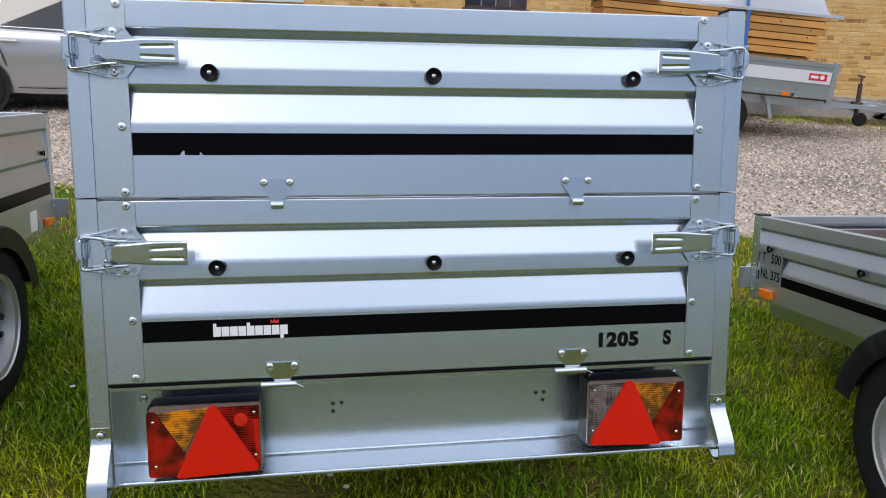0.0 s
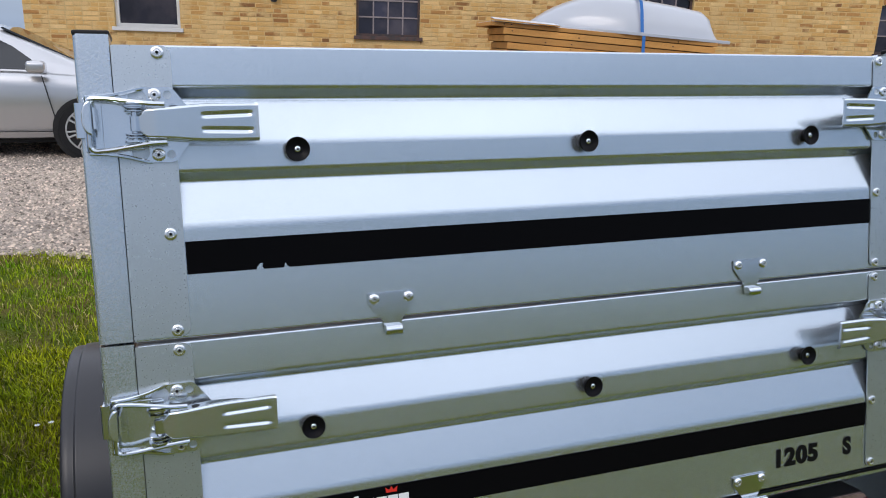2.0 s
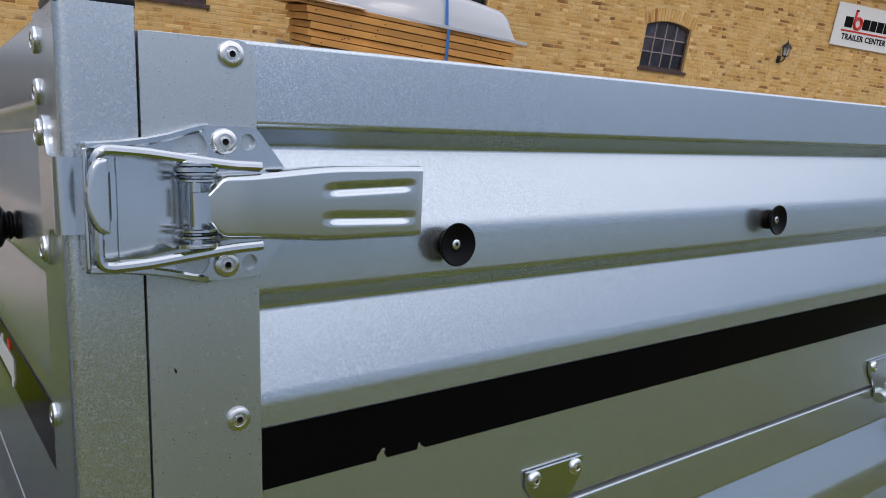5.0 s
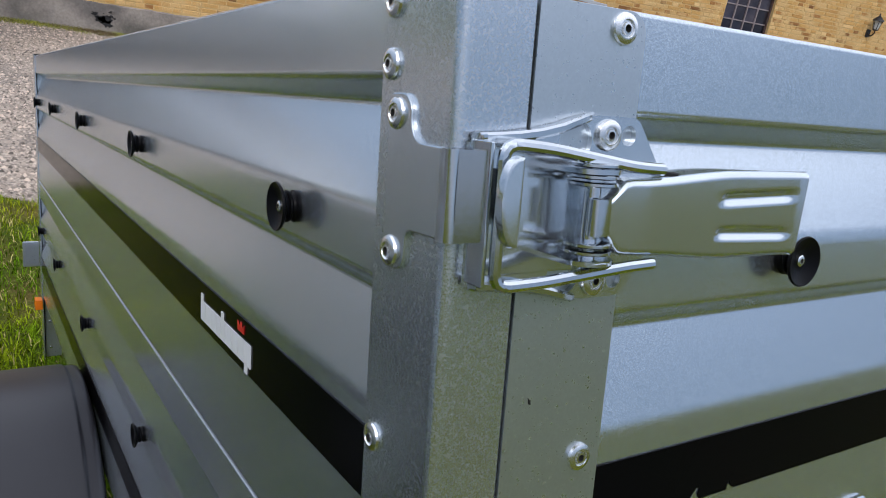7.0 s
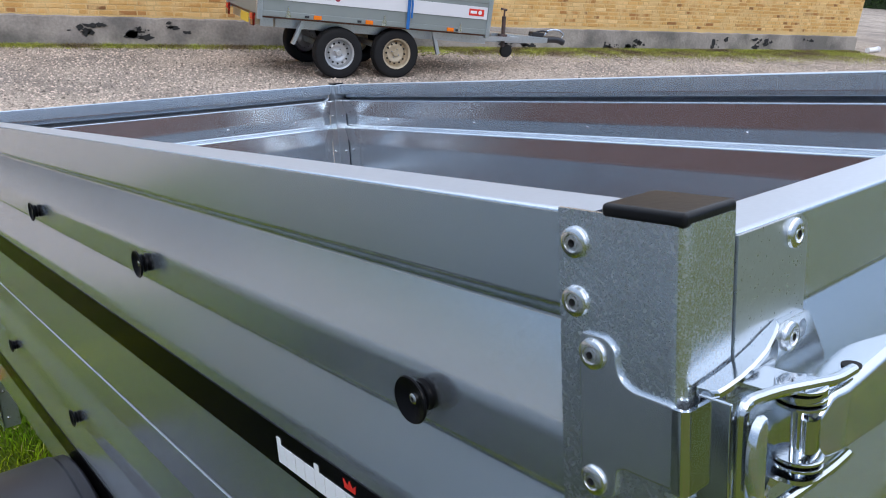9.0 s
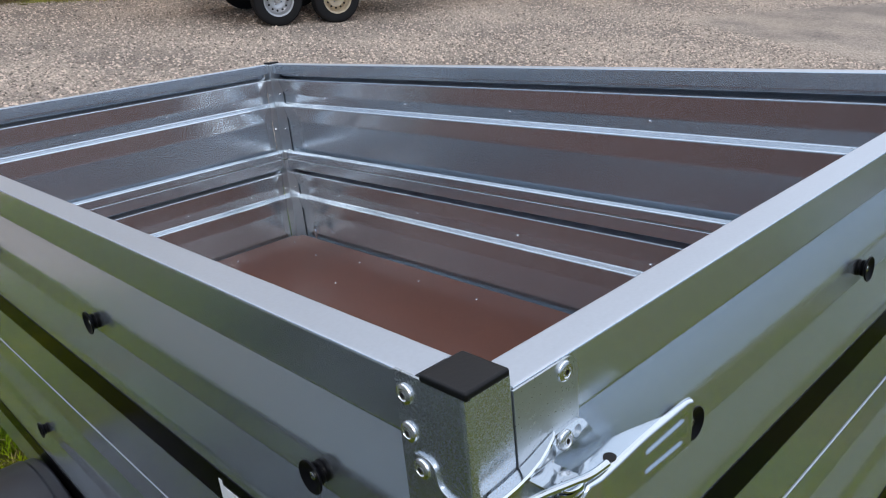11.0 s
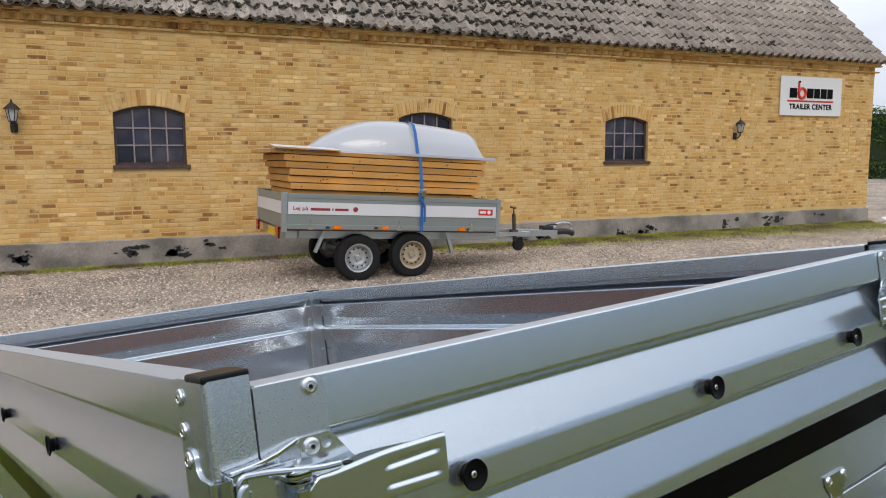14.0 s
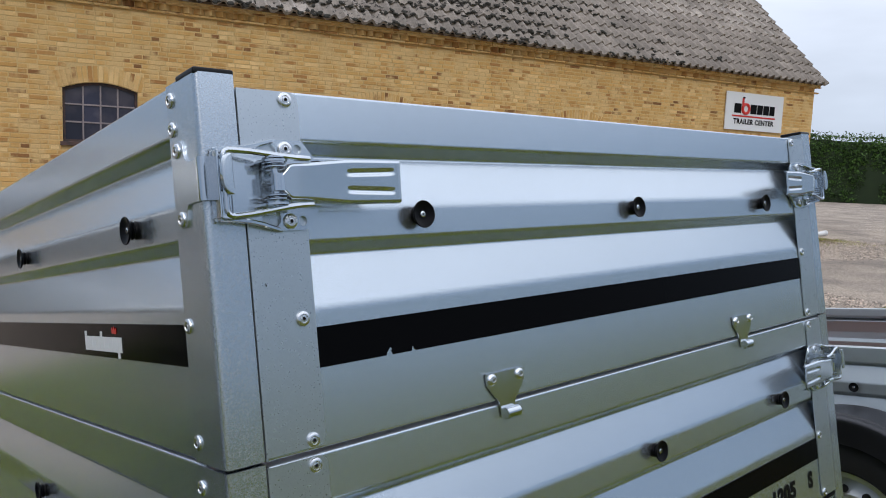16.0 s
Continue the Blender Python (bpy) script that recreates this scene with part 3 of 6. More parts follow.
    # no hole is cut: a black disc paints its shade
    part("lever_hole", Geo().lathe([(0.0045, 0), (0.0045, 0.0006)], 14, mx @ pose(0.098, -0.0262, 0.0186)), SHADE_MARK, top, "black disc painted as the hole in the lever flange")
    # wire bail
    leg = [(0.089, -0.0305, 0.0208), (0.072, -0.0305, 0.0215), (0.032, -0.0235, 0.0275), (0.0105, -0.0205, 0.0290)]
    path = bent(leg + [(a, b, -c) for a, b, c in leg[::-1]], 0.007)
    part("wire_bail", Geo().tube(path, 0.0027, 10, mx), ZINC, top)
    # keeper that hooks the bail, bent from the bracket on the side face
    along = mx @ Matrix(((0, 1, 0, 0), (0, 0, 1, 0), (1, 0, 0, 0), (0, 0, 0, 1)))
    line = fillet([(0.0130, -0.0040), (0.0155, -0.0080), (0.0155, -0.0270)], 0.0024, 4)
    part("keeper", Geo().sheet(line, -0.0050, 0.0180, 0.0022, along).soft_prism([(0.0146, -0.0112), (0.0146, 0.0247)] + [(0.0146 - 0.0106 * math.sin(a) ** 0.75, 0.0068 + 0.0185 * math.cos(a)) for a in (math.pi * k / 16 for k in range(1, 16))], 0.0262, 0.0302, 0.0026, mx @ FLAT), ZINC_SHEET, top, "rounded hook plate over the wire")
    out = [(0.0495, 0.046), (0.0345, 0.046), (0.0295, 0.041), (0.0290, 0.034), (0.0270, 0.0285), (0.0215, 0.0255), (0.0, 0.0250), (0.0, -0.0130), (0.0255, -0.0135), (0.0290, -0.0160), (0.0300, -0.0285), (0.0345, -0.0330), (0.0495, -0.0330)]
    side = mx @ SIDE
    part("bracket", Geo().soft_prism(softened(out, 0.0038, 4), 0.0010, 0.0036, 0.0011, side), WORN, top, "stepped steel bracket on the post, scuffed")
    line = fillet([(-0.0032, 0.0005), (-0.0032, -0.0045), (0.0125, -0.0045)], 0.0045, 5)
    part("bracket_wrap", Geo().sheet(line, -0.013, 0.025, -0.0020, along), ZINC, top, "steel strap bent round the post corner")
    for y, z in ((0.0415, 0.0370), (0.0415, -0.0250)):
        nose = Matrix.Translation((WIDE + 0.0032 if flip else -0.0032, y, dz + z)) @ pose(0, 0, 0, 0, 90 if flip else -90, 0)
        put("rivet", RIVET, top, m=nose)
    return top


def strap_plate(parent, x0, x1, z0, z1, m, corners):
    part("end_strip", Geo().prism(rounded(x0, x1, z0, z1, 0.010, 5, corners), 0.0008, 0.0024, m), STRIP, parent, "flat galvanised end strip")


def lit_rim(ob, top):
    """The up-facing rim takes a rougher copy of the zinc with the sky's brightness built in."""
    ob.data.materials.append(RIM_LIT)
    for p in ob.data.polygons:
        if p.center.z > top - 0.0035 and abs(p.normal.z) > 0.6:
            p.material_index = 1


def tailgate(owner, top, bottom, low):
    g = Geo().sheet(profile(top, bottom), 0.0396, 1.1954, 0.0014)
    gate = part("lower_tailgate" if low else "upper_tailgate", g, STEEL, owner, "ribbed galvanised tailgate sheet")
    lit_rim(gate, top)
    shift = top - 1.209
    s0, s1 = (0.612, 0.650) if low else (0.9465, 0.985)
    edge = [(0.0995, s0), (1.1385, s0), (1.1385, s1), (0.0995, s1)]
    if not low:
        nick = [(0.1785, 0), (0.179, 0.003), (0.181, 0.005), (0.183, 0.0075), (0.1865, 0.0070), (0.1855, 0.003), (0.187, 0)]
        nick2 = [(0.211, 0), (0.212, 0.0045), (0.2135, 0.006), (0.215, 0.002), (0.218, 0)]
        edge = [(0.0995, s0)] + [(a, s0 + b) for a, b in nick + nick2] + edge[1:]
    part("black_band", Geo().prism(edge, 0.0004, 0.0010, FLAT), FILM, gate, "glossy black adhesive band" if low else "black adhesive band with torn nicks")
    for x in (0.0382, 1.1968):
        part("end_closure", Geo().box(x - 0.0012, x + 0.0012, 0.001, 0.034, bottom + 0.001, top - 0.001), STRIP, gate)
    strap_plate(gate, 0.0366, 0.0985, bottom + 0.004, top - 0.001, FLAT, (0, 1, 1, 0))
    strap_plate(gate, 1.1395, 1.1984, bottom + 0.004, top - 0.001, FLAT, (1, 0, 0, 1))
    zs = (1.200 + shift, 0.995 + shift, 0.882 + shift if not low else 0.536 + 0.012)
    up = FLAT @ pose(0, 0, 0.0024)
    rivets(gate, [(x, z) for x in (0.0845, 1.1495) for z in zs], up)
    kz = 1.088 + shift
    knobs(gate, [(0.234, kz), (0.626, kz), (1.0065, kz)], FLAT)
    for x in (0.312, 0.8725):
        zt = bottom + 0.033 if not low else bottom + 0.030
        out = [(x, zt - 0.013), (x + 0.018, zt - 0.036), (x + 0.020, zt - 0.050), (x + 0.041, zt - 0.050), (x + 0.043, zt - 0.036), (x + 0.061, zt - 0.013), (x + 0.061, zt), (x, zt)]
        g = Geo().prism(out, 0.0012, 0.0036, FLAT)
        if low:
            g.lathe([(0.0058, -0.032), (0.0064, -0.031), (0.0064, 0.031), (0.0058, 0.032)], 16, pose(x + 0.024, -0.010, zt - 0.040, 0, 90, 0))
            g.tube([(x + 0.055, -0.010, zt - 0.040), (x + 0.068, -0.012, zt - 0.046), (x + 0.062, -0.012, zt - 0.052)], 0.0013, 6)
        else:
            g.lathe([(0.0058, -0.011), (0.0068, -0.0105), (0.0068, 0.0105), (0.0058, 0.011)], 18, pose(x + 0.0305, -0.008, zt - 0.047, 0, 90, 0))
        part("hinge_plate", g, ZINC, gate, "zinc hinge leaf with rolled knuckle")
        rivets(gate, [(x + 0.008, zt - 0.007), (x + 0.053, zt - 0.007)], FLAT @ pose(0, 0, 0.0036), SMALL_RIVET)
    if not low:
        part("scuff", Geo().prism([(0.0492, 1.031), (0.0505, 1.0295), (0.0508, 1.0275), (0.0497, 1.028)], 0.0022, 0.0030, FLAT), SHADE_MARK, gate, "small dark scuff")
    if low:
        logo(gate, FLAT, 0.221, 0.355, 0.619, 0.643)
        for text, a, b in (("1205", 0.957, 1.040), ("S", 1.0925, 1.109)):
            put("lettering", fit_width(letters(text, 0.03, 0.0004, BLACK_PRINT, 0.0022, 1.12), a, b, 0.567, 0.598), gate, "black printed model figures", pose(0, -0.0006, 0))
    return gate


def side_panel(owner, right, top, bottom, low):
    m = Matrix(((0, 1, 0, 0), (1, 0, 0, 0), (0, 0, 1, 0), (0, 0, 0, 1)))
    face = SIDE
    if right:
        m = Matrix(((0, -1, 0, WIDE), (1, 0, 0, 0), (0, 0, 1, 0), (0, 0, 0, 1)))
        face = Matrix(((0, 0, 1, WIDE), (1, 0, 0, 0), (0, 1, 0, 0), (0, 0, 0, 1)))
    pan = part("side_panel", Geo().sheet(profile(top, bottom), 0.045, LONG - 0.045, 0.0014, m), STEEL, owner, "ribbed galvanised side sheet")
    lit_rim(pan, top)
    s0, s1 = (top - 0.259, top - 0.220)
    part("black_band", Geo().prism([(0.063, s0), (LONG - 0.064, s0), (LONG - 0.064, s1), (0.063, s1)], 0.0004, 0.0010, face), FILM, pan, "glossy black adhesive band")
    ys = (0.168, 0.638, 1.12, 1.60, 2.03)
    knobs(pan, [(y, top - 0.123) for y in ys], face)
    if not right:
        # the mark reads from the front towards the rear of this side
        logo(pan, SIDE @ Matrix(((-1, 0, 0, 0.62), (0, 1, 0, 0), (0, 0, 1, 0), (0, 0, 0, 1))), 0.242, 0.378, s0 + 0.007, s0 + 0.030)
    studs = [(y, z) for y in (0.30, 0.72, 1.14, 1.56) for z in (top - 0.120,)]
    inside = Matrix(((0, 0, 1, 0.0016), (1, 0, 0, 0), (0, 1, 0, 0), (0, 0, 0, 1))) if not right else Matrix(((0, 0, -1, WIDE - 0.0016), (1, 0, 0, 0), (0, 1, 0, 0), (0, 0, 0, 1)))
    rivets(pan, [(LONG - y, z) for y, z in studs], inside, STUD)
    return pan


STUD = Geo().lathe([(0.0042, 0), (0.0040, 0.002), (0.0024, 0.0034), (0.0006, 0.0036)], 12).mesh("rivet", ALU)


def front_panel(owner, top, bottom):
    m = Matrix(((1, 0, 0, 0), (0, -1, 0, LONG), (0, 0, 1, 0), (0, 0, 0, 1)))
    pan = part("front_panel", Geo().sheet(profile(top, bottom), 0.045, WIDE - 0.045, 0.0014, m), STEEL, owner, "ribbed galvanised front sheet")
    lit_rim(pan, top)
    rivets(pan, [(x, top - 0.120) for x in (0.2, 0.5, 0.8, 1.05)], pose(0, LONG - 0.0016, 0) @ FLAT, STUD)
    return pan


def corner_post(owner, x, y, z0, z1, capped):
    """A folded corner post: x, y are 0 or 1 for the four corners."""
    m = Matrix.Diagonal((-1 if x else 1, -1 if y else 1, 1, 1))
    m = Matrix.Translation((WIDE if x else 0, LONG if y else 0, 0)) @ m
    line = [(0.0358, 0.030), (0.0358, -0.0006), (0.0354, -0.0014), (0.0346, -0.0018)] + fillet([(0.020, -0.0018), (-0.0012, -0.0018), (-0.0012, 0.062)], 0.0060, 6)
    g = Geo().sheet([(a, b) for a, b in line], z0, z1, -0.0022, m @ Matrix(((0, 1, 0, 0), (0, 0, 1, 0), (1, 0, 0, 0), (0, 0, 0, 1))))
    if not y:
        g.box(0.0315, 0.0345, 0.004, 0.036, z0, z1 - 0.002, 0.0, m)
        g.box(0.004, 0.0345, 0.034, 0.037, z0, z1 - 0.002, 0.0, m)
    post = part("corner_post", g, POST, owner, "galvanised corner post")
    if y:
        part("inner_tube", Geo().box(0.004, 0.0462, 0.004, 0.0462, z0, z1 - 0.002, 0.003, m), STRIP, post, "square tube inside the corner")
    if capped:
        part("post_cap", Geo().box(-0.0016, 0.0366, -0.0016, 0.0385, z1 - 0.002, z1 + 0.0045, 0.0022, m, 3).box(0.0045, 0.030, 0.004, 0.033, z1 - 0.02, z1 - 0.002, 0, m), CAP, post, "black plastic end cap")
    if not y:
        nose = pose(0, 0, 0, 0, 90 if x else -90, 0)
        for z in (z1 - 0.0145, z1 - 0.0415, z1 - 0.2215, z0 + 0.018) if capped else (z1 - 0.02, z1 - 0.2215, z0 + 0.02):
            put("rivet", RIVET, post, m=Matrix.Translation((WIDE + 0.0012 if x else -0.0012, 0.0525, z)) @ nose)
    else:
        nose = pose(0, 0, 0, 0, 90, 0) if not x else pose(0, 0, 0, 0, -90, 0)
        for z in (z1 - 0.03, z1 - 0.11, z0 + 0.11, z0 + 0.03):
            put("rivet", STUD, post, m=Matrix.Translation((WIDE - 0.0462 if x else 0.0462, LONG - 0.022, z)) @ nose)
            put("rivet", STUD, post, m=Matrix.Translation((WIDE - 0.018 if x else 0.018, LONG - 0.0462, z)) @ FLAT)
    return post


def clip_band(poly, lo, hi):
    """The piece of a convex outline between two heights."""
    for lim, sign in ((lo, 1), (hi, -1)):
        out = []
        for i, p in enumerate(poly):
            q = poly[(i + 1) % len(poly)]
            dp, dq = sign * (p[1] - lim), sign * (q[1] - lim)
            if dp >= 0:
                out.append(p)
            if dp * dq < 0:
                k = dp / (dp - dq)
                out.append((p[0] + k * (q[0] - p[0]), p[1] + k * (q[1] - p[1])))
        poly = out
        if len(poly) < 3:
            return []
    return poly


def ribbed_lens(outline, h0, h1, m, pitch=0.0045):
    """A lens whose face is moulded in level ribs."""
    g = Geo()
    z = min(p[1] for p in outline)
    while z < max(p[1] for p in outline):
        q = clip_band(outline, z, z + pitch)
        if q:
            n = len(q)
            mid = z + pitch * 0.5
            vs = [(a, b, h0) for a, b in q] + [(a, mid + (b - mid) * 0.60, h1) for a, b in q]
            g.add(vs, [tuple(range(n, 2 * n))] + [(i, (i + 1) % n, n + (i + 1) % n, n + i) for i in range(n)], m)
        z += pitch
    # neighbouring ribs meet along one line
    seen, at = {}, []
    for p in g.v:
        at.append(seen.setdefault(tuple(round(c, 6) for c in p), len(seen)))
    whole = Geo()
    whole.add(list(seen), [tuple(dict.fromkeys(at[i] for i in f)) for f in g.f])
    whole.f = [f for f in whole.f if len(f) > 2]
    return whole


def tail_light(owner, right):
    mx = Matrix() if not right else Matrix.Translation((WIDE, 0, 0.006)) @ Matrix.Diagonal((-1, 1, 1, 1))
    lamp = part("tail_light", Geo().box(0.099, 0.301, -0.006, 0.050, 0.361, 0.496, 0.008, mx), CAP, owner, "rear lamp with red reflector triangle")
    z0, z1, x0, x1 = 0.364, 0.494, 0.101, 0.300
    f = mx @ FLAT
    part("rim", Geo().prism(rounded(x0 + 0.004, x1 + 0.0014, z0 - 0.001, z1 + 0.0012, 0.007), 0.006, 0.0120, f), CLEAR_EDGE, lamp, "clear moulded edge")
    part("corner_lens", Geo().prism([(x0, z0 + 0.004), (x0 + 0.004, z0), (0.152, z0), (0.166, z0 + 0.042), (0.116, z1 - 0.008), (x0 + 0.004, z1 - 0.006), (x0, z1 - 0.010)], 0.005, 0.0165, f), DARK_LENS, lamp, "dark red corner lens")
    part("indicator_lens", ribbed_lens([(0.118, z1 - 0.010), (0.164, 0.409), (0.209, z1 - 0.004)], 0.0115, 0.0152, f), BROWN_LENS, lamp, "smoky ribbed indicator lens")
    inner = [(0.228, z1 - 0.004), (x1 - 0.001, z1 - 0.004), (x1 - 0.001, z0 + 0.004), (0.293, z0 + 0.004)]
    part("inner_lens", ribbed_lens(inner, 0.0115, 0.0152, f), CLEAR if right else DARK_LENS, lamp, "clear reversing lens" if right else "dark red inner lens")
    if not right:
        part("fog_lens", Geo().lathe([(0.0130, 0.0145), (0.0120, 0.0160), (0.006, 0.0166)], 20, f @ pose(0.266, 0.464, 0)), GLOW_LENS, lamp, "round red fog lens")
        part("side_lens", ribbed_lens([(0.2875, z1 - 0.03), (x1 - 0.002, z1 - 0.03), (x1 - 0.002, z0 + 0.02), (0.2935, z0 + 0.02)], 0.014, 0.0158, f), GLOW_LENS, lamp, "red side ribs")
    else:
        for k in range(7):
            x = 0.244 + 0.0075 * k
            part("lens_bar", Geo().box(x - 0.0012, x + 0.0012, 0.412 + 0.012 * max(0, 4 - k), z1 - 0.008, 0.0140, 0.0162, 0.0005, f), CLEAR_EDGE if k > 3 else CLEAR, lamp, "upright clear rib")
    part("reflector", Geo().prism([(0.150, z0 + 0.001), (0.154, z0 - 0.002), (0.292, z0 + 0.004), (0.297, z0 + 0.012), (0.226, z1 - 0.004), (0.221, z1), (0.214, z1), (0.209, z1 - 0.004)], 0.006, 0.0225, f), RED_LENS, lamp, "red warning triangle")
    for x, z in ((0.112, 0.468), (0.114, 0.384), (0.290, 0.478), (0.291, 0.396)):
        put("screw", STUD, lamp, m=(Matrix.Translation((WIDE - x, 0, z + 0.006)) if right else Matrix.Translation((x, 0, z))) @ FLAT @ pose(0, 0, 0.0160) @ Matrix.Scale(0.7, 4))
    return lamp


def wheel(owner, m, radius=0.28, width=0.145, rim_r=0.178, paint=None):
    w = width / 2
    t = [(rim_r, -w * 0.80), (rim_r + 0.010, -w * 0.93), (rim_r + 0.05, -w), (radius - 0.026, -w * 0.97), (radius - 0.008, -w * 0.82), (radius, -w * 0.6)]
    for k in (-0.36, 0.0, 0.36):
        t += [(radius, w * (k - 0.07)), (radius - 0.007, w * (k - 0.05)), (radius - 0.007, w * (k + 0.05)), (radius, w * (k + 0.07))]
    t += [(radius, w * 0.6), (radius - 0.008, w * 0.82), (radius - 0.026, w * 0.97), (rim_r + 0.05, w), (rim_r + 0.010, w * 0.93), (rim_r, w * 0.80)]
    whl = part("wheel", Geo().lathe(t, 48, m, False), TYRE, owner, "black rubber tyre on a pressed rim")
    r = [(rim_r + 0.006, -w * 0.95), (rim_r + 0.004, -w * 0.86), (rim_r - 0.012, -w * 0.80), (rim_r - 0.020, -w * 0.2), (rim_r - 0.026, -w * 0.05), (rim_r - 0.045, -w * 0.15), (rim_r - 0.070, -w * 0.42), (0.085, -w * 0.42), (0.062, -w * 0.25), (0.036, -w * 0.25), (0.034, -w * 0.62), (0.028, -w * 0.68), (0.004, -w * 0.68)]
    part("rim", Geo().lathe(r, 40, m, False), paint or RIM, whl, "cream-coloured steel rim" if paint else "silver steel rim")
    for k in range(12):
        a = 2 * math.pi * k / 12
        part("vent_hole", Geo().lathe([(0.0115, -w * 0.46), (0.0115, -w * 0.335)], 10, m @ pose(math.cos(a) * (rim_r - 0.056), math.sin(a) * (rim_r - 0.056), 0)), SHADE_MARK, whl)
    for k in range(4):
        a = 2 * math.pi * k / 4 + 0.4
        part("wheel_bolt", Geo().lathe([(0.009, -w * 0.25), (0.009, -w * 0.40), (0.005, -w * 0.42)], 6, m @ pose(math.cos(a) * 0.05, math.sin(a) * 0.05, 0)), ZINC, whl)
    return whl


def fender(owner, x_out, x_in, y, z, r, low=-8):
    """Plastic mudguard over a wheel on the side that x_out names."""
    s = 1 if x_in > x_out else -1
    w = abs(x_in - x_out)
    sec = fillet([(0.0, -0.075), (0.0, -0.004), (0.012, 0.0), (0.028, 0.0), (0.032, 0.004), (w - 0.030, 0.004), (w - 0.026, 0.0), (w - 0.004, 0.0), (w, -0.03)], 0.012, 4)
    arc = []
    for k in range(29):
        a = radians(low + (180 - 2 * low) * k / 28)
        arc.append((y - r * math.cos(a), z + r * math.sin(a), a))
    n = len(sec)
    vs, fs = [], []
    for py, pz, a in arc:
        for thick in (0.0, 0.004):
            for b, h in sec:
                k = h - thick
                vs.append((x_out + s * b, py - k * math.cos(a), pz + k * math.sin(a)))
    for j in range(len(arc) - 1):
        for i in range(n - 1):
            p, q = 2 * n * j + i, 2 * n * (j + 1) + i
            fs += [(p, p + 1, q + 1, q), (p + n + 1, p + n, q + n, q + n + 1)]
        for i in (0, n - 1):
            p, q = 2 * n * j + i, 2 * n * (j + 1) + i
            fs.append((p, q, q + n, p + n))
    for j in (0, len(arc) - 1):
        fs += [(2 * n * j + i, 2 * n * j + i + 1, 2 * n * j + n + i + 1, 2 * n * j + n + i) for i in range(n - 1)]
    part("fender", Geo().add(vs, fs), PLASTIC, owner, "black moulded plastic mudguard")


def foot_hook(owner, right):
    x0, x1 = (0.002, 0.036) if not right else (WIDE - 0.036, WIDE - 0.002)
    line = fillet([(-0.0035, 0.458), (-0.0035, 0.430), (-0.044, 0.372), (-0.050, 0.338), (-0.030, 0.330), (0.0, 0.338)], 0.014, 6)
    h = part("corner_hook", Geo().sheet(line, x0, x1, 0.004), ZINC, owner, "bent zinc corner hook")
    put("rivet", RIVET, h, m=Matrix.Translation(((x0 + x1) / 2, -0.0065, 0.444)) @ FLAT)


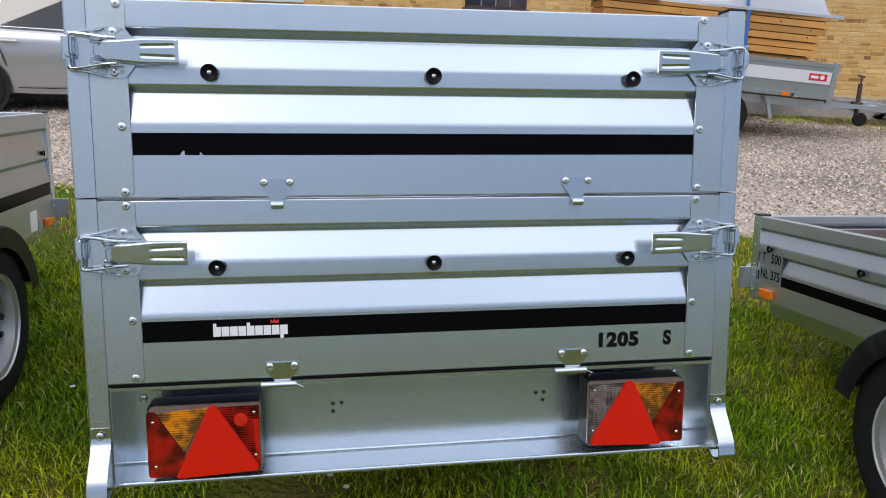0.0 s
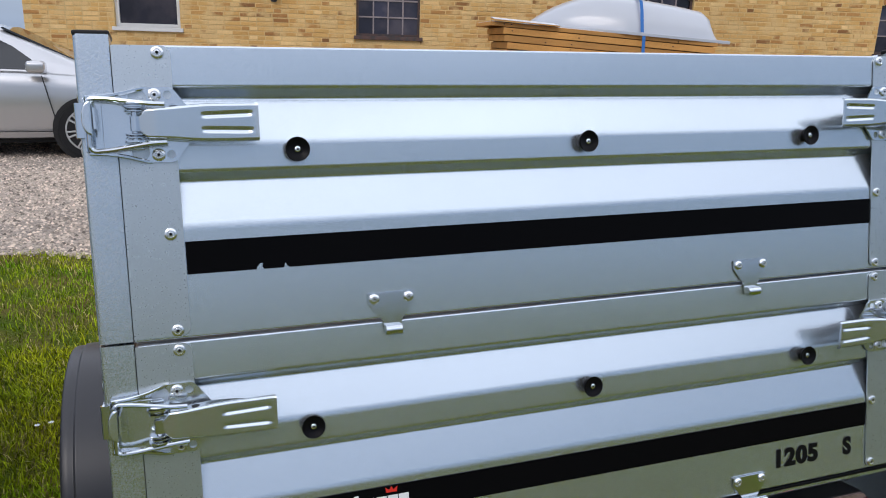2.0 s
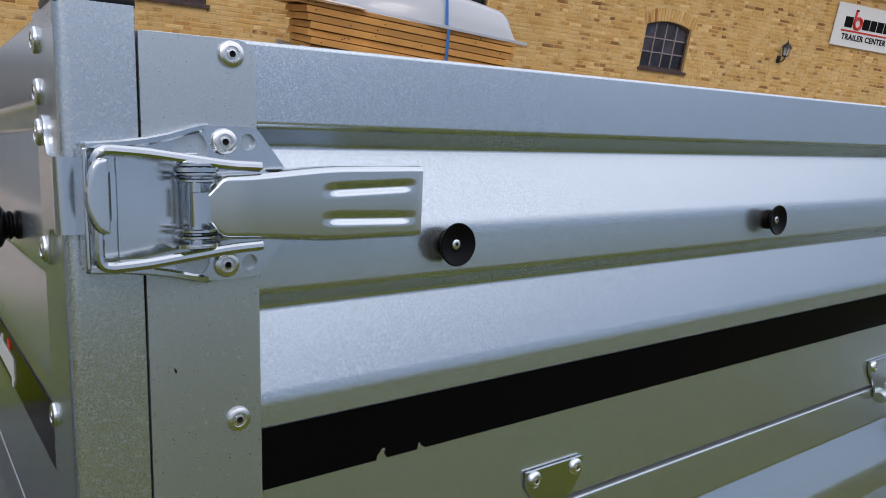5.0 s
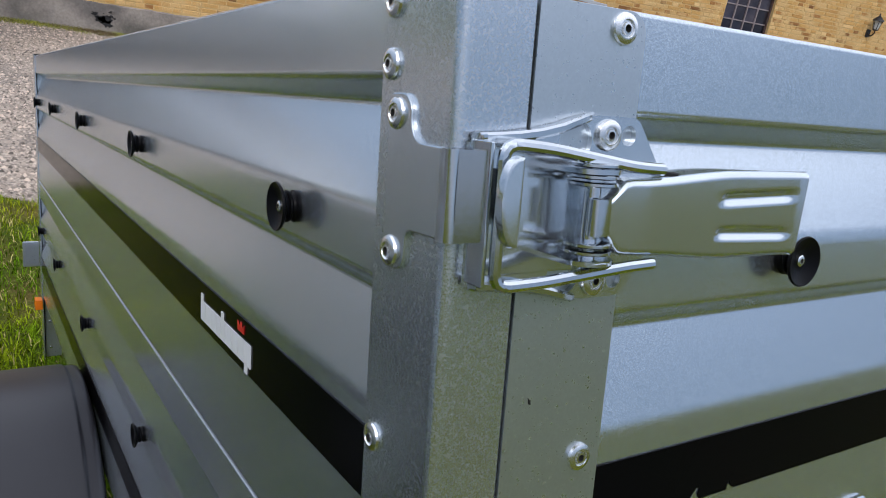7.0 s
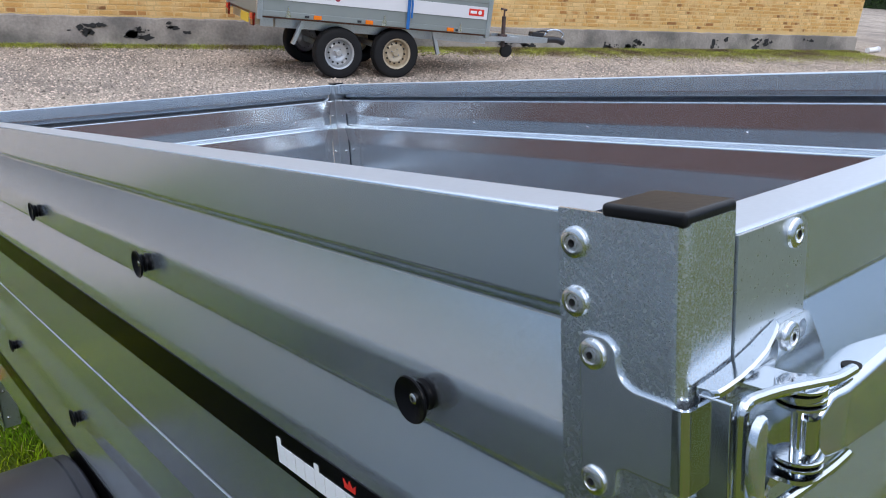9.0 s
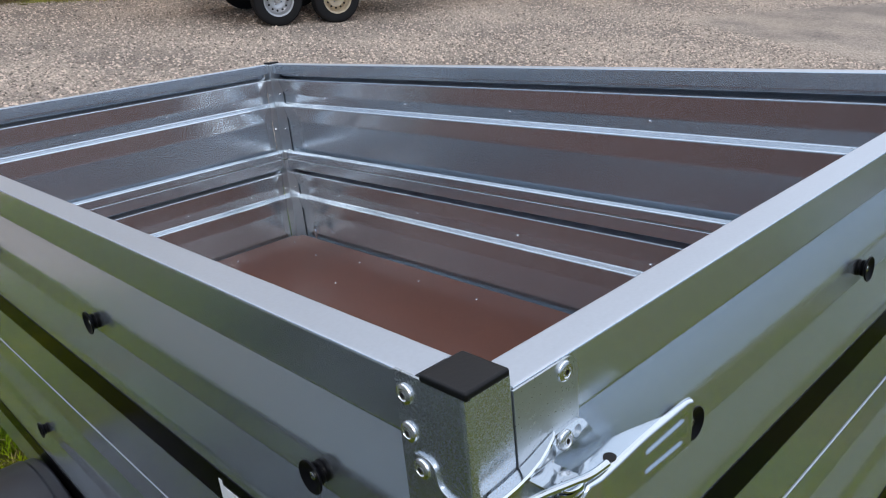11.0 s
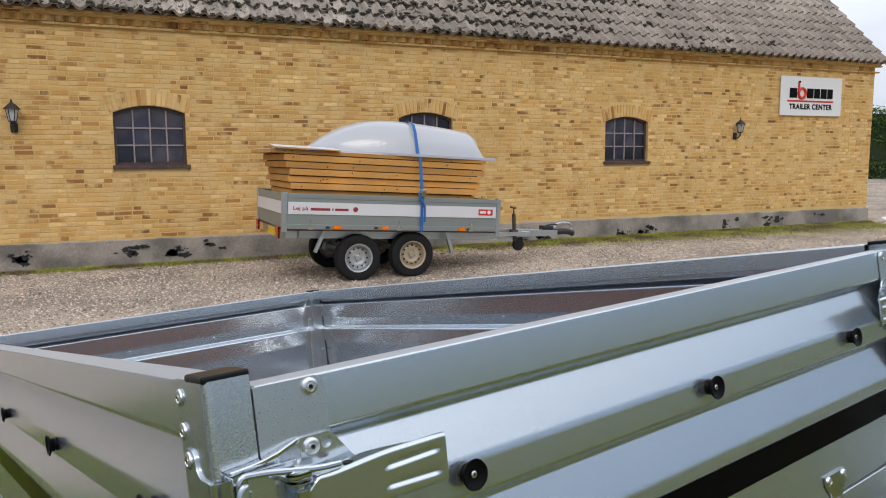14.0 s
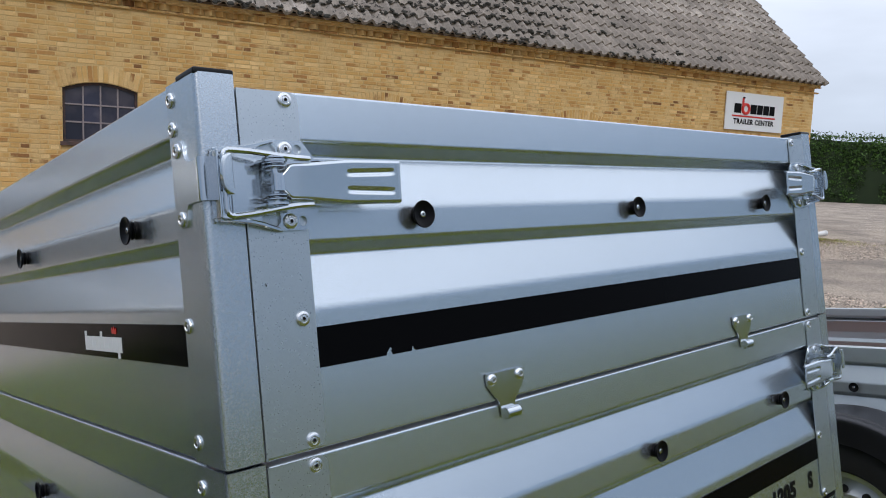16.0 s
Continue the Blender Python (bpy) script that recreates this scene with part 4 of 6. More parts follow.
def box_trailer(m):
    t = thing("box_trailer", m, "galvanised steel box trailer with extension sides, nose down on grass", "trailer", "trailers for sale")
    tailgate(t, 1.209, 0.8715, False)
    tailgate(t, 0.8675, 0.536, True)
    for right in (False, True):
        side_panel(t, right, 1.219, 0.8745, False)
        side_panel(t, right, 0.872, 0.536, True)
        for y in (0, 1):
            corner_post(t, right, y, 0.8735, 1.2195, True)
            corner_post(t, right, y, 0.345, 0.8705, False)
        latch(t, right, 1.1195)
        latch(t, right, 0.778)
        foot_hook(t, right)
        tail_light(t, right)
        s = WIDE if right else 0
        d = 1 if right else -1
        fender(t, s + d * 0.200, s + d * 0.004, 1.15, 0.30, 0.345)
        wheel(t, Matrix.Translation((s + d * 0.110, 1.15, 0.30)) @ pose(0, 0, 0, 0, 90 * d, 0) @ pose(0, 0, 0, 180, 0, 0))
        part("side_marker", Geo().box(s + d * 0.002, s + d * 0.022, 2.12, 2.16, 0.50, 0.53, 0.003), ORANGE, t, "orange side reflector")
    front_panel(t, 1.219, 0.8745)
    front_panel(t, 0.872, 0.536)
    fl = part("floor", Geo().box(0.022, WIDE - 0.022, 0.03, LONG - 0.022, 0.556, 0.569), PLY, t, "brown phenolic plywood floor")
    for x, y in ((1.14, 2.10), (1.10, 1.90), (1.14, 1.70), (0.9, 2.10), (0.7, 2.10), (1.14, 1.40), (1.14, 1.15), (0.98, 1.62)):
        put("screw", STUD, fl, m=pose(x, y, 0.569))
    ring = [Vector((0.010 * math.cos(a), 0.0, 0.017 * math.sin(a))) for a in (2 * math.pi * k / 20 for k in range(21))]
    part("lashing_ring", Geo().tube(ring, 0.0028, 8, pose(1.195, 2.03, 0.60, 0, 0, 70)).box(1.199, 1.205, 2.015, 2.045, 0.60, 0.63, 0.001), ZINC, t, "zinc lashing ring")
    # rear cross member: a recessed channel with a wide lower flange
    g = Geo()
    back = fillet([(0.004, 0.530), (0.004, 0.520), (0.085, 0.516), (0.085, 0.356), (0.081, 0.352), (-0.004, 0.352), (-0.004, 0.343), (0.006, 0.343)], 0.006, 4)
    g.sheet(back, 0.036, WIDE - 0.036, 0.002)
    for x in (0.0365, WIDE - 0.0385):
        g.box(x, x + 0.002, 0.004, 0.085, 0.350, 0.520)
    beam = part("rear_beam", g, STEEL, t, "galvanised rear cross member")
    part("seal", Geo().box(0.040, WIDE - 0.040, -0.002, 0.020, 0.5305, 0.5350, 0.001), RUBBER, t, "black rubber seal strip")
    for x, z in ((0.435, 0.462), (0.452, 0.463), (0.435, 0.446), (0.855, 0.462), (0.872, 0.463), (0.870, 0.446)):
        # black discs painted on the beam in place of cut holes
        part("drain_hole", Geo().lathe([(0.004, 0), (0.004, 0.0006)], 10, pose(x, 0.0845, z - 0.01) @ FLAT), SHADE_MARK, beam, "black disc painted as a punched hole")
    for x in (0.075, WIDE - 0.072):
        put("rivet", RIVET, beam, m=pose(x, 0.083, 0.482) @ FLAT)
    part("chassis", Geo().box(0.10, 0.15, 0.09, LONG, 0.44, 0.535, 0.004).box(WIDE - 0.15, WIDE - 0.10, 0.09, LONG, 0.44, 0.535, 0.004).box(-0.02, WIDE + 0.02, 1.11, 1.19, 0.26, 0.34, 0.006).box(0.15, WIDE - 0.15, 0.70, 0.74, 0.46, 0.535, 0.004), STRIP, t, "galvanised chassis rails and axle")
    part("drawbar", Geo().tube([(0.14, 1.5, 0.46), (0.14, 2.18, 0.46), (0.60, 3.05, 0.44)], 0.030, 10).tube([(WIDE - 0.14, 1.5, 0.46), (WIDE - 0.14, 2.18, 0.46), (0.635, 3.05, 0.44)], 0.030, 10).box(0.58, 0.655, 3.00, 3.25, 0.42, 0.49, 0.012), STRIP, t, "galvanised drawbar with coupling")
    part("front_bracket", Geo().box(-0.045, -0.002, LONG - 0.012, LONG - 0.004, 0.615, 0.69, 0.003), STRIP, t, "grey bracket plate")
    return t


TRAILER_POSE = tilt((0.6, 0, 1.05), (0.6, 0, 0.87), 13.3, 10.3, 0.75)
box_trailer(TRAILER_POSE)

# ---- the yard: grass, gravel, hedge ----
GRASS = mat("grass_soil", (0.075, 0.110, 0.010), 0.95, vary=0.5, vscale=2.2, grain=0.7, gscale=55, second=(0.135, 0.105, 0.030), bump=0.03, bscale=40, spec=0.1)
BLADE = mat("grass_blade", (0.125, 0.245, 0.006), 0.7, island=0.75, vary=0.45, vscale=1.6, spec=0.04, second=(0.34, 0.36, 0.012))
STRAW = mat("dry_grass_blade", (0.50, 0.42, 0.16), 0.7, island=0.45, spec=0.1)
DAISY = mat("daisy_petal", (0.8, 0.8, 0.78), 0.6)
GRAVEL = mat("gravel", (0.43, 0.355, 0.285), 0.9, vary=0.25, vscale=0.8, grain=1.5, gscale=60, bump=0.03, bscale=48, second=(0.28, 0.235, 0.195))
PEBBLE = mat("pebble", (0.45, 0.37, 0.30), 0.85, island=0.75)
MOSS = mat("moss", (0.31, 0.33, 0.05), 0.95, vary=0.4, vscale=1.6, island=0.7, second=(0.16, 0.115, 0.06))
LEAF = mat("hedge_leaf", (0.055, 0.115, 0.022), 0.55, island=0.5, spec=0.3)
# near-black green: the shade inside the hedge put into its colour
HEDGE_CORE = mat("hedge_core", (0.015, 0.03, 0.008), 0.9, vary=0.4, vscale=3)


def edge_y(x):
    """Where the mown grass ends and the gravel begins."""
    return 3.85 + 0.10 * math.sin(x * 1.7) + 0.07 * math.sin(x * 4.1 + 1) + 0.05 * math.sin(x * 9.3)


structure("ground", Geo().add([(-600, -600, 0), (600, -600, 0), (600, 600, 0), (-600, 600, 0)], [(0, 1, 2, 3)]), GRASS, "mown patchy green grass ground", "ground", 0)
xs = [-40 + 0.25 * i for i in range(261)] + [25.5 + 2 * i for i in range(13)]
near_edge = [(x, edge_y(x)) for x in xs]
far_edge = [(49.5, 27.0), (44.0, 31.0), (36.0, 36.5), (27.0, 42.0), (16.5, 46.0), (16.2, 10.99), (-40.0, 10.99)]
structure("gravel_yard", Geo().prism(near_edge + far_edge, -0.05, 0.006), GRAVEL, "pale crushed gravel yard along the barn", "gravel", 0)

rng = random.Random(4)
g = Geo()
for i in range(90000):
    u = rng.random()
    y = 3.75 + 7.1 * u ** 1.1
    x = rng.uniform(-7, 8) if u < 0.5 else rng.uniform(-8, 16)
    if y < edge_y(x) - 0.12 * rng.random():
        continue
    s = rng.uniform(0.007, 0.020)
    a = rng.uniform(0, math.pi)
    ca, sa = math.cos(a) * s, math.sin(a) * s
    h = s * rng.uniform(0.5, 0.9)
    z = 0.006
    g.add([(x + ca, y + sa, z), (x - sa * 0.7, y + ca * 0.7, z), (x - ca, y - sa, z), (x + sa * 0.8, y - ca * 0.8, z), (x + ca * 0.2, y + sa * 0.2, z + h), (x - ca * 0.35, y - sa * 0.3, z + h * 0.9)],
          [(0, 1, 4), (1, 5, 4), (1, 2, 5), (2, 3, 5), (3, 4, 5), (3, 0, 4)])
tagged(new("gravel_stones", g.mesh("gravel_stones", PEBBLE, 0, False)), "loose pale grey and brown gravel stones", "gravel", kind="stuff")


def blades(name, count, spots, material, tall, label):
    """Grass blades: narrow, bent, each of three faces."""
    r = random.Random(name)
    g = Geo()
    for _ in range(count):
        x, y = spots(r)
        if x is None:
            continue
        a, h, w = r.uniform(0, 6.283), tall * r.uniform(0.45, 1.2), r.uniform(0.0012, 0.0030)
        lean = r.uniform(0.25, 1.4) * h
        dx, dy = math.cos(a), math.sin(a)
        px, py = -dy * w, dx * w
        k = len(g.v)
        g.v += [(x - px, y - py, -0.003), (x + px, y + py, -0.003), (x + dx * lean * 0.3 - px * 0.8, y + dy * lean * 0.3 - py * 0.8, h * 0.55),
                (x + dx * lean * 0.3 + px * 0.8, y + dy * lean * 0.3 + py * 0.8, h * 0.55), (x + dx * lean, y + dy * lean, h * 0.95)]
        g.f += [(k, k + 1, k + 3, k + 2), (k + 2, k + 3, k + 4)]
    tagged(new(name, g.mesh(name, material, 0, False)), label, "grass", kind="stuff")


def lawn(r):
    x, y = r.uniform(-3.2, 3.6), r.uniform(-1.2, 4.0)
    if y > edge_y(x) + 0.05 * r.random():
        return None, None
    bare = noise.noise((x * 1.3, y * 1.3, 3.0))
    if bare > 0.08 + 0.3 * r.random():
        return None, None
    return x, y


def near_lawn(r):
    x, y = r.uniform(-1.9, 2.4), r.uniform(-0.7, 2.3)
    return (x, y) if noise.noise((x * 1.3, y * 1.3, 3.0)) < 0.10 + 0.3 * r.random() else (None, None)


blades("grass_blades", 110000, lawn, BLADE, 0.036, "short green mown grass blades")
blades("grass_blades", 80000, near_lawn, BLADE, 0.038, "longer green grass blades round the trailers")
blades("dry_grass", 30000, lawn, STRAW, 0.032, "yellowed dry grass blades")


def fringe(r):
    if r.random() < 0.5:
        x = r.uniform(-4.6, 15.8)
        return x, 10.93 - abs(r.gauss(0, 0.16))
    x = r.uniform(5.5, 15.5)
    return x, 10.9 - abs(r.gauss(0, 0.36 + 0.045 * (x - 5.5)))


blades("wall_weeds", 110000, fringe, MOSS, 0.05, "low mossy weeds along the barn foot")
g = Geo()
r = random.Random(77)
for i in range(16000):
    x = r.uniform(-4.5, 15.9) if r.random() < 0.45 else r.uniform(4.0, 15.9)
    y = 10.95 - abs(r.gauss(0, 0.10 if x < 4 else 0.22 + 0.02 * (x - 4)))
    if noise.noise((x * 0.9, y * 2.0, 8.0)) < -0.12:
        continue
    s, k = r.uniform(0.012, 0.050), r.uniform(0.6, 1.7)
    g.lathe([(s, -0.004), (s * 0.8, s * 0.14), (s * 0.3, s * 0.20)], 6, pose(x, y, 0.006, 0, 0, r.uniform(0, 60)) @ Matrix.Diagonal((k, 1 / k, 1, 1)))
tagged(new("moss_clumps", g.mesh("moss_clumps", MOSS, 0, False)), "dark green and brown moss clumps along the barn foot", "moss", kind="stuff")
for i in range(5):
    x, y = ((-0.80, 1.55), (-0.84, 1.53), (-0.72, 0.95), (0.30, 0.55), (0.36, 0.50))[i]
    d = thing("daisy", pose(x, y, 0), "small white daisy in the grass", "flower", "daisies")
    part("stem", Geo().tube([(0, 0, 0), (0.003, 0, 0.025), (0.004, 0.002, 0.045)], 0.0009, 5), BLADE, d)
    g = Geo()
    for k in range(10):
        a = 2 * math.pi * k / 10
        g.add([(0.004 + 0.002 * math.cos(a - 0.5), 0.002 + 0.002 * math.sin(a - 0.5), 0.045), (0.004 + 0.010 * math.cos(a - 0.2), 0.002 + 0.010 * math.sin(a - 0.2), 0.047), (0.004 + 0.010 * math.cos(a + 0.2), 0.002 + 0.010 * math.sin(a + 0.2), 0.047), (0.004 + 0.002 * math.cos(a + 0.5), 0.002 + 0.002 * math.sin(a + 0.5), 0.045)], [(0, 1, 2, 3)])
    part("petals", g, DAISY, d)

# hedge beyond the yard
hedge = thing("hedge", pose(0, 0, 0), "tall clipped dark green hedge behind the yard", "hedge")
h0, h1 = Vector((24.0, 47.0, 0)), Vector((66.0, 14.0, 0))
run = (h1 - h0)
dirn = run.normalized()
side = Vector((-dirn.y, dirn.x, 0))
g = Geo()
n = 60
vs, fs = [], []
for i in range(n + 1):
    p = h0 + run * i / n
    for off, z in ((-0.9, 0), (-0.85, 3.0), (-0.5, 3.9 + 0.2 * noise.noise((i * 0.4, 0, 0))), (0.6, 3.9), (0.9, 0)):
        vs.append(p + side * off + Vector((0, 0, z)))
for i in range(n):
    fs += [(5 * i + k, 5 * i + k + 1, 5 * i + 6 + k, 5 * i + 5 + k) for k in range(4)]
# plain solid core, dark to stand for shade between the leaves
part("hedge_body", g.add(vs, fs), HEDGE_CORE, hedge, "dark core painted as shade between the leaves", smooth=0)
g = Geo()
r = random.Random(8)
for i in range(42000):
    t = r.random()
    p = h0 + run * t
    z = 4.15 * (1 - r.random() ** 1.5) + 0.05
    bulge = 0.95 + 0.25 * noise.noise((t * 40, z * 0.9, 1.0))
    top = z > 3.85
    off = -bulge + (r.uniform(0, 1.4) if top else abs(r.gauss(0, 0.1)))
    c = p + side * off + Vector((0, 0, z + (0.35 * r.random() ** 3 if top else 0)))
    s = r.uniform(0.05, 0.13)
    a, b = Vector((r.gauss(0, 1), r.gauss(0, 1), r.gauss(0, 1))).normalized(), Vector((r.gauss(0, 1), r.gauss(0, 1), r.gauss(0, 1))).normalized()
    b = (b - a * a.dot(b)).normalized()
    k = len(g.v)
    g.v += [tuple(c + a * s), tuple(c + b * s * 0.5), tuple(c - a * s), tuple(c - b * s * 0.5)]
    g.f.append((k, k + 1, k + 2, k + 3))
leaves = put("leaves", g.mesh("leaves", LEAF, 0, False), hedge, "small dense green leaves")
leaves["kind"] = "stuff"

# ---- the barn ----
WALL_Y, LEFT, RIGHT = 11.0, -4.7, 15.88
EAVE = 3.56
MORTAR = mat("lime_mortar", (0.70, 0.49, 0.225), 0.95, vary=0.25, vscale=2.2, grain=0.25, gscale=45, spec=0.1)


def brick_material():
    m = mat("yellow_brick", (0.44, 0.27, 0.10), 0.88, vary=0.2, vscale=1.3, grain=0.14, gscale=55, bump=0.003, bscale=90)
    n, l = m.node_tree.nodes, m.node_tree.links
    p = n["Principled BSDF"]
    ramp = n.new("ShaderNodeValToRGB")
    e = ramp.color_ramp.elements
    e[0].position, e[0].color = 0.0, (0.235, 0.105, 0.035, 1)
    e[1].position, e[1].color = 1.0, (0.86, 0.60, 0.27, 1)
    for pos, c in ((0.09, (0.445, 0.211, 0.063, 1)), (0.20, (0.583, 0.319, 0.097, 1)), (0.45, (0.657, 0.387, 0.126, 1)), (0.80, (0.710, 0.426, 0.145, 1))):
        x = ramp.color_ramp.elements.new(pos)
        x.color = c
    return m, ramp


def tinted(name, source):
    """Brick whose tone goes by piece: by object for single bricks, by island for the joined ones."""
    m, ramp = brick_material()
    m.name = name
    n, l = m.node_tree.nodes, m.node_tree.links
    if source == "object":
        l.new(n.new("ShaderNodeObjectInfo").outputs["Random"], ramp.inputs["Fac"])
    else:
        l.new(n.new("ShaderNodeNewGeometry").outputs["Random Per Island"], ramp.inputs["Fac"])
    co = n.new("ShaderNodeTexCoord") if source == "island" else n.new("ShaderNodeNewGeometry")
    smear = n.new("ShaderNodeTexNoise")
    smear.inputs["Scale"].default_value, smear.inputs["Detail"].default_value = 4.2, 10.0
    l.new(co.outputs["Object" if source == "island" else "Position"], smear.inputs["Vector"])
    edge = n.new("ShaderNodeMapRange")
    edge.inputs["From Min"].default_value, edge.inputs["From Max"].default_value = 0.47, 0.60
    edge.inputs["To Max"].default_value = 0.92
    l.new(smear.outputs["Fac"], edge.inputs["Value"])
    lime = n.new("ShaderNodeMixRGB")
    lime.inputs[2].default_value = (0.73, 0.495, 0.215, 1)
    l.new(edge.outputs[0], lime.inputs[0])
    l.new(ramp.outputs["Color"], lime.inputs[1])
    for node in n:
        if node.type == "HUE_SAT":
            l.new(lime.outputs["Color"], node.inputs["Color"])
    return m


BRICK, BRICKS = tinted("yellow_brick", "object"), tinted("yellow_bricks", "island")
CONCRETE = mat("plinth_render", (0.36, 0.32, 0.28), 0.92, vary=0.35, vscale=1.7, grain=0.3, gscale=30, bump=0.008, bscale=18, second=(0.17, 0.155, 0.14))
TAR = mat("tar_stain", (0.03, 0.03, 0.03), 0.9, vary=0.3, vscale=9)
IRON = mat("window_iron", (0.10, 0.055, 0.045), 0.6, vary=0.35, vscale=14, second=(0.05, 0.04, 0.04))
WHITE_PAINT = mat("white_window_paint", (0.72, 0.71, 0.68), 0.5, vary=0.12, vscale=8)
# bluish and mauve tones, varied by pane, paint reflections into the colour
PANE = mat("window_pane", (0.028, 0.028, 0.046), 0.05, spec=0.5, vary=0.5, vscale=2.4, rand=0.6, second=(0.075, 0.065, 0.080))
TILE = mat("clay_tile", (0.30, 0.255, 0.215), 0.92, vary=0.4, vscale=2.2, grain=0.4, gscale=26, rand=0.2, bump=0.004, bscale=40, second=(0.39, 0.34, 0.295))
TILES = mat("clay_tiles", (0.30, 0.255, 0.215), 0.92, vary=0.4, vscale=2.2, grain=0.4, gscale=26, island=0.2, bump=0.004, bscale=40, second=(0.39, 0.34, 0.295))


def mossy(m):
    """Dark lichen in blots and crusts, thick on the western two thirds of the roof."""
    n, l = m.node_tree.nodes, m.node_tree.links
    p = n["Principled BSDF"]
    geo = n.new("ShaderNodeNewGeometry")
    blot = n.new("ShaderNodeTexNoise")
    blot.inputs["Scale"].default_value, blot.inputs["Detail"].default_value, blot.inputs["Roughness"].default_value = 11.0, 8.0, 0.60
    wide = n.new("ShaderNodeTexNoise")
    wide.inputs["Scale"].default_value, wide.inputs["Detail"].default_value = 0.8, 3.0
    sep = n.new("ShaderNodeSeparateXYZ")
    east = n.new("ShaderNodeMapRange")
    east.inputs["From Min"].default_value, east.inputs["From Max"].default_value = 6.5, 12.0
    east.inputs["To Min"].default_value, east.inputs["To Max"].default_value = 0.02, -0.20
    l.new(geo.outputs["Position"], blot.inputs["Vector"])
    l.new(geo.outputs["Position"], wide.inputs["Vector"])
    l.new(geo.outputs["Position"], sep.inputs[0])
    l.new(sep.outputs["X"], east.inputs["Value"])
    a = n.new("ShaderNodeMath")
    a.operation = "MULTIPLY_ADD"
    a.inputs[1].default_value = 0.45
    l.new(wide.outputs["Fac"], a.inputs[0])
    l.new(blot.outputs["Fac"], a.inputs[2])
    b = n.new("ShaderNodeMath")
    b.operation = "ADD"
    l.new(a.outputs[0], b.inputs[0])
    l.new(east.outputs[0], b.inputs[1])
    cut = n.new("ShaderNodeMapRange")
    cut.inputs["From Min"].default_value, cut.inputs["From Max"].default_value = 0.825, 0.880
    cut.inputs["To Max"].default_value = 0.9
    l.new(b.outputs[0], cut.inputs["Value"])
    mx = n.new("ShaderNodeMixRGB")
    mx.inputs[2].default_value = (0.026, 0.021, 0.017, 1)
    l.new(cut.outputs[0], mx.inputs[0])
    l.new(p.inputs["Base Color"].links[0].from_socket, mx.inputs[1])
    l.new(mx.outputs[0], p.inputs["Base Color"])


mossy(TILE)
mossy(TILES)
LICHEN = mat("roof_moss", (0.035, 0.032, 0.025), 0.95, vary=0.3, vscale=20)
BLACK_METAL = mat("lamp_iron", (0.02, 0.02, 0.022), 0.45, vary=0.2, vscale=20)
LAMP_GLASS = mat("lamp_glass", (0.5, 0.52, 0.52), 0.15, vary=0.2, vscale=30)

# openings: left, right, sill, springing, crown
OPENINGS = [(-3.42, -2.48, 1.46, 2.19, 2.28, "white"), (0.12, 1.09, 1.445, 2.185, 2.285, "iron"), (4.42, 5.40, 1.45, 2.17, 2.27, "iron"), (8.55, 9.55, 1.43, 2.175, 2.265, "iron")]


def crown(o, x):
    """Height of an opening's flat arch at x."""
    a, b, _, s, c, _ = o
    t = (x - (a + b) / 2) / ((b - a) / 2)
    return s + (c - s) * (1 - t * t)


def solid_wall(name, label):
    """The mortar bed behind the bricks, with the openings left through it."""
    g = Geo()
    y0, y1 = WALL_Y + 0.0015, WALL_Y + 0.36
    x = LEFT
    for o in OPENINGS:
        g.box(x, o[0], y0, y1, 0.0, EAVE)
        g.box(o[0], o[1], y0, y1, 0.0, o[2])
        steps = 24
        for k in range(steps):
            a, b = o[0] + (o[1] - o[0]) * k / steps, o[0] + (o[1] - o[0]) * (k + 1) / steps
            g.box(a, b, y0, y1, crown(o, (a + b) / 2), EAVE)
        x = o[1]
    g.box(x, RIGHT, y0, y1, 0.0, EAVE)
    g.box(LEFT, LEFT + 0.36, y1, 19.4, 0.0, EAVE)
    g.box(RIGHT - 0.36, RIGHT, y1, 19.4, 0.0, EAVE)
    g.box(LEFT, RIGHT, 19.4, 19.76, 0.0, EAVE)
    for x0 in (LEFT, RIGHT - 0.36):
        g.add([(x0, WALL_Y + 0.01, EAVE), (x0 + 0.36, WALL_Y + 0.01, EAVE), (x0 + 0.36, 19.7, EAVE), (x0, 19.7, EAVE), (x0, 15.35, 7.65), (x0 + 0.36, 15.35, 7.65)],
              [(0, 3, 4), (1, 5, 2), (0, 4, 5, 1), (3, 2, 5, 4), (0, 1, 2, 3)])
    return structure(name, g, MORTAR, label, "wall", 0)


wall = solid_wall("wall_south", "yellow brick barn wall with pale lime joints")


def brick_mesh(w, h, d=0.014):
    b = 0.004
    return [(0, d, 0), (w, d, 0), (w, d, h), (0, d, h), (b, 0, b), (w - b, 0, b), (w - b, 0, h - b), (b, 0, h - b)], [(4, 5, 6, 7), (0, 1, 5, 4), (1, 2, 6, 5), (2, 3, 7, 6), (3, 0, 4, 7)]


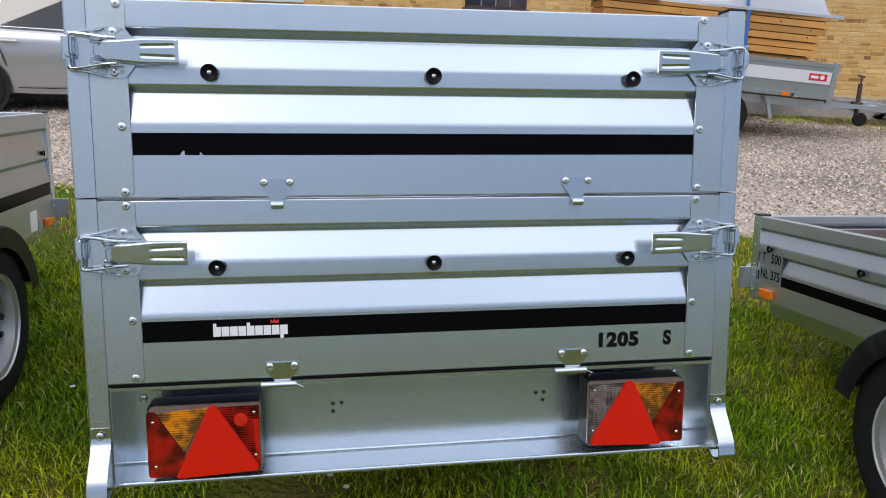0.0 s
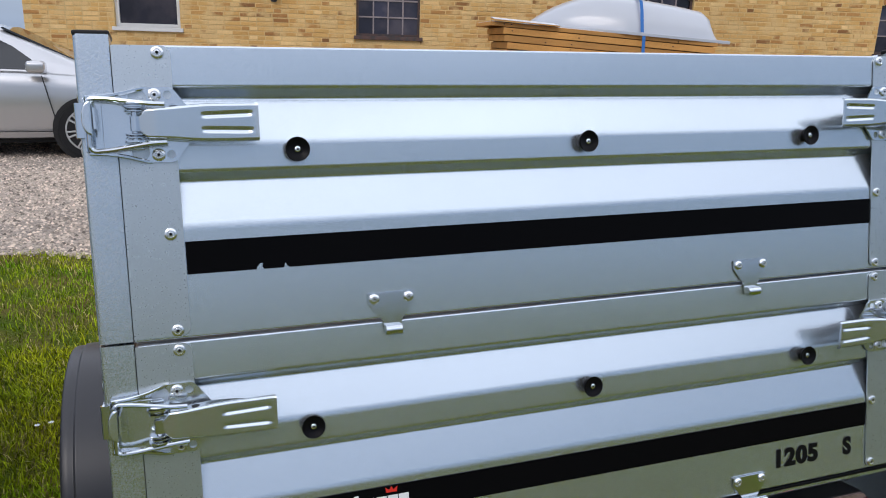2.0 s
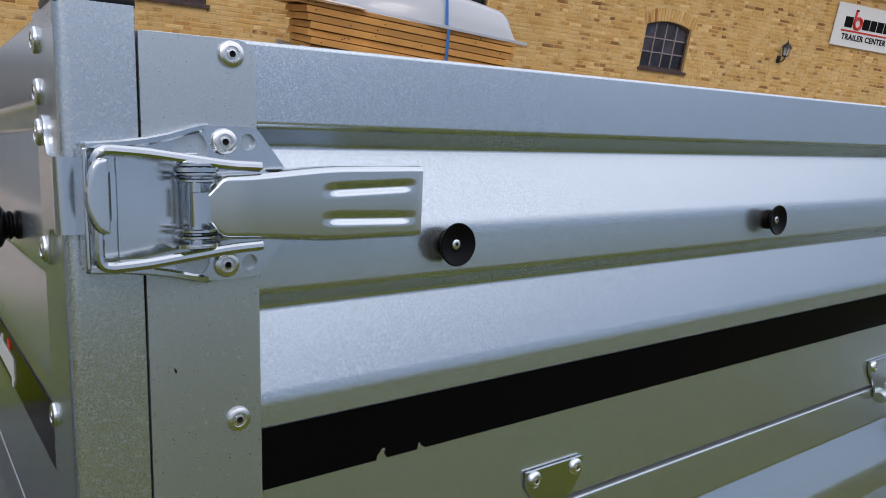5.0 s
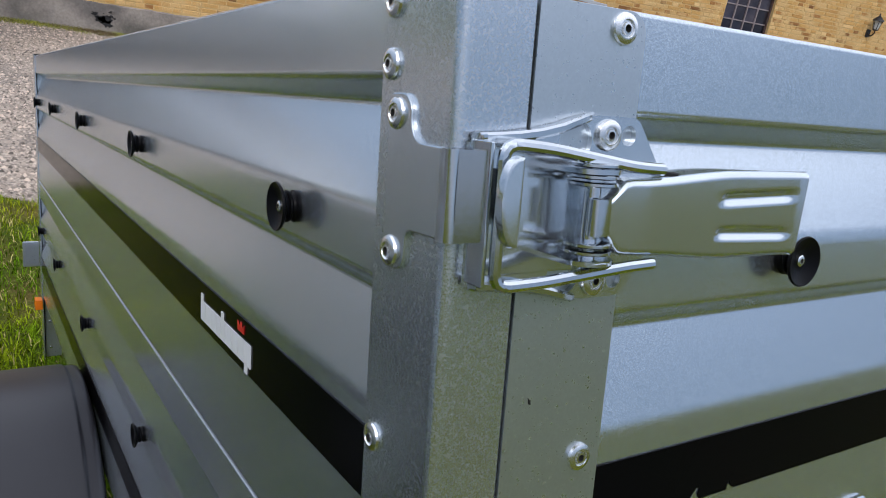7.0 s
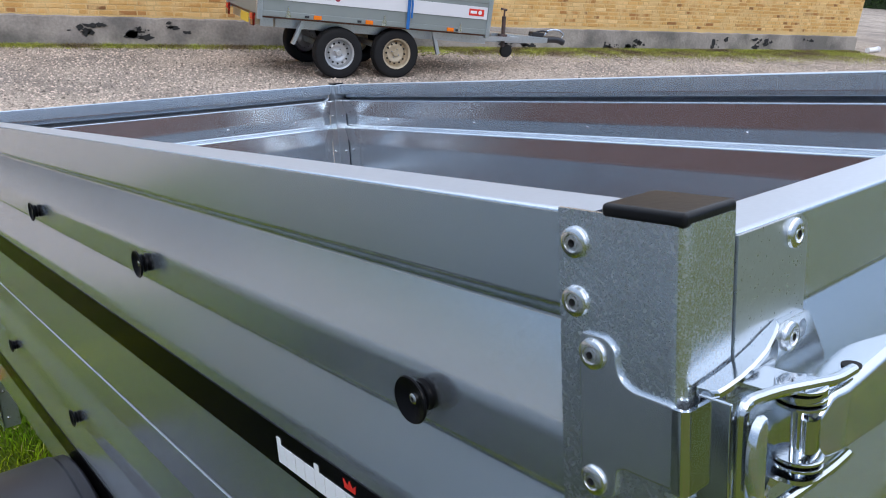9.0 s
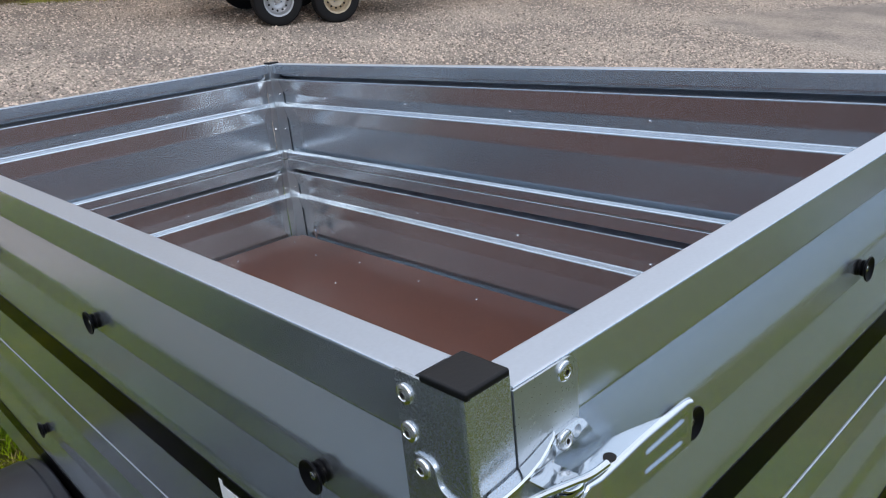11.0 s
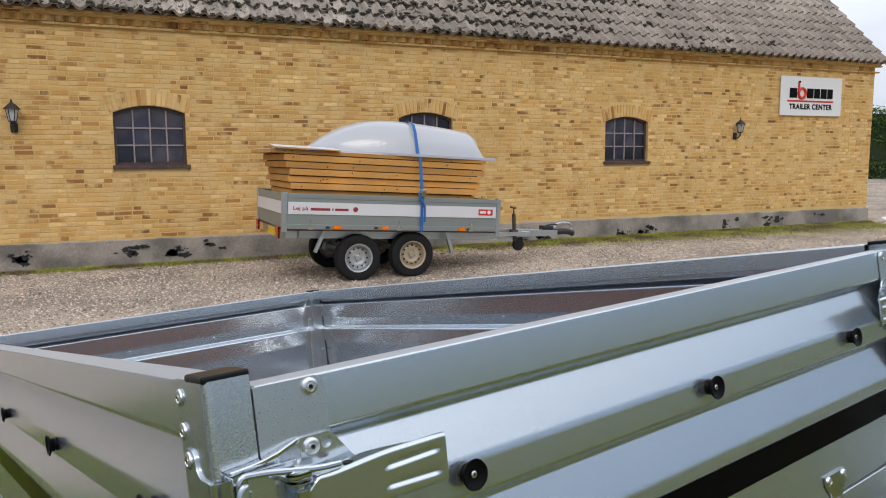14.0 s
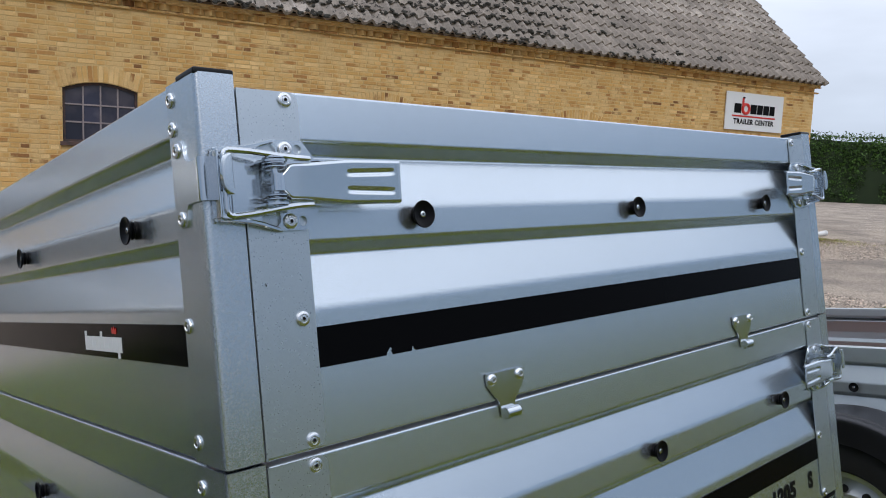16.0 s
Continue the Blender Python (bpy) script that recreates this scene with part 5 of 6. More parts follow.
def wall_bricks():
    """Running bond; single objects in the stretch before the yard, the rest joined."""
    r = random.Random(3)
    shapes = []
    for w in (0.224, 0.226, 0.228, 0.108):
        v, f = brick_mesh(w, 0.054)
        shapes.append(Geo().add(v, f).mesh("brick", BRICK, 0))
    joined, singles = Geo(), 0
    z, row = 0.40, 0
    while z < 3.27:
        x = LEFT + (0.119 if row % 2 else 0.0)
        while x < RIGHT - 0.05:
            kind = 3 if r.random() < (0.72 if row % 2 == 0 else 0.14) else r.randrange(3)
            w = (0.224, 0.226, 0.228, 0.108)[kind]
            w = min(w, RIGHT - x)
            hit = False
            for o in OPENINGS:
                lintel = crown(o, min(max(x + w / 2, o[0]), o[1])) + 0.235
                out = 0.006 if z < o[3] - 0.02 else 0.085
                if x + w > o[0] - out and x < o[1] + out and o[2] - 0.06 < z + 0.054 and z < lintel:
                    hit = True
                    if x < o[0] - out - 0.02 < x + w:
                        v, f = brick_mesh(min(w, o[0] - out - x), 0.054)
                        joined.add(v, f, pose(x, WALL_Y - 0.004 + r.uniform(-0.002, 0.002), z))
                    if x < o[1] + out < x + w - 0.02:
                        v, f = brick_mesh(x + w - o[1] - out, 0.054)
                        joined.add(v, f, pose(o[1] + out, WALL_Y - 0.004 + r.uniform(-0.002, 0.002), z))
            if not hit:
                at = pose(x, WALL_Y - 0.004 + r.uniform(-0.0025, 0.0025), z + r.uniform(-0.003, 0.003), 0, r.uniform(-0.7, 0.7), 0)
                if -0.6 < x < 2.3 and 1.3 < z < 3.05 and singles < 300 and w > 0.2:
                    put("brick", shapes[kind], wall, m=at)
                    singles += 1
                else:
                    v, f = brick_mesh(w, 0.054)
                    joined.add(v, f, at)
            x += w + 0.012
        z += 0.0667
        row += 1
    rest = put("bricks", joined.mesh("bricks", BRICKS, 0, False), wall, "yellow and tan bricks")
    rest["kind"] = "stuff"


def arch_bricks(o):
    """Standing bricks over an opening, fanned."""
    n = 17
    mid = (o[0] + o[1]) / 2
    for k in range(n):
        t = (k + 0.5) / n * 2 - 1
        x = mid + t * (o[1] - o[0] + 0.10) / 2
        z = crown(o, min(max(x, o[0]), o[1])) - (0.02 if abs(t) > 0.95 else 0)
        put("brick", ARCH_BRICK, wall, m=pose(x, WALL_Y - 0.006, z, 0, t * 16, 0) @ pose(-0.028, 0, 0.004))


v, f = brick_mesh(0.056, 0.226)
ARCH_BRICK = Geo().add(v, f).mesh("brick", BRICK, 0)
for o in OPENINGS:
    arch_bricks(o)

# stepped cornice with a dog-tooth course
g = Geo()
for z0, z1, out in ((3.335, 3.375, 0.030), (3.46, 3.49, 0.090), (3.49, 3.56, 0.120)):
    g.box(LEFT - 0.02, RIGHT + 0.02, WALL_Y - out, WALL_Y + 0.1, z0, z1 - 0.003)
cornice = structure("cornice", g, MORTAR, "corbelled yellow brick cornice under the eaves", "cornice", 0)
g = Geo()
r = random.Random(31)
for z, h, out, size in ((3.338, 0.036, 0.050, 0.226), (3.463, 0.030, 0.108, 0.226), (3.496, 0.062, 0.140, 0.108)):
    x = LEFT - 0.02 + 0.05 * out
    while x < RIGHT - 0.05:
        v, f = brick_mesh(size, h, 0.06)
        g.add(v, f, pose(x, WALL_Y - out + r.uniform(-0.003, 0.003), z))
        x += size + 0.012
v, f = [(0.0, 0.10, 0), (0.075, 0.0, 0), (0.150, 0.10, 0), (0.0, 0.10, 0.080), (0.075, 0.0, 0.080), (0.150, 0.10, 0.080)], [(0, 1, 4, 3), (1, 2, 5, 4), (0, 2, 1), (3, 4, 5)]
x = LEFT
while x < RIGHT - 0.1:
    g.add(v, f, pose(x, WALL_Y - 0.098 + r.uniform(-0.004, 0.004), 3.378))
    x += 0.160
teeth = put("cornice_bricks", g.mesh("cornice_bricks", BRICKS, 0), cornice, "dog-tooth and header bricks")
teeth["kind"] = "stuff"

# plinth, slightly proud, with dark stains
n = 180
top = [(LEFT + (RIGHT + 0.02 - LEFT) * i / n, 0.375 - 0.0035 * (LEFT + (RIGHT - LEFT) * i / n) + 0.014 * noise.noise((i * 0.6, 0, 0))) for i in range(n + 1)]
g = Geo()
vs, fs = [], []
for x, z in top:
    wob = 0.012 * noise.noise((x * 1.1, 5, 0))
    vs += [(x, WALL_Y + 0.02, -0.05), (x, WALL_Y - 0.045 + wob, -0.05), (x, WALL_Y - 0.040 + wob, z * 0.5), (x, WALL_Y - 0.032 + wob, z - 0.01), (x, WALL_Y - 0.02, z), (x, WALL_Y + 0.02, z + 0.01)]
for i in range(n):
    fs += [(6 * i + k, 6 * i + k + 1, 6 * i + 7 + k, 6 * i + 6 + k) for k in range(5)]
fs += [tuple(range(6)), tuple(range(6 * n, 6 * n + 6))]
plinth = structure("plinth", g.add(vs, fs), CONCRETE, "grey rendered plinth, stained and chipped", "plinth", 40)
r = random.Random(21)
g = Geo()
for x, z, many in ((-3.9, 0.16, 8), (-1.15, 0.20, 16), (0.22, 0.22, 10), (0.86, 0.17, 16), (1.34, 0.24, 4), (6.75, 0.08, 12), (7.2, 0.09, 9), (9.0, 0.06, 12), (9.6, 0.09, 16), (11.6, 0.12, 12), (12.9, 0.16, 14), (14.4, 0.2, 5)):
    for _ in range(many):
        cx, cz, s = x + r.gauss(0, 0.10), min(0.31, max(0.02, z + r.gauss(0, 0.040))), 0.010 + 0.085 * r.random() ** 2.2
        flat = r.uniform(0.35, 0.9)
        pts = [(cx + s * r.uniform(0.35, 1.35) * math.cos(a), cz + flat * s * r.uniform(0.35, 1.35) * math.sin(a)) for a in (0.5236 * k for k in range(12))]
        g.prism(pts, 0.030, 0.0475, Matrix.Translation((0, WALL_Y, 0)) @ FLAT)
stains = put("stain", g.mesh("stain", TAR, 0), plinth, "dark tar patches")
stains["kind"] = "stuff"


def barn_window(o, number):
    """Cast-iron barn window with glazing bars, set back in its opening."""
    a, b, sill, spring, top, style = o
    bar = WHITE_PAINT if style == "white" else IRON
    w = thing("window_%d" % number, pose(0, 0, 0), "white painted wooden barn window with dark panes" if style == "white" else "arched rusty iron barn window with small panes", "window", kind="structure")
    y = WALL_Y + 0.09
    arch = [(a + (b - a) * k / 12, crown(o, a + (b - a) * k / 12)) for k in range(13)]
    t = 0.055 if style == "white" else 0.035
    inner = [(a + t + (b - a - 2 * t) * k / 12, crown(o, a + (b - a) * k / 12) - t) for k in range(13)]
    outline = [(a, sill)] + arch + [(b, sill)]
    inn = [(a + t, sill + t)] + inner + [(b - t, sill + t)]
    k = len(outline)
    vs = [(p[0], y - 0.03, p[1]) for p in outline] + [(p[0], y - 0.03, p[1]) for p in inn] + [(p[0], y + 0.03, p[1]) for p in outline] + [(p[0], y + 0.03, p[1]) for p in inn]
    fs = []
    for i in range(k):
        j = (i + 1) % k
        fs += [(i, j, k + j, k + i), (2 * k + i, 3 * k + i, 3 * k + j, 2 * k + j), (k + i, k + j, 3 * k + j, 3 * k + i), (i, 2 * k + i, 2 * k + j, j)]
    part("window_frame", Geo().add(vs, fs), bar, w, smooth=0)
    cols, rows = (1, 1) if style == "white" else (4, 3)
    xs = [a + t + (b - a - 2 * t) * i / cols for i in range(cols + 1)]
    zs = [sill + t + (spring - sill - t + 0.03) * i / rows for i in range(rows)] + [top]
    for i in range(1, cols):
        part("glazing_bar", Geo().box(xs[i] - 0.011, xs[i] + 0.011, y - 0.022, y + 0.015, sill + t, crown(o, xs[i]) - t * 0.8, 0.003), BAR if style == "iron" else bar, w)
    for j in range(1, rows):
        part("glazing_bar", Geo().box(a + t, b - t, y - 0.018, y + 0.012, zs[j] - 0.011, zs[j] + 0.011, 0.003), BAR if style == "iron" else bar, w)
    for i in range(cols):
        for j in range(rows):
            hi = zs[j + 1] if j < rows - 1 else (crown(o, (xs[i] + xs[i + 1]) / 2) - t * 0.4)
            tip = random.Random(i * 7 + j + number).uniform(-1.2, 1.2)
            half, mid = (xs[i + 1] - xs[i]) / 2, (xs[i + 1] + xs[i]) / 2
            part("pane", Geo().box(-half, half, 0.001, 0.005, zs[j], hi, 0, pose(mid, y, 0, 0, 0, tip)), PANE, w, smooth=0)
    part("window_sill", Geo().box(a - 0.035, b + 0.045, WALL_Y - 0.045, WALL_Y + 0.10, sill - 0.055, sill, 0.006), WHITE_PAINT if style == "white" else IRON, w, "white sill" if style == "white" else "dark iron-brown sill")
    # black sheet in place of a room, its darkness painted on
    part("backing", Geo().box(a, b, WALL_Y + 0.34, WALL_Y + 0.355, sill, top), SHADE_MARK, w, "black sheet for the unlit room behind the panes")


for i, o in enumerate(OPENINGS):
    barn_window(o, i + 1)

# pantile roof
TW, TL = 0.212, 0.325
# black underlay that paints the shade in the gaps between tiles
roof = structure("roof", Geo().add([(LEFT - 0.1, 10.84, 3.535), (RIGHT + 0.16, 10.84, 3.535), (RIGHT + 0.16, 15.45, 8.145), (LEFT - 0.1, 15.45, 8.145), (LEFT - 0.1, 19.96, 3.535), (RIGHT + 0.16, 19.96, 3.535)],
                              [(0, 1, 2, 3), (3, 2, 5, 4)]), SHADE_MARK, "grey weathered pantile roof with dark moss", "roof", 0)


WAVE = [(0.0, 0.036), (0.09, 0.062), (0.20, 0.072), (0.32, 0.060), (0.44, 0.024), (0.58, 0.003), (0.76, 0.006), (0.90, 0.022), (1.06, 0.058)]


def tile_geo(r):
    """One pantile: a wave across, with a thick lower edge."""
    wave = WAVE
    vs = [(u * TW, 0, h) for u, h in wave] + [(u * TW, TL + 0.05, h - 0.012) for u, h in wave] + [(u * TW, 0.004, h - 0.052) for u, h in wave]
    n = len(wave)
    fs = [(i, i + 1, n + i + 1, n + i) for i in range(n - 1)] + [(2 * n + i, 2 * n + i + 1, i + 1, i) for i in range(n - 1)]
    return vs, fs


def roof_tiles():
    r = random.Random(12)
    lay = Matrix.Translation((0, 10.76, 3.54)) @ pose(0, 0, 0, 45)
    tv, tf = tile_geo(r)
    shape = Geo().add(tv, tf).mesh("roof_tile", TILE, 40)
    joined, moss, singles = Geo(), Geo(), 0
    cols, rows = int((RIGHT + 0.2 - LEFT + 0.1) / TW), 20
    for j in range(rows):
        for i in range(cols):
            x = LEFT - 0.1 + i * TW
            at = lay @ pose(x, j * TL, 0.012 + r.uniform(-0.003, 0.005), r.uniform(-1.2, 1.2) - 5.0, 0, r.uniform(-1.2, 1.2))
            if j < 6 and 3.6 < x and singles < 300:
                put("roof_tile", shape, roof, m=at)
                singles += 1
            else:
                joined.add(tv, tf, at)
            thick = 0.9 * noise.noise((x * 0.3, j * 0.22, 2.0)) + 0.5 * noise.noise((x * 1.3, j * 0.9, 5.0)) + (0.62 if x < 7.5 else 0.62 - 0.22 * (x - 7.5))
            if r.random() < 1.0 * max(0, thick + 0.20):
                for _ in range(r.randint(4, 10)):
                    u, v = r.uniform(0.02, 0.98), r.uniform(-0.006, 0.035) if r.random() < 0.8 else r.uniform(0, TL)
                    h = next(a[1] + (b[1] - a[1]) * (u - a[0]) / (b[0] - a[0]) for a, b in zip(WAVE, WAVE[1:]) if a[0] <= u <= b[0])
                    c = at @ Vector((u * TW, v, h - 0.004))
                    s = r.uniform(0.014, 0.046)
                    k = r.uniform(0.6, 1.8)
                    moss.lathe([(s, 0), (s * 0.9, s * 0.35), (s * 0.4, s * 0.55), (s * 0.05, s * 0.6)], 6, Matrix.Translation(c) @ pose(0, 0, 0, 45, 0, 0) @ Matrix.Diagonal((k, 1 / k, 1, 1)) @ pose(0, 0, 0, 0, 0, r.uniform(0, 90)))
    rest = put("roof_tiles", joined.mesh("roof_tiles", TILES, 40, False), roof, "weathered grey tiles")
    rest["kind"] = "stuff"
    tufts = put("roof_moss", moss.mesh("roof_moss", LICHEN, 0, False), roof, "dark moss tufts")
    tufts["kind"] = "stuff"


structure("fascia", Geo().box(LEFT - 0.05, RIGHT + 0.06, 10.842, 10.866, 3.525, 3.562, 0.006), mat("fascia_wood", (0.20, 0.13, 0.08), 0.8, vary=0.3, vscale=5), "thin brown wooden eaves board", "board")


def wall_lantern(x, z):
    w = thing("wall_lantern", pose(x, WALL_Y, z), "black iron wall lantern on the brick wall", "lamp", "wall lanterns")
    part("back_plate", Geo().prism(rounded(-0.045, 0.045, -0.20, -0.06, 0.02), 0.006, 0.02, FLAT), BLACK_METAL, w)
    part("bracket", Geo().tube(smooth_path([(0, -0.01, -0.13), (0, -0.08, -0.17), (0, -0.15, -0.12), (0, -0.15, -0.06)]), 0.012, 8), BLACK_METAL, w)
    part("lamp_glass", Geo().lathe([(0.045, -0.05), (0.075, 0.10), (0.074, 0.105)], 6, pose(0, -0.15, 0)), LAMP_GLASS, w, "pale lantern glass")
    for k in range(6):
        a = 2 * math.pi * k / 6
        part("frame_bar", Geo().tube([(0.046 * math.cos(a), -0.15 + 0.046 * math.sin(a), -0.05), (0.078 * math.cos(a), -0.15 + 0.078 * math.sin(a), 0.105)], 0.006, 6), BLACK_METAL, w)
    part("hood", Geo().lathe([(0.105, 0.10), (0.098, 0.115), (0.05, 0.165), (0.028, 0.18), (0.012, 0.20), (0.014, 0.215), (0.004, 0.24)], 12, pose(0, -0.15, 0)), BLACK_METAL, w)
    part("base", Geo().lathe([(0.02, -0.075), (0.05, -0.06), (0.05, -0.048), (0.02, -0.045)], 12, pose(0, -0.15, 0)), BLACK_METAL, w)


wall_lantern(-1.10, 2.09)
wall_lantern(11.76, 2.05)

sign = thing("shop_sign", Matrix.Translation((13.87, WALL_Y - 0.035, 2.77)) @ Matrix.Diagonal((0.98, 1, 0.97, 1)) @ Matrix.Translation((-13.875, 0, -2.815)), "white painted sign board with black and red shapes", "sign")
part("board", Geo().box(12.94, 14.81, -0.012, 0.012, 2.395, 3.235, 0.004), WHITE, sign)
for i, (a, b) in enumerate(((13.20, 13.42), (13.72, 13.92), (13.94, 14.12), (14.14, 14.33), (14.35, 14.52))):
    part("block", Geo().box(a, b, -0.020, -0.013, 2.775, 2.985, 0.003), BLACK_PRINT, sign, "black block")
circ = [Vector((13.565 + 0.105 * math.cos(k * 0.3142), -0.018, 2.875 + 0.105 * math.sin(k * 0.3142))) for k in range(21)]
part("ring", Geo().tube(circ, 0.032, 8), RED_PRINT, sign, "red ring")
part("stroke", Geo().box(13.44, 13.50, -0.022, -0.013, 2.87, 3.11, 0.003), RED_PRINT, sign, "red upright")
part("stroke_tip", Geo().box(13.45, 13.52, -0.022, -0.013, 3.10, 3.14, 0.003), BLACK_PRINT, sign, "black tip")
part("underline", Geo().box(13.14, 14.55, -0.020, -0.013, 2.69, 2.725, 0.003), RED_PRINT, sign, "red line")
put("lettering", fit_width(letters("TRAILER CENTER", 0.12, 0.002, BLACK_PRINT, 0.006, 1.1), 13.20, 14.52, 2.53, 2.65), sign, "black lettering", pose(0, -0.015, 0))
for x, z in ((12.97, 2.43), (12.97, 3.2), (14.78, 2.43), (14.78, 3.2), (13.87, 3.21), (13.87, 2.42)):
    put("screw", STUD, sign, m=pose(x, -0.012, z) @ FLAT)

wall_bricks()
roof_tiles()

# ---- the two trailers that stand beside it ----
PALE_STEEL = spangled("galvanised_dull", (0.54, 0.58, 0.60), 0.34, 420, 0.00001, 0.02, 0.03)


def small_trailer(m, wide, long_, top, bottom, k, axle_y, label, plate):
    """A low box trailer without extension sides; its wheels stand on the ground."""
    t = thing("small_trailer", m, label, "trailer", "trailers for sale")
    up = (m.to_3x3() @ Vector((0, 0, 1)))
    for right in (False, True):
        run = Matrix(((0, -1 if right else 1, 0, wide if right else 0), (1, 0, 0, 0), (0, 0, 1, 0), (0, 0, 0, 1)))
        face = Matrix(((0, 0, 1, wide), (1, 0, 0, 0), (0, 1, 0, 0), (0, 0, 0, 1))) if right else SIDE
        pan = part("side_panel", Geo().sheet(profile(top, bottom, k), 0.03, long_ - 0.03, 0.0014, run), PALE_STEEL, t, "ribbed galvanised side sheet")
        s0, s1 = top - 0.259 * k, top - 0.220 * k
        part("black_band", Geo().prism([(0.05, s0), (long_ - 0.05, s0), (long_ - 0.05, s1), (0.05, s1)], 0.0004, 0.0012, face), FILM, pan, "black adhesive band")
        knobs(pan, [(y, top - 0.123 * k) for y in (0.15, 0.55, 0.95, 1.45, long_ - 0.13)], face)
        for y0, y1 in ((-0.004, 0.045), (long_ - 0.045, long_ + 0.004)):
            post = part("corner_post", Geo().box(-0.003 if not right else wide - 0.04, 0.04 if not right else wide + 0.003, y0, y1, bottom - 0.01, top + 0.002, 0.004), POST, t)
            part("post_cap", Geo().box(-0.005 if not right else wide - 0.042, 0.042 if not right else wide + 0.005, y0 - 0.002, y1 + 0.002, top + 0.002, top + 0.010, 0.003), PLASTIC, post, "black plastic end cap")
            nose = pose(0, 0, 0, 0, 90 if right else -90, 0)
            for z in (top - 0.03, top - 0.12 * k, top - 0.2 * k, bottom + 0.09, bottom + 0.03):
                put("rivet", STUD, post, m=Matrix.Translation((wide + 0.003 if right else -0.003, (y0 + y1) / 2, z)) @ nose)
        d, s = (1, wide) if right else (-1, 0)
        ax = s + d * 0.105
        foot = m @ Vector((ax, axle_y, 0))
        az = (0.285 - foot.z) / up.z
        fender(t, s + d * 0.195, s + d * 0.004, axle_y, az, 0.350, 12)
        wheel(t, Matrix.Translation((ax, axle_y, az)) @ pose(0, 0, 0, 0, 90 * d, 0) @ pose(0, 0, 0, 180, 0, 0), 0.285)
        part("side_marker", Geo().box(s + d * 0.003, s + d * 0.024, long_ - 0.17, long_ - 0.10, bottom + 0.015, bottom + 0.05, 0.003), ORANGE, t, "orange side reflector")
    for y, sgn in ((0, 1), (long_, -1)):
        run = Matrix(((1, 0, 0, 0), (0, sgn, 0, y), (0, 0, 1, 0), (0, 0, 0, 1)))
        part("end_panel", Geo().sheet(profile(top, bottom, k), 0.03, wide - 0.03, 0.0014, run), PALE_STEEL, t, "ribbed galvanised end sheet")
    part("floor", Geo().box(0.02, wide - 0.02, 0.02, long_ - 0.02, bottom + 0.004, bottom + 0.016), PLY, t, "brown phenolic plywood floor")
    part("front_bracket", Geo().box(-0.05 if not plate else wide - 0.01, 0.01 if not plate else wide + 0.06, long_ + 0.004, long_ + 0.012, bottom + 0.03, bottom + 0.12, 0.003).box(0.05, wide - 0.05, long_ + 0.006, long_ + 0.02, bottom + 0.0, bottom + 0.06, 0.003), STRIP, t, "grey front bracket plate")
    part("chassis", Geo().box(0.10, 0.16, 0.05, long_, bottom - 0.09, bottom, 0.004).box(wide - 0.16, wide - 0.10, 0.05, long_, bottom - 0.09, bottom, 0.004).box(-0.02, wide + 0.02, axle_y - 0.04, axle_y + 0.04, az - 0.04, az + 0.04, 0.006), STRIP, t, "galvanised chassis rails and axle")
    part("drawbar", Geo().tube([(wide / 2, long_ - 0.6, bottom - 0.06), (wide / 2, long_ + 1.0, bottom - 0.08)], 0.035, 10), STRIP, t, "galvanised drawbar")
    return t, az


right_pose = tilt((1.83, 1.75, 0.625), (0, 2.1, 0.872), 13.3, 9.0, 0.0)
low, _ = small_trailer(right_pose, 1.235, 2.1, 0.872, 0.536, 1.0, 0.95, "low galvanised box trailer with printed load plates on grass", False)
for text, z0 in (("T   500", 0.690), ("NL 375", 0.622)):
    put("load_plate", Geo().prism(rounded(-0.075, 0.075, z0 - 0.010, z0 + 0.056, 0.004), 0.001, 0.002, Matrix.Translation((0, 1.965, 0)) @ SIDE @ Matrix.Diagonal((-1, 1, 1, 1))).mesh("load_plate", mat("plate_print", (0.23, 0.26, 0.25), 0.5, 0.3, vary=0.1, vscale=20)), low, "grey printed load plate")
    me = fit_width(letters(text, 0.04, 0.0003, BLACK_PRINT, 0.001), -0.062, 0.066, z0 + 0.004, z0 + 0.042)
    put("lettering", me, low, "black printed load figures", Matrix.Translation((-0.0024, 1.965, 0)) @ pose(0, 0, 0, 0, 0, -90))
left_pose = tilt((-1.37, 2.05, 0.845), (1.5, 2.5, 0.872), 13.3, 6.0, 0.0)
tall, _ = small_trailer(left_pose, 1.5, 2.5, 0.872, 0.345, 1.45, 1.34, "grey galvanised box trailer with higher sides on grass", True)
part("sticker", Geo().box(1.501, 1.5025, 2.17, 2.25, 0.36, 0.45), WHITE, tall, "white paper sticker")
part("sticker", Geo().box(1.501, 1.5025, 2.26, 2.32, 0.352, 0.40), mat("grey_label", (0.3, 0.3, 0.3), 0.5), tall, "grey type label")

# ---- the loaded twin-axle rental trailer before the barn ----
SIDE_GREY = mat("grey_side_board", (0.27, 0.30, 0.29), 0.45, 0.3, vary=0.12, vscale=4)
WOOD = mat("pine_panel", (0.60, 0.29, 0.075), 0.65, vary=0.45, vscale=3.0, grain=0.2, gscale=60, rand=0.22)
# pine darkened to paint the shade in the gaps of the stack
WOOD_SHADE = mat("pine_panel_shadow_gap", (0.16, 0.08, 0.03), 0.8, vary=0.3, vscale=4)
HULL = mat("grey_gelcoat", (0.47, 0.49, 0.53), 0.30, vary=0.06, vscale=2, coat=0.4)
STRAP = mat("blue_webbing", (0.02, 0.14, 0.42), 0.7, vary=0.2, vscale=30, bump=0.0005, bscale=300)
WHITE_BAND = mat("white_band", (0.70, 0.70, 0.72), 0.4, vary=0.06, vscale=3)
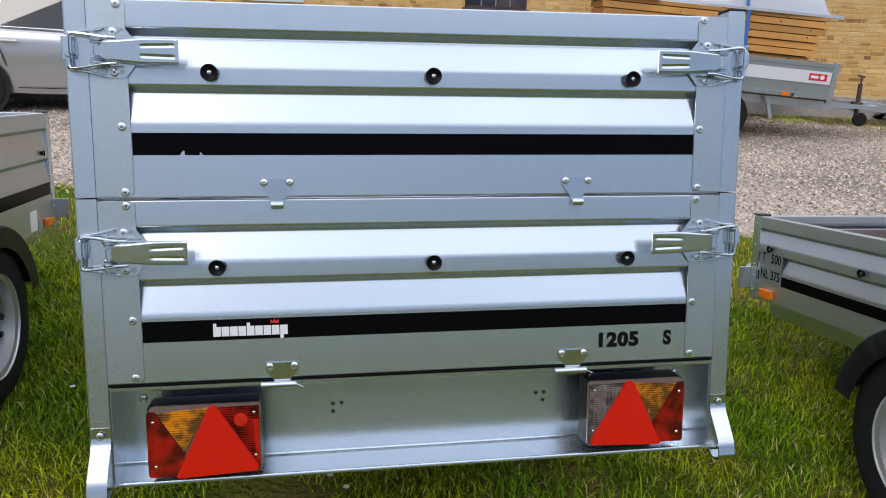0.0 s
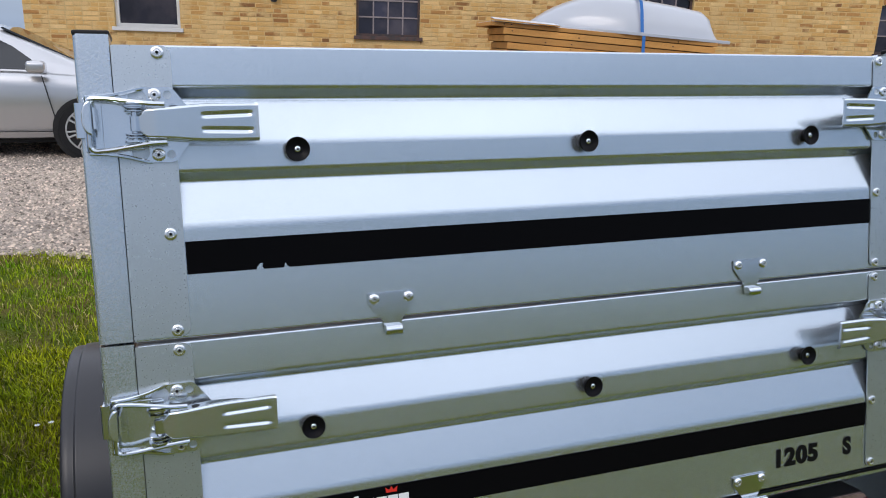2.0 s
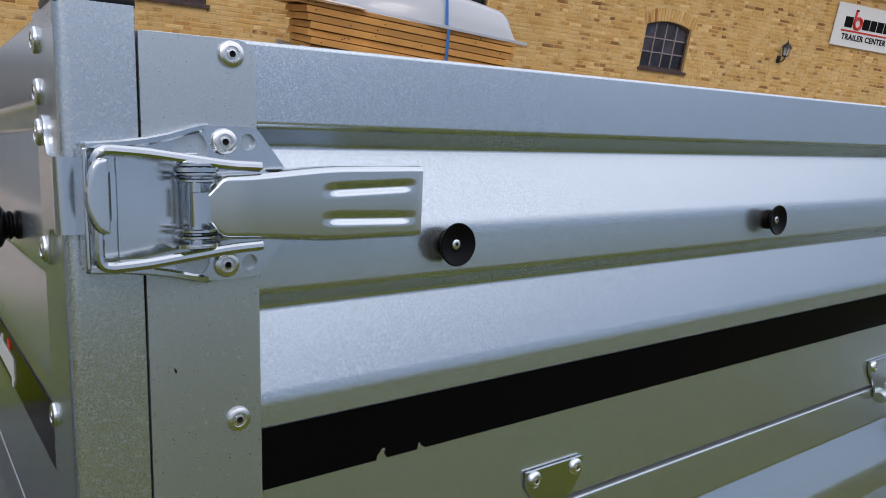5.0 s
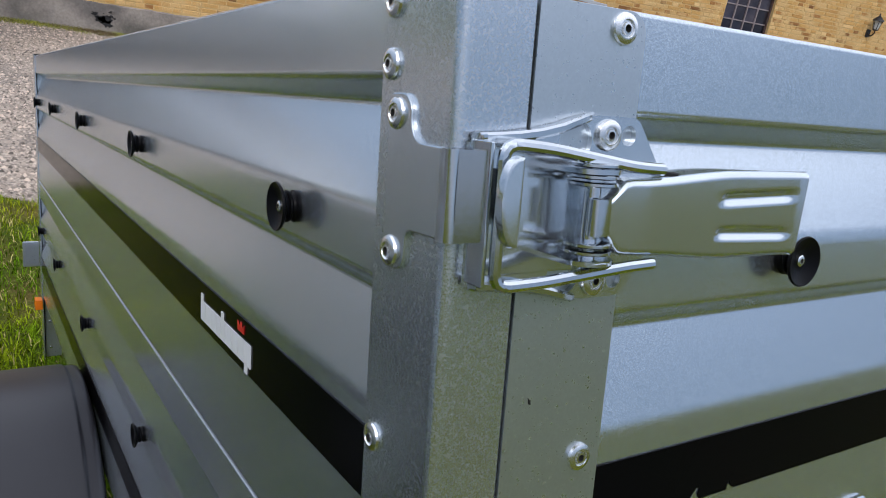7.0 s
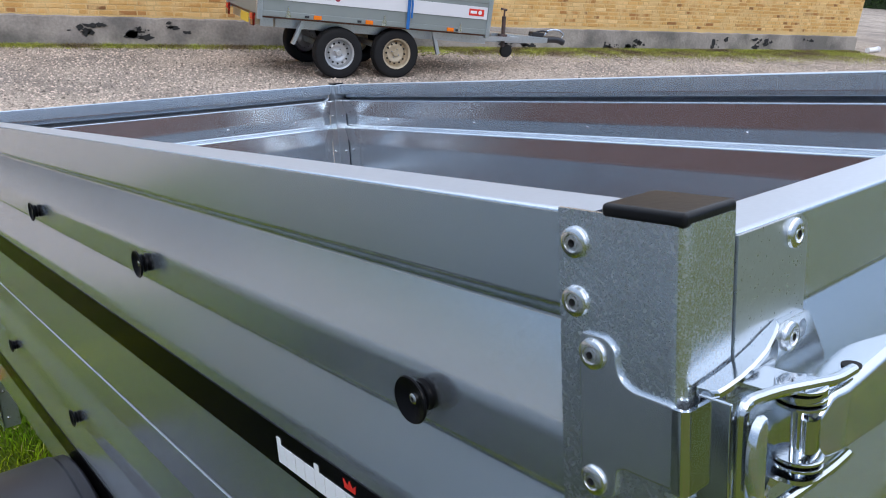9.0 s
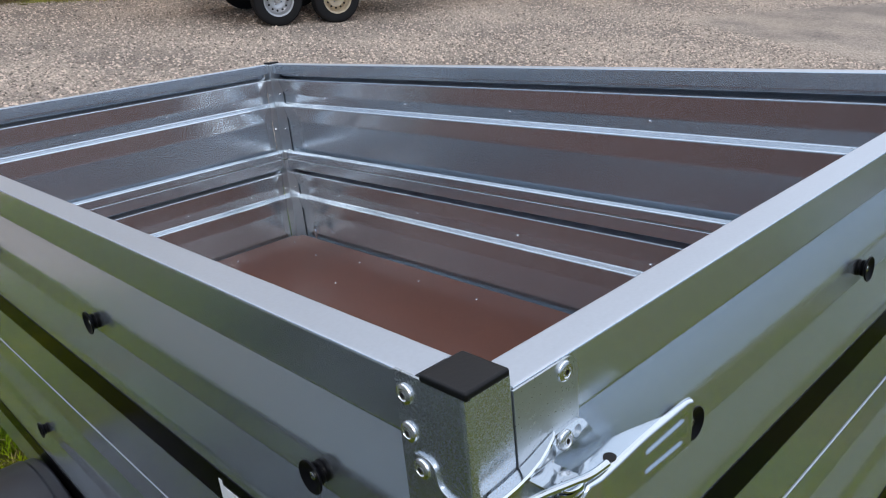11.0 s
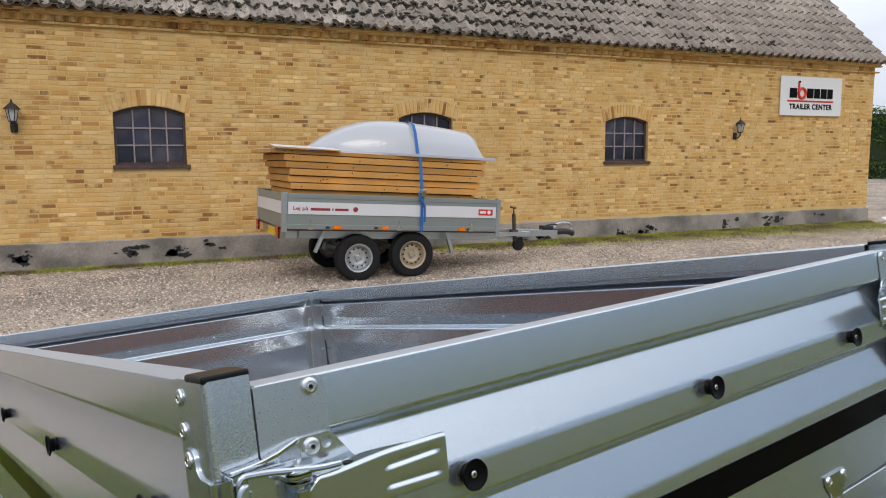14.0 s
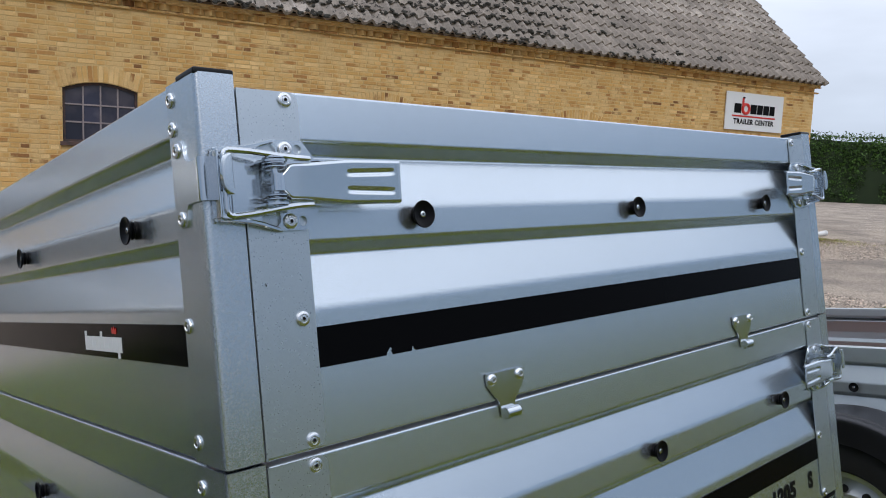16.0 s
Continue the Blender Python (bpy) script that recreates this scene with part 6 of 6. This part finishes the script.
DARK_RED = mat("red_lettering", (0.30, 0.03, 0.05), 0.5)
PLATE_YELLOW = mat("yellow_plate", (0.75, 0.50, 0.03), 0.4)

FAR = pose(1.84, 8.15, 0.715, 0, 3.3, 0)
BL, BH, BW = 2.90, 0.41, 1.55
rent = thing("rental_trailer", FAR, "grey twin-axle flatbed trailer with white band, loaded with wood", "trailer")
for name, y0, y1 in (("side_board", 0, 0.03), ("side_board", BW - 0.03, BW)):
    board = part(name, Geo().box(0.0, BL, y0, y1, 0, BH, 0.006), SIDE_GREY, rent, "grey drop side")
    for z0, z1 in ((BH - 0.05, BH + 0.006), (-0.01, 0.05)):
        part("edge_rail", Geo().box(0.0, BL, y0 - 0.006 if y0 == 0 else y0, y1 if y0 == 0 else y1 + 0.006, z0, z1, 0.006), SIDE_GREY, board)
for x in (0.0, BL - 0.03):
    part("end_board", Geo().box(x, x + 0.03, 0.03, BW - 0.03, 0, BH, 0.006), SIDE_GREY, rent, "grey end board")
for x in (-0.012, BL - 0.05):
    for y in (-0.012, BW - 0.05):
        part("stake_post", Geo().box(x, x + 0.062, y, y + 0.062, -0.05, BH + 0.02, 0.008), STRIP, rent, "galvanised corner stake")
band = part("white_band", Geo().box(0.06, BL - 0.06, -0.011, -0.002, 0.17, 0.315, 0.001), WHITE_BAND, rent, "white printed band")
part("white_band", Geo().box(-0.011, -0.002, 0.06, BW - 0.06, 0.17, 0.315, 0.001), WHITE_BAND, rent, "white printed band")
put("lettering", fit_width(letters("Lej på", 0.06, 0.001, DARK_RED, 0.001), 0.12, 0.30, 0.205, 0.265), band, "dark red lettering", pose(0, -0.012, 0))
for a, b in ((0.33, 0.57), (0.595, 0.61), (0.63, 0.80)):
    part("print_bar", Geo().box(a, b, -0.0125, -0.011, 0.218, 0.248), DARK_RED, band, "dark red printed bar")
part("print_disc", Geo().lathe([(0.032, 0.011), (0.032, 0.0125)], 20, FLAT @ pose(0.89, 0.24, 0)), DARK_RED, band, "red disc")
part("red_patch", Geo().box(2.58, 2.79, -0.0135, -0.011, 0.205, 0.285), RED_PRINT, band, "red brand patch")
part("print_bar", Geo().box(2.60, 2.69, -0.0145, -0.0135, 0.230, 0.262), WHITE, band, "white printed bar")
part("print_disc", Geo().lathe([(0.026, 0.0135), (0.026, 0.0145)], 18, FLAT @ pose(2.735, 0.246, 0)), WHITE, band, "white disc")
for x in (0.33, 1.47, 2.48):
    part("side_catch", Geo().prism([(x - 0.03, -0.01), (x + 0.03, -0.01), (x + 0.022, 0.05), (x + 0.010, 0.06), (x + 0.006, 0.11), (x - 0.006, 0.11), (x - 0.010, 0.06), (x - 0.022, 0.05)], 0.007, 0.022, FLAT), ALU, rent, "pale metal side catch")
for x in (0.62, 1.24, 2.30):
    part("side_marker", Geo().box(x, x + 0.09, -0.026, -0.008, -0.005, 0.04, 0.004), ORANGE, rent, "orange side reflector")
    part("marker_socket", Geo().box(x + 0.12 if x > 2 else x - 0.10, x + 0.17 if x > 2 else x - 0.05, -0.018, -0.006, 0.005, 0.03, 0.003), PLASTIC, rent)
part("bed", Geo().box(0.03, BL - 0.03, 0.03, BW - 0.03, -0.03, 0.0), PLY, rent, "brown plywood bed")
part("chassis", Geo().box(0.25, BL + 0.1, 0.22, 0.30, -0.14, -0.03, 0.006).box(0.25, BL + 0.1, BW - 0.30, BW - 0.22, -0.14, -0.03, 0.006).box(0.05, 0.20, 0.10, BW - 0.10, -0.13, -0.03, 0.01), STRIP, rent, "galvanised frame rails")
for x in (0.55, 2.18):
    lean = 0.10 if x > 1 else -0.12
    part("prop_stand", Geo().tube([(x, 0.12, -0.02), (x + lean, 0.12, -0.30)], 0.030, 4), STRIP, rent, "galvanised prop stand")
for y in (0.0, 1.25):
    lamp = part("tail_light", Geo().box(-0.035, -0.008, y + 0.08, y + 0.22, -0.13, 0.01, 0.006), DARK_LENS, rent, "red rear lamp")
    part("stop_lens", Geo().box(-0.040, -0.034, y + 0.09, y + 0.21, -0.06, 0.0, 0.003), RED_LENS, lamp)
part("number_plate", Geo().box(-0.030, -0.020, 0.32, 0.68, -0.12, -0.02, 0.003), PLATE_YELLOW, rent, "yellow plate with plain dark bars")
inv = FAR.inverted()
for wx, top in ((2.80, "a"), (3.525, "b")):
    for wy, d in ((8.30, -1), (9.55, 1)):
        c = inv @ Vector((wx, wy, 0.292))
        wheel(rent, Matrix.Translation(c) @ pose(0, 0, 0, 90 if d < 0 else -90, 0, 0) @ pose(0, 0, 0, 180, 0, 0), 0.292, 0.165, 0.175, CREAM if top == "b" else None)
for x, z0 in ((0.93, -0.38), (1.66, -0.34)):
    part("axle", Geo().box(x, x + 0.07, 0.2, BW - 0.2, z0, z0 + 0.07, 0.01), STRIP, rent, "galvanised axle")
part("drawbar", Geo().soft_prism([(2.3, -0.15), (2.95, -0.165), (3.6, -0.150), (4.20, -0.115), (4.30, -0.105), (4.30, -0.035), (3.4, -0.025), (2.3, -0.02)], -0.845, -0.705, 0.006, Matrix(((1, 0, 0, 0), (0, 0, -1, 0), (0, 1, 0, 0), (0, 0, 0, 1)))).tube([(BL, 0.30, -0.08), (3.8, 0.72, -0.09)], 0.040, 4).tube([(BL, 1.25, -0.08), (3.8, 0.83, -0.09)], 0.040, 4), STRIP, rent, "galvanised box-section drawbar")
part("wiring_box", Geo().box(3.66, 3.80, 0.690, 0.704, -0.125, -0.055, 0.006), WHITE_BAND, rent, "pale label plate on the drawbar")
coup = part("coupling", Geo().tube(smooth_path([(4.26, 0.775, -0.07), (4.42, 0.775, -0.055), (4.54, 0.775, -0.06), (4.62, 0.775, -0.085)]), 0.046, 12).box(4.04, 4.24, 0.715, 0.835, -0.04, 0.03, 0.018), PLASTIC, rent, "dark coupling head")
part("coupling_handle", Geo().tube(smooth_path([(4.58, 0.775, -0.03), (4.60, 0.775, 0.03), (4.50, 0.775, 0.075), (4.34, 0.775, 0.06), (4.28, 0.775, -0.01)]), 0.017, 10), ZINC, coup, "pale zinc coupling handle")
part("hand_brake", Geo().tube(smooth_path([(4.02, 0.74, -0.03), (4.10, 0.74, 0.02), (4.20, 0.74, 0.05), (4.30, 0.74, 0.045)]), 0.013, 8), PLASTIC, coup, "black hand brake lever")
jock = part("jockey_wheel", Geo().tube([(3.50, 0.66, 0.20), (3.54, 0.66, -0.20)], 0.028, 10).tube([(3.50, 0.66, 0.20), (3.495, 0.66, 0.29)], 0.012, 8).tube([(3.44, 0.66, 0.295), (3.53, 0.66, 0.285)], 0.014, 8).box(3.46, 3.58, 0.63, 0.70, -0.10, -0.03, 0.01), IRON, rent, "dark rusty jockey wheel on its tube")
part("jockey_tyre", Geo().lathe([(0.03, -0.03), (0.085, -0.025), (0.09, 0.0), (0.085, 0.025), (0.03, 0.03)], 18, pose(3.60, 0.66, -0.25, 90, 0, 0)), TYRE, jock, "small black tyre")
for y in (0.04, 1.51):
    part("rail", Geo().tube([(BL, y, 0.03), (BL + 0.28, 0.775 + (y - 0.775) * 0.5, -0.03)], 0.018, 6), STRIP, rent)

# the load: framed wooden panels, a boat-shaped hull on top, and a strap
r = random.Random(5)
z = BH - 0.03
for i in range(7):
    grow = i / 6.0
    x0, x1 = 0.13 - 0.10 * grow + r.uniform(-0.02, 0.02), 2.58 + 0.16 * grow + r.uniform(-0.03, 0.03)
    y0, y1 = 0.16 - 0.05 * grow + r.uniform(-0.02, 0.02), 1.36 + 0.06 * grow
    h = 0.073
    if i == 6:
        x0, x1, h = -0.13, 2.72, 0.045
    p = thing("wooden_panel", FAR @ pose(0, 0, z), "framed pine panel stacked on the trailer bed", "panel", "stacked wooden panels")
    for a, b, c, d in ((x0, x1, y0, y0 + 0.04), (x0, x1, y1 - 0.04, y1)):
        part("rail", Geo().box(a, b, c, d, 0, h, 0.003), WOOD, p)
    for a in (x0, (x0 + x1) / 2 - 0.02, x1 - 0.04):
        part("stile", Geo().box(a, a + 0.04, y0 + 0.04, y1 - 0.04, 0, h, 0.003), WOOD, p)
    # between panels the sheet's dark colour stands for the gap's shade
    part("sheet", Geo().box(x0 + 0.02, x1 - 0.02, y0 + 0.035, y1 - 0.02, h, h + 0.0095), WOOD_SHADE if i < 6 else WHITE_BAND, p, "thin sheet, shade-dark between panels, white on top")
    for k in range(3):
        part("knot", Geo().lathe([(0.009, 0), (0.008, 0.001)], 8, Matrix.Translation((r.uniform(x0 + 0.1, x1 - 0.1), y0, h * r.uniform(0.3, 0.7))) @ FLAT), SHADE_MARK, p, "dark knot")
    z += h + 0.011
hull_z = z
board = thing("white_board", FAR @ pose(-0.10, 0.06, z + 0.002, 5.0, 0.4, 0), "thin white board with a pine edge on the panels", "board")
part("face", Geo().box(0, 0.80, 0, 0.34, 0.012, 0.018, 0.001), WHITE_BAND, board, "white faced top")
part("core", Geo().box(0, 0.80, 0, 0.34, 0, 0.0118, 0.001), WOOD, board, "pine core")


def hull():
    """An upturned dinghy-like shell: full at its middle, tapering to one end, blunt at the other, with a flat rim."""
    h = thing("upturned_hull", FAR @ pose(0.0, 0.0, hull_z), "pale grey plastic hull lying upside down on panels", "boat")
    n, ring = 28, 17
    vs, fs = [], []
    for i in range(n + 1):
        t = i / n
        x = 0.42 + 2.34 * t
        up = 0.44 * (1 - (1 - min(1, t / 0.48)) ** 2.3) - 0.10 * max(0, (t - 0.40) / 0.60) ** 2
        if t > 0.94:
            up *= 1 - 0.80 * ((t - 0.94) / 0.06) ** 2
        half = 0.60 * (min(1, t / 0.5) ** 0.5 if t < 0.5 else 1 - 0.12 * ((t - 0.5) / 0.5) ** 2)
        for k in range(ring):
            a = math.pi * k / (ring - 1)
            c, s = math.cos(a), math.sin(a)
            flare = 1 - 0.10 * min(1, s / 0.55)
            rise = 0.62 * min(1, s / 0.62) + 0.38 * max(0, (s - 0.62) / 0.38) ** 0.7
            vs.append((x, 0.76 - half * flare * math.copysign(abs(c) ** 0.62, c), 0.012 + up * (0.55 * rise + 0.45 * s ** 0.62)))
    for i in range(n):
        fs += [(i * ring + k, i * ring + k + 1, (i + 1) * ring + k + 1, (i + 1) * ring + k) for k in range(ring - 1)]
    fs += [tuple(range(n * ring, (n + 1) * ring))]
    part("shell", Geo().add(vs, fs), HULL, h, smooth=50)
    rim = []
    for i in range(n + 1):
        t = i / n
        rim.append((0.36 + 2.52 * t, 0.60 * (min(1, t / 0.5) ** 0.42 if t < 0.5 else 1 - 0.10 * ((t - 0.5) / 0.5) ** 2) + 0.085))
    out = [(x, 0.76 - w) for x, w in rim] + [(x, 0.76 + w) for x, w in rim[::-1]]
    part("rim", Geo().soft_prism(out, -0.012, 0.026, 0.008), HULL, h, "flat moulded rim", smooth=30)
    return h


hull()
st = thing("lashing_strap", FAR, "blue webbing strap with ratchet round the load", "strap")
loop = [(1.77, -0.030, -0.02), (1.76, -0.030, BH + 0.01), (1.75, 0.075, hull_z - 0.02), (1.74, 0.13, hull_z + 0.03), (1.73, 0.235, hull_z + 0.30), (1.725, 0.30, hull_z + 0.40), (1.72, 0.45, hull_z + 0.443), (1.72, 0.76, hull_z + 0.452), (1.72, 1.07, hull_z + 0.443), (1.725, 1.22, hull_z + 0.40), (1.73, 1.285, hull_z + 0.30), (1.75, 1.46, hull_z - 0.02), (1.76, BW + 0.02, BH)]
g = Geo()
vs, fs = [], []
for i, (x, y, zz) in enumerate(loop):
    vs += [(x - 0.020, y - 0.002, zz), (x + 0.020, y - 0.002, zz), (x + 0.020, y + 0.001, zz + 0.002), (x - 0.020, y + 0.001, zz + 0.002)]
for i in range(len(loop) - 1):
    fs += [(4 * i + k, 4 * i + (k + 1) % 4, 4 * i + 4 + (k + 1) % 4, 4 * i + 4 + k) for k in range(4)]
fs += [(0, 1, 2, 3), tuple(range(4 * len(loop) - 4, 4 * len(loop)))]
part("webbing", g.add(vs, fs), STRAP, st)
part("ratchet", Geo().box(1.73, 1.80, -0.065, -0.033, BH + 0.02, BH + 0.11, 0.01), ZINC, st, "steel ratchet")
part("loose_end", Geo().tube(smooth_path([(1.74, -0.05, BH + 0.10), (1.70, -0.07, BH + 0.06), (1.72, -0.07, BH - 0.02), (1.79, -0.05, BH - 0.10), (1.80, -0.05, BH - 0.30)]), 0.012, 6), STRAP, st, "hanging blue strap end")

# ---- the parked silver hatchback ----
PAINT = mat("silver_car_paint", (0.55, 0.55, 0.56), 0.28, 0.75, vary=0.03, vscale=3, coat=0.8)
SEAM = mat("panel_seam", (0.02, 0.02, 0.02), 0.8)
car = thing("parked_car", pose(-2.80, 7.82, 0, 0, 0, 14.0), "silver hatchback car parked on the gravel", "car")


def loft(rings, close=True):
    n = len(rings[0])
    vs = [p for q in rings for p in q]
    fs = [(j * n + i, j * n + (i + 1) % n, (j + 1) * n + (i + 1) % n, (j + 1) * n + i) for j in range(len(rings) - 1) for i in range(n)]
    if close:
        fs += [tuple(range(n))[::-1], tuple(range((len(rings) - 1) * n, len(rings) * n))]
    return vs, fs


def car_ring(x, zb, zt, hw, crownz):
    half = [(hw * 0.80, zb), (hw * 0.95, zb + 0.03), (hw * 0.985, zb + 0.16), (hw * 0.975, zb + 0.24), (hw * 1.0, zb + 0.5 * (zt - zb)), (hw * 0.99, zt - 0.16), (hw * 0.955, zt - 0.06), (hw * 0.90, zt), (hw * 0.5, zt + crownz)]
    return [(x, 0.89 - a, b) for a, b in half] + [(x, 0.89, zt + crownz * 1.15)] + [(x, 0.89 + a, b) for a, b in half[::-1]]


sta = [(-3.44, 0.45, 0.80, 0.62, 0.01), (-3.38, 0.32, 0.93, 0.76, 0.01), (-3.15, 0.25, 0.99, 0.84, 0.01), (-2.65, 0.21, 1.00, 0.88, 0.01), (-2.0, 0.20, 0.98, 0.89, 0.01), (-1.2, 0.20, 0.955, 0.89, 0.01), (-0.5, 0.20, 0.935, 0.885, 0.03), (0.0, 0.21, 0.90, 0.88, 0.05), (0.35, 0.22, 0.83, 0.86, 0.06), (0.60, 0.24, 0.75, 0.80, 0.05), (0.76, 0.28, 0.66, 0.66, 0.03), (0.84, 0.34, 0.58, 0.46, 0.01)]
vs, fs = loft([car_ring(*s) for s in sta])
part("body", Geo().add(vs, fs), PAINT, car, "silver painted bodywork", smooth=55)


def cabin_ring(x, zb, zt, wb, wt):
    half = [(wb, zb), (wb * 0.985, zb + 0.03), ((wb + wt) / 2 + 0.015, (zb + zt) / 2), (wt + 0.02, zt - 0.05), (wt - 0.03, zt), (wt * 0.5, zt + 0.02)]
    return [(x, 0.89 - a, b) for a, b in half] + [(x, 0.89, zt + 0.025)] + [(x, 0.89 + a, b) for a, b in half[::-1]]


cab = [(-3.36, 0.95, 0.99, 0.72, 0.68), (-3.15, 0.96, 1.22, 0.78, 0.64), (-2.85, 0.96, 1.36, 0.80, 0.62), (-2.2, 0.95, 1.43, 0.81, 0.62), (-1.5, 0.94, 1.45, 0.815, 0.62), (-0.95, 0.92, 1.41, 0.81, 0.61), (-0.55, 0.91, 1.25, 0.80, 0.63), (-0.1, 0.90, 1.06, 0.78, 0.66), (0.22, 0.88, 0.91, 0.74, 0.70)]
vs, fs = loft([cabin_ring(*s) for s in cab])
part("cabin", Geo().add(vs, fs), PAINT, car, "silver roof and pillars", smooth=55)


def glass(points, name="window"):
    """A side window: outline in (x, z) laid on the sloping cabin side."""
    def yy(x, z):
        for (xa, za, ta, wa, va), (xb, zb2, tb, wb, vb) in zip(cab, cab[1:]):
            if xa <= x <= xb:
                k = (x - xa) / (xb - xa)
                z0, z1, w0, w1 = za + k * (zb2 - za), ta + k * (tb - ta), wa + k * (wb - wa), va + k * (vb - va)
                q = min(max((z - z0) / max(z1 - z0, 0.01), 0), 1)
                return w0 * (1 - q) + (w1 + 0.02) * q + 0.014
        return 0.8
    n = len(points)
    fr = [(x, 0.89 - yy(x, z), z) for x, z in points]
    bk = [(x, 0.89 - yy(x, z) + 0.03, z) for x, z in points]
    part(name, Geo().add(fr + bk, [tuple(range(n)), tuple(range(n, 2 * n))[::-1]] + [(i, (i + 1) % n, n + (i + 1) % n, n + i) for i in range(n)]), GLASS_DARK, car, "dark tinted side window", smooth=0)


glass([(-0.38, 0.955), (-1.42, 0.985), (-1.42, 1.375), (-1.00, 1.355), (-0.70, 1.20)])
glass([(-1.50, 0.985), (-2.35, 1.005), (-2.42, 1.10), (-2.30, 1.36), (-1.9, 1.385), (-1.50, 1.38)])
glass([(-2.46, 1.02), (-2.85, 1.08), (-2.75, 1.24), (-2.40, 1.33)])
part("windscreen", Geo().add([(0.16, 0.25, 0.935), (0.16, 1.53, 0.935), (-0.82, 1.44, 1.385), (-0.82, 0.34, 1.385), (0.20, 0.25, 0.93), (0.20, 1.53, 0.93), (-0.80, 1.44, 1.40), (-0.80, 0.34, 1.40)], [(4, 5, 6, 7), (0, 3, 2, 1), (0, 1, 5, 4), (1, 2, 6, 5), (2, 3, 7, 6), (3, 0, 4, 7)]), GLASS_DARK, car, "dark windscreen", smooth=0)
for x0, z0, x1, z1 in ((-1.46, 0.30, -1.46, 0.95), (-0.30, 0.32, -0.42, 0.90), (-2.30, 0.55, -2.42, 0.96)):
    part("door_seam", Geo().tube([(x0, -0.004, z0), ((x0 + x1) / 2, -0.010, (z0 + z1) / 2), (x1, 0.012, z1)], 0.006, 6), SEAM, car, "dark door gap")
part("sill_seam", Geo().tube([(-2.2, 0.004, 0.30), (-0.35, 0.004, 0.30)], 0.006, 6), SEAM, car)
for x in (-1.30, -2.25):
    part("door_handle", Geo().box(x - 0.10, x + 0.10, -0.035, -0.008, 0.82, 0.85, 0.010), PAINT, car, "silver door handle")
part("door_mirror", Geo().box(-0.55, -0.36, -0.16, 0.04, 0.93, 1.06, 0.045, None, 4), PAINT, car, "silver door mirror")
part("headlight", Geo().prism([(0.20, 0.80), (0.42, 0.75), (0.64, 0.66), (0.72, 0.60), (0.58, 0.61), (0.40, 0.70)], -0.055, 0.012, FLAT), GLASS_DARK, car, "dark swept headlamp")
for x in (0.0, -2.65):
    # the arch is not cut out: a black disc paints its shade
    part("wheel_arch", Geo().lathe([(0.365, 0.006), (0.36, 0.012)], 32, pose(x, 0.0, 0.315) @ FLAT @ pose(0, 0, 0.004)), SHADE_MARK, car, "black disc painted as the shaded wheel arch")
    w = part("wheel", Geo().lathe([(0.232, -0.09), (0.25, -0.10), (0.305, -0.095), (0.315, -0.07), (0.315, 0.07), (0.305, 0.095), (0.232, 0.09)], 40, pose(x, 0.068, 0.315, 90, 0, 0)), TYRE, car, "black tyre on a silver alloy rim")
    part("rim", Geo().lathe([(0.238, 0.075), (0.238, 0.099), (0.222, 0.099), (0.215, 0.07)], 36, pose(x, 0.068, 0.315, 90, 0, 0)), RIM, w, "silver rim ring")
    # black disc painting the shade behind the spokes
    part("rim_well", Geo().lathe([(0.225, 0.068), (0.225, 0.072)], 30, pose(x, 0.068, 0.315, 90, 0, 0)), SHADE_MARK, w, "black disc for the shade behind the spokes")
    for k in range(14):
        a = 25.714 * k + (5 if k % 2 else -5)
        part("spoke", Geo().box(0.03, 0.226, -0.010, 0.010, 0.080, 0.098, 0.005, pose(x, 0.068, 0.315, 90, 0, 0) @ pose(0, 0, 0, 0, 0, a)), RIM, w)
    part("hub", Geo().lathe([(0.07, 0.08), (0.065, 0.10), (0.03, 0.105)], 20, pose(x, 0.068, 0.315, 90, 0, 0)), RIM, w)
for x in (0.0, -2.65):
    part("wheel", Geo().lathe([(0.20, -0.09), (0.305, -0.095), (0.315, 0.0), (0.305, 0.095), (0.20, 0.09)], 32, pose(x, 1.71, 0.315, 90, 0, 0)), TYRE, car, "black tyre")
part("underbody", Geo().box(-3.2, 0.6, 0.15, 1.63, 0.16, 0.28, 0.02), SHADE_MARK, car, "dark underbody")

pipe = thing("drain_pipe", pose(16.05, 10.75, 0), "short white plastic drain pipe lying by the corner", "pipe")
part("tube", Geo().tube(smooth_path([(0, 0, 0.06), (0.25, 0.05, 0.06), (0.42, 0.02, 0.09)]), 0.055, 12), WHITE, pipe)
part("collar", Geo().lathe([(0.065, 0), (0.068, 0.01), (0.068, 0.05), (0.065, 0.06)], 14, pose(0.36, 0.03, 0.075, 0, 84, 0)), WHITE_BAND, pipe)
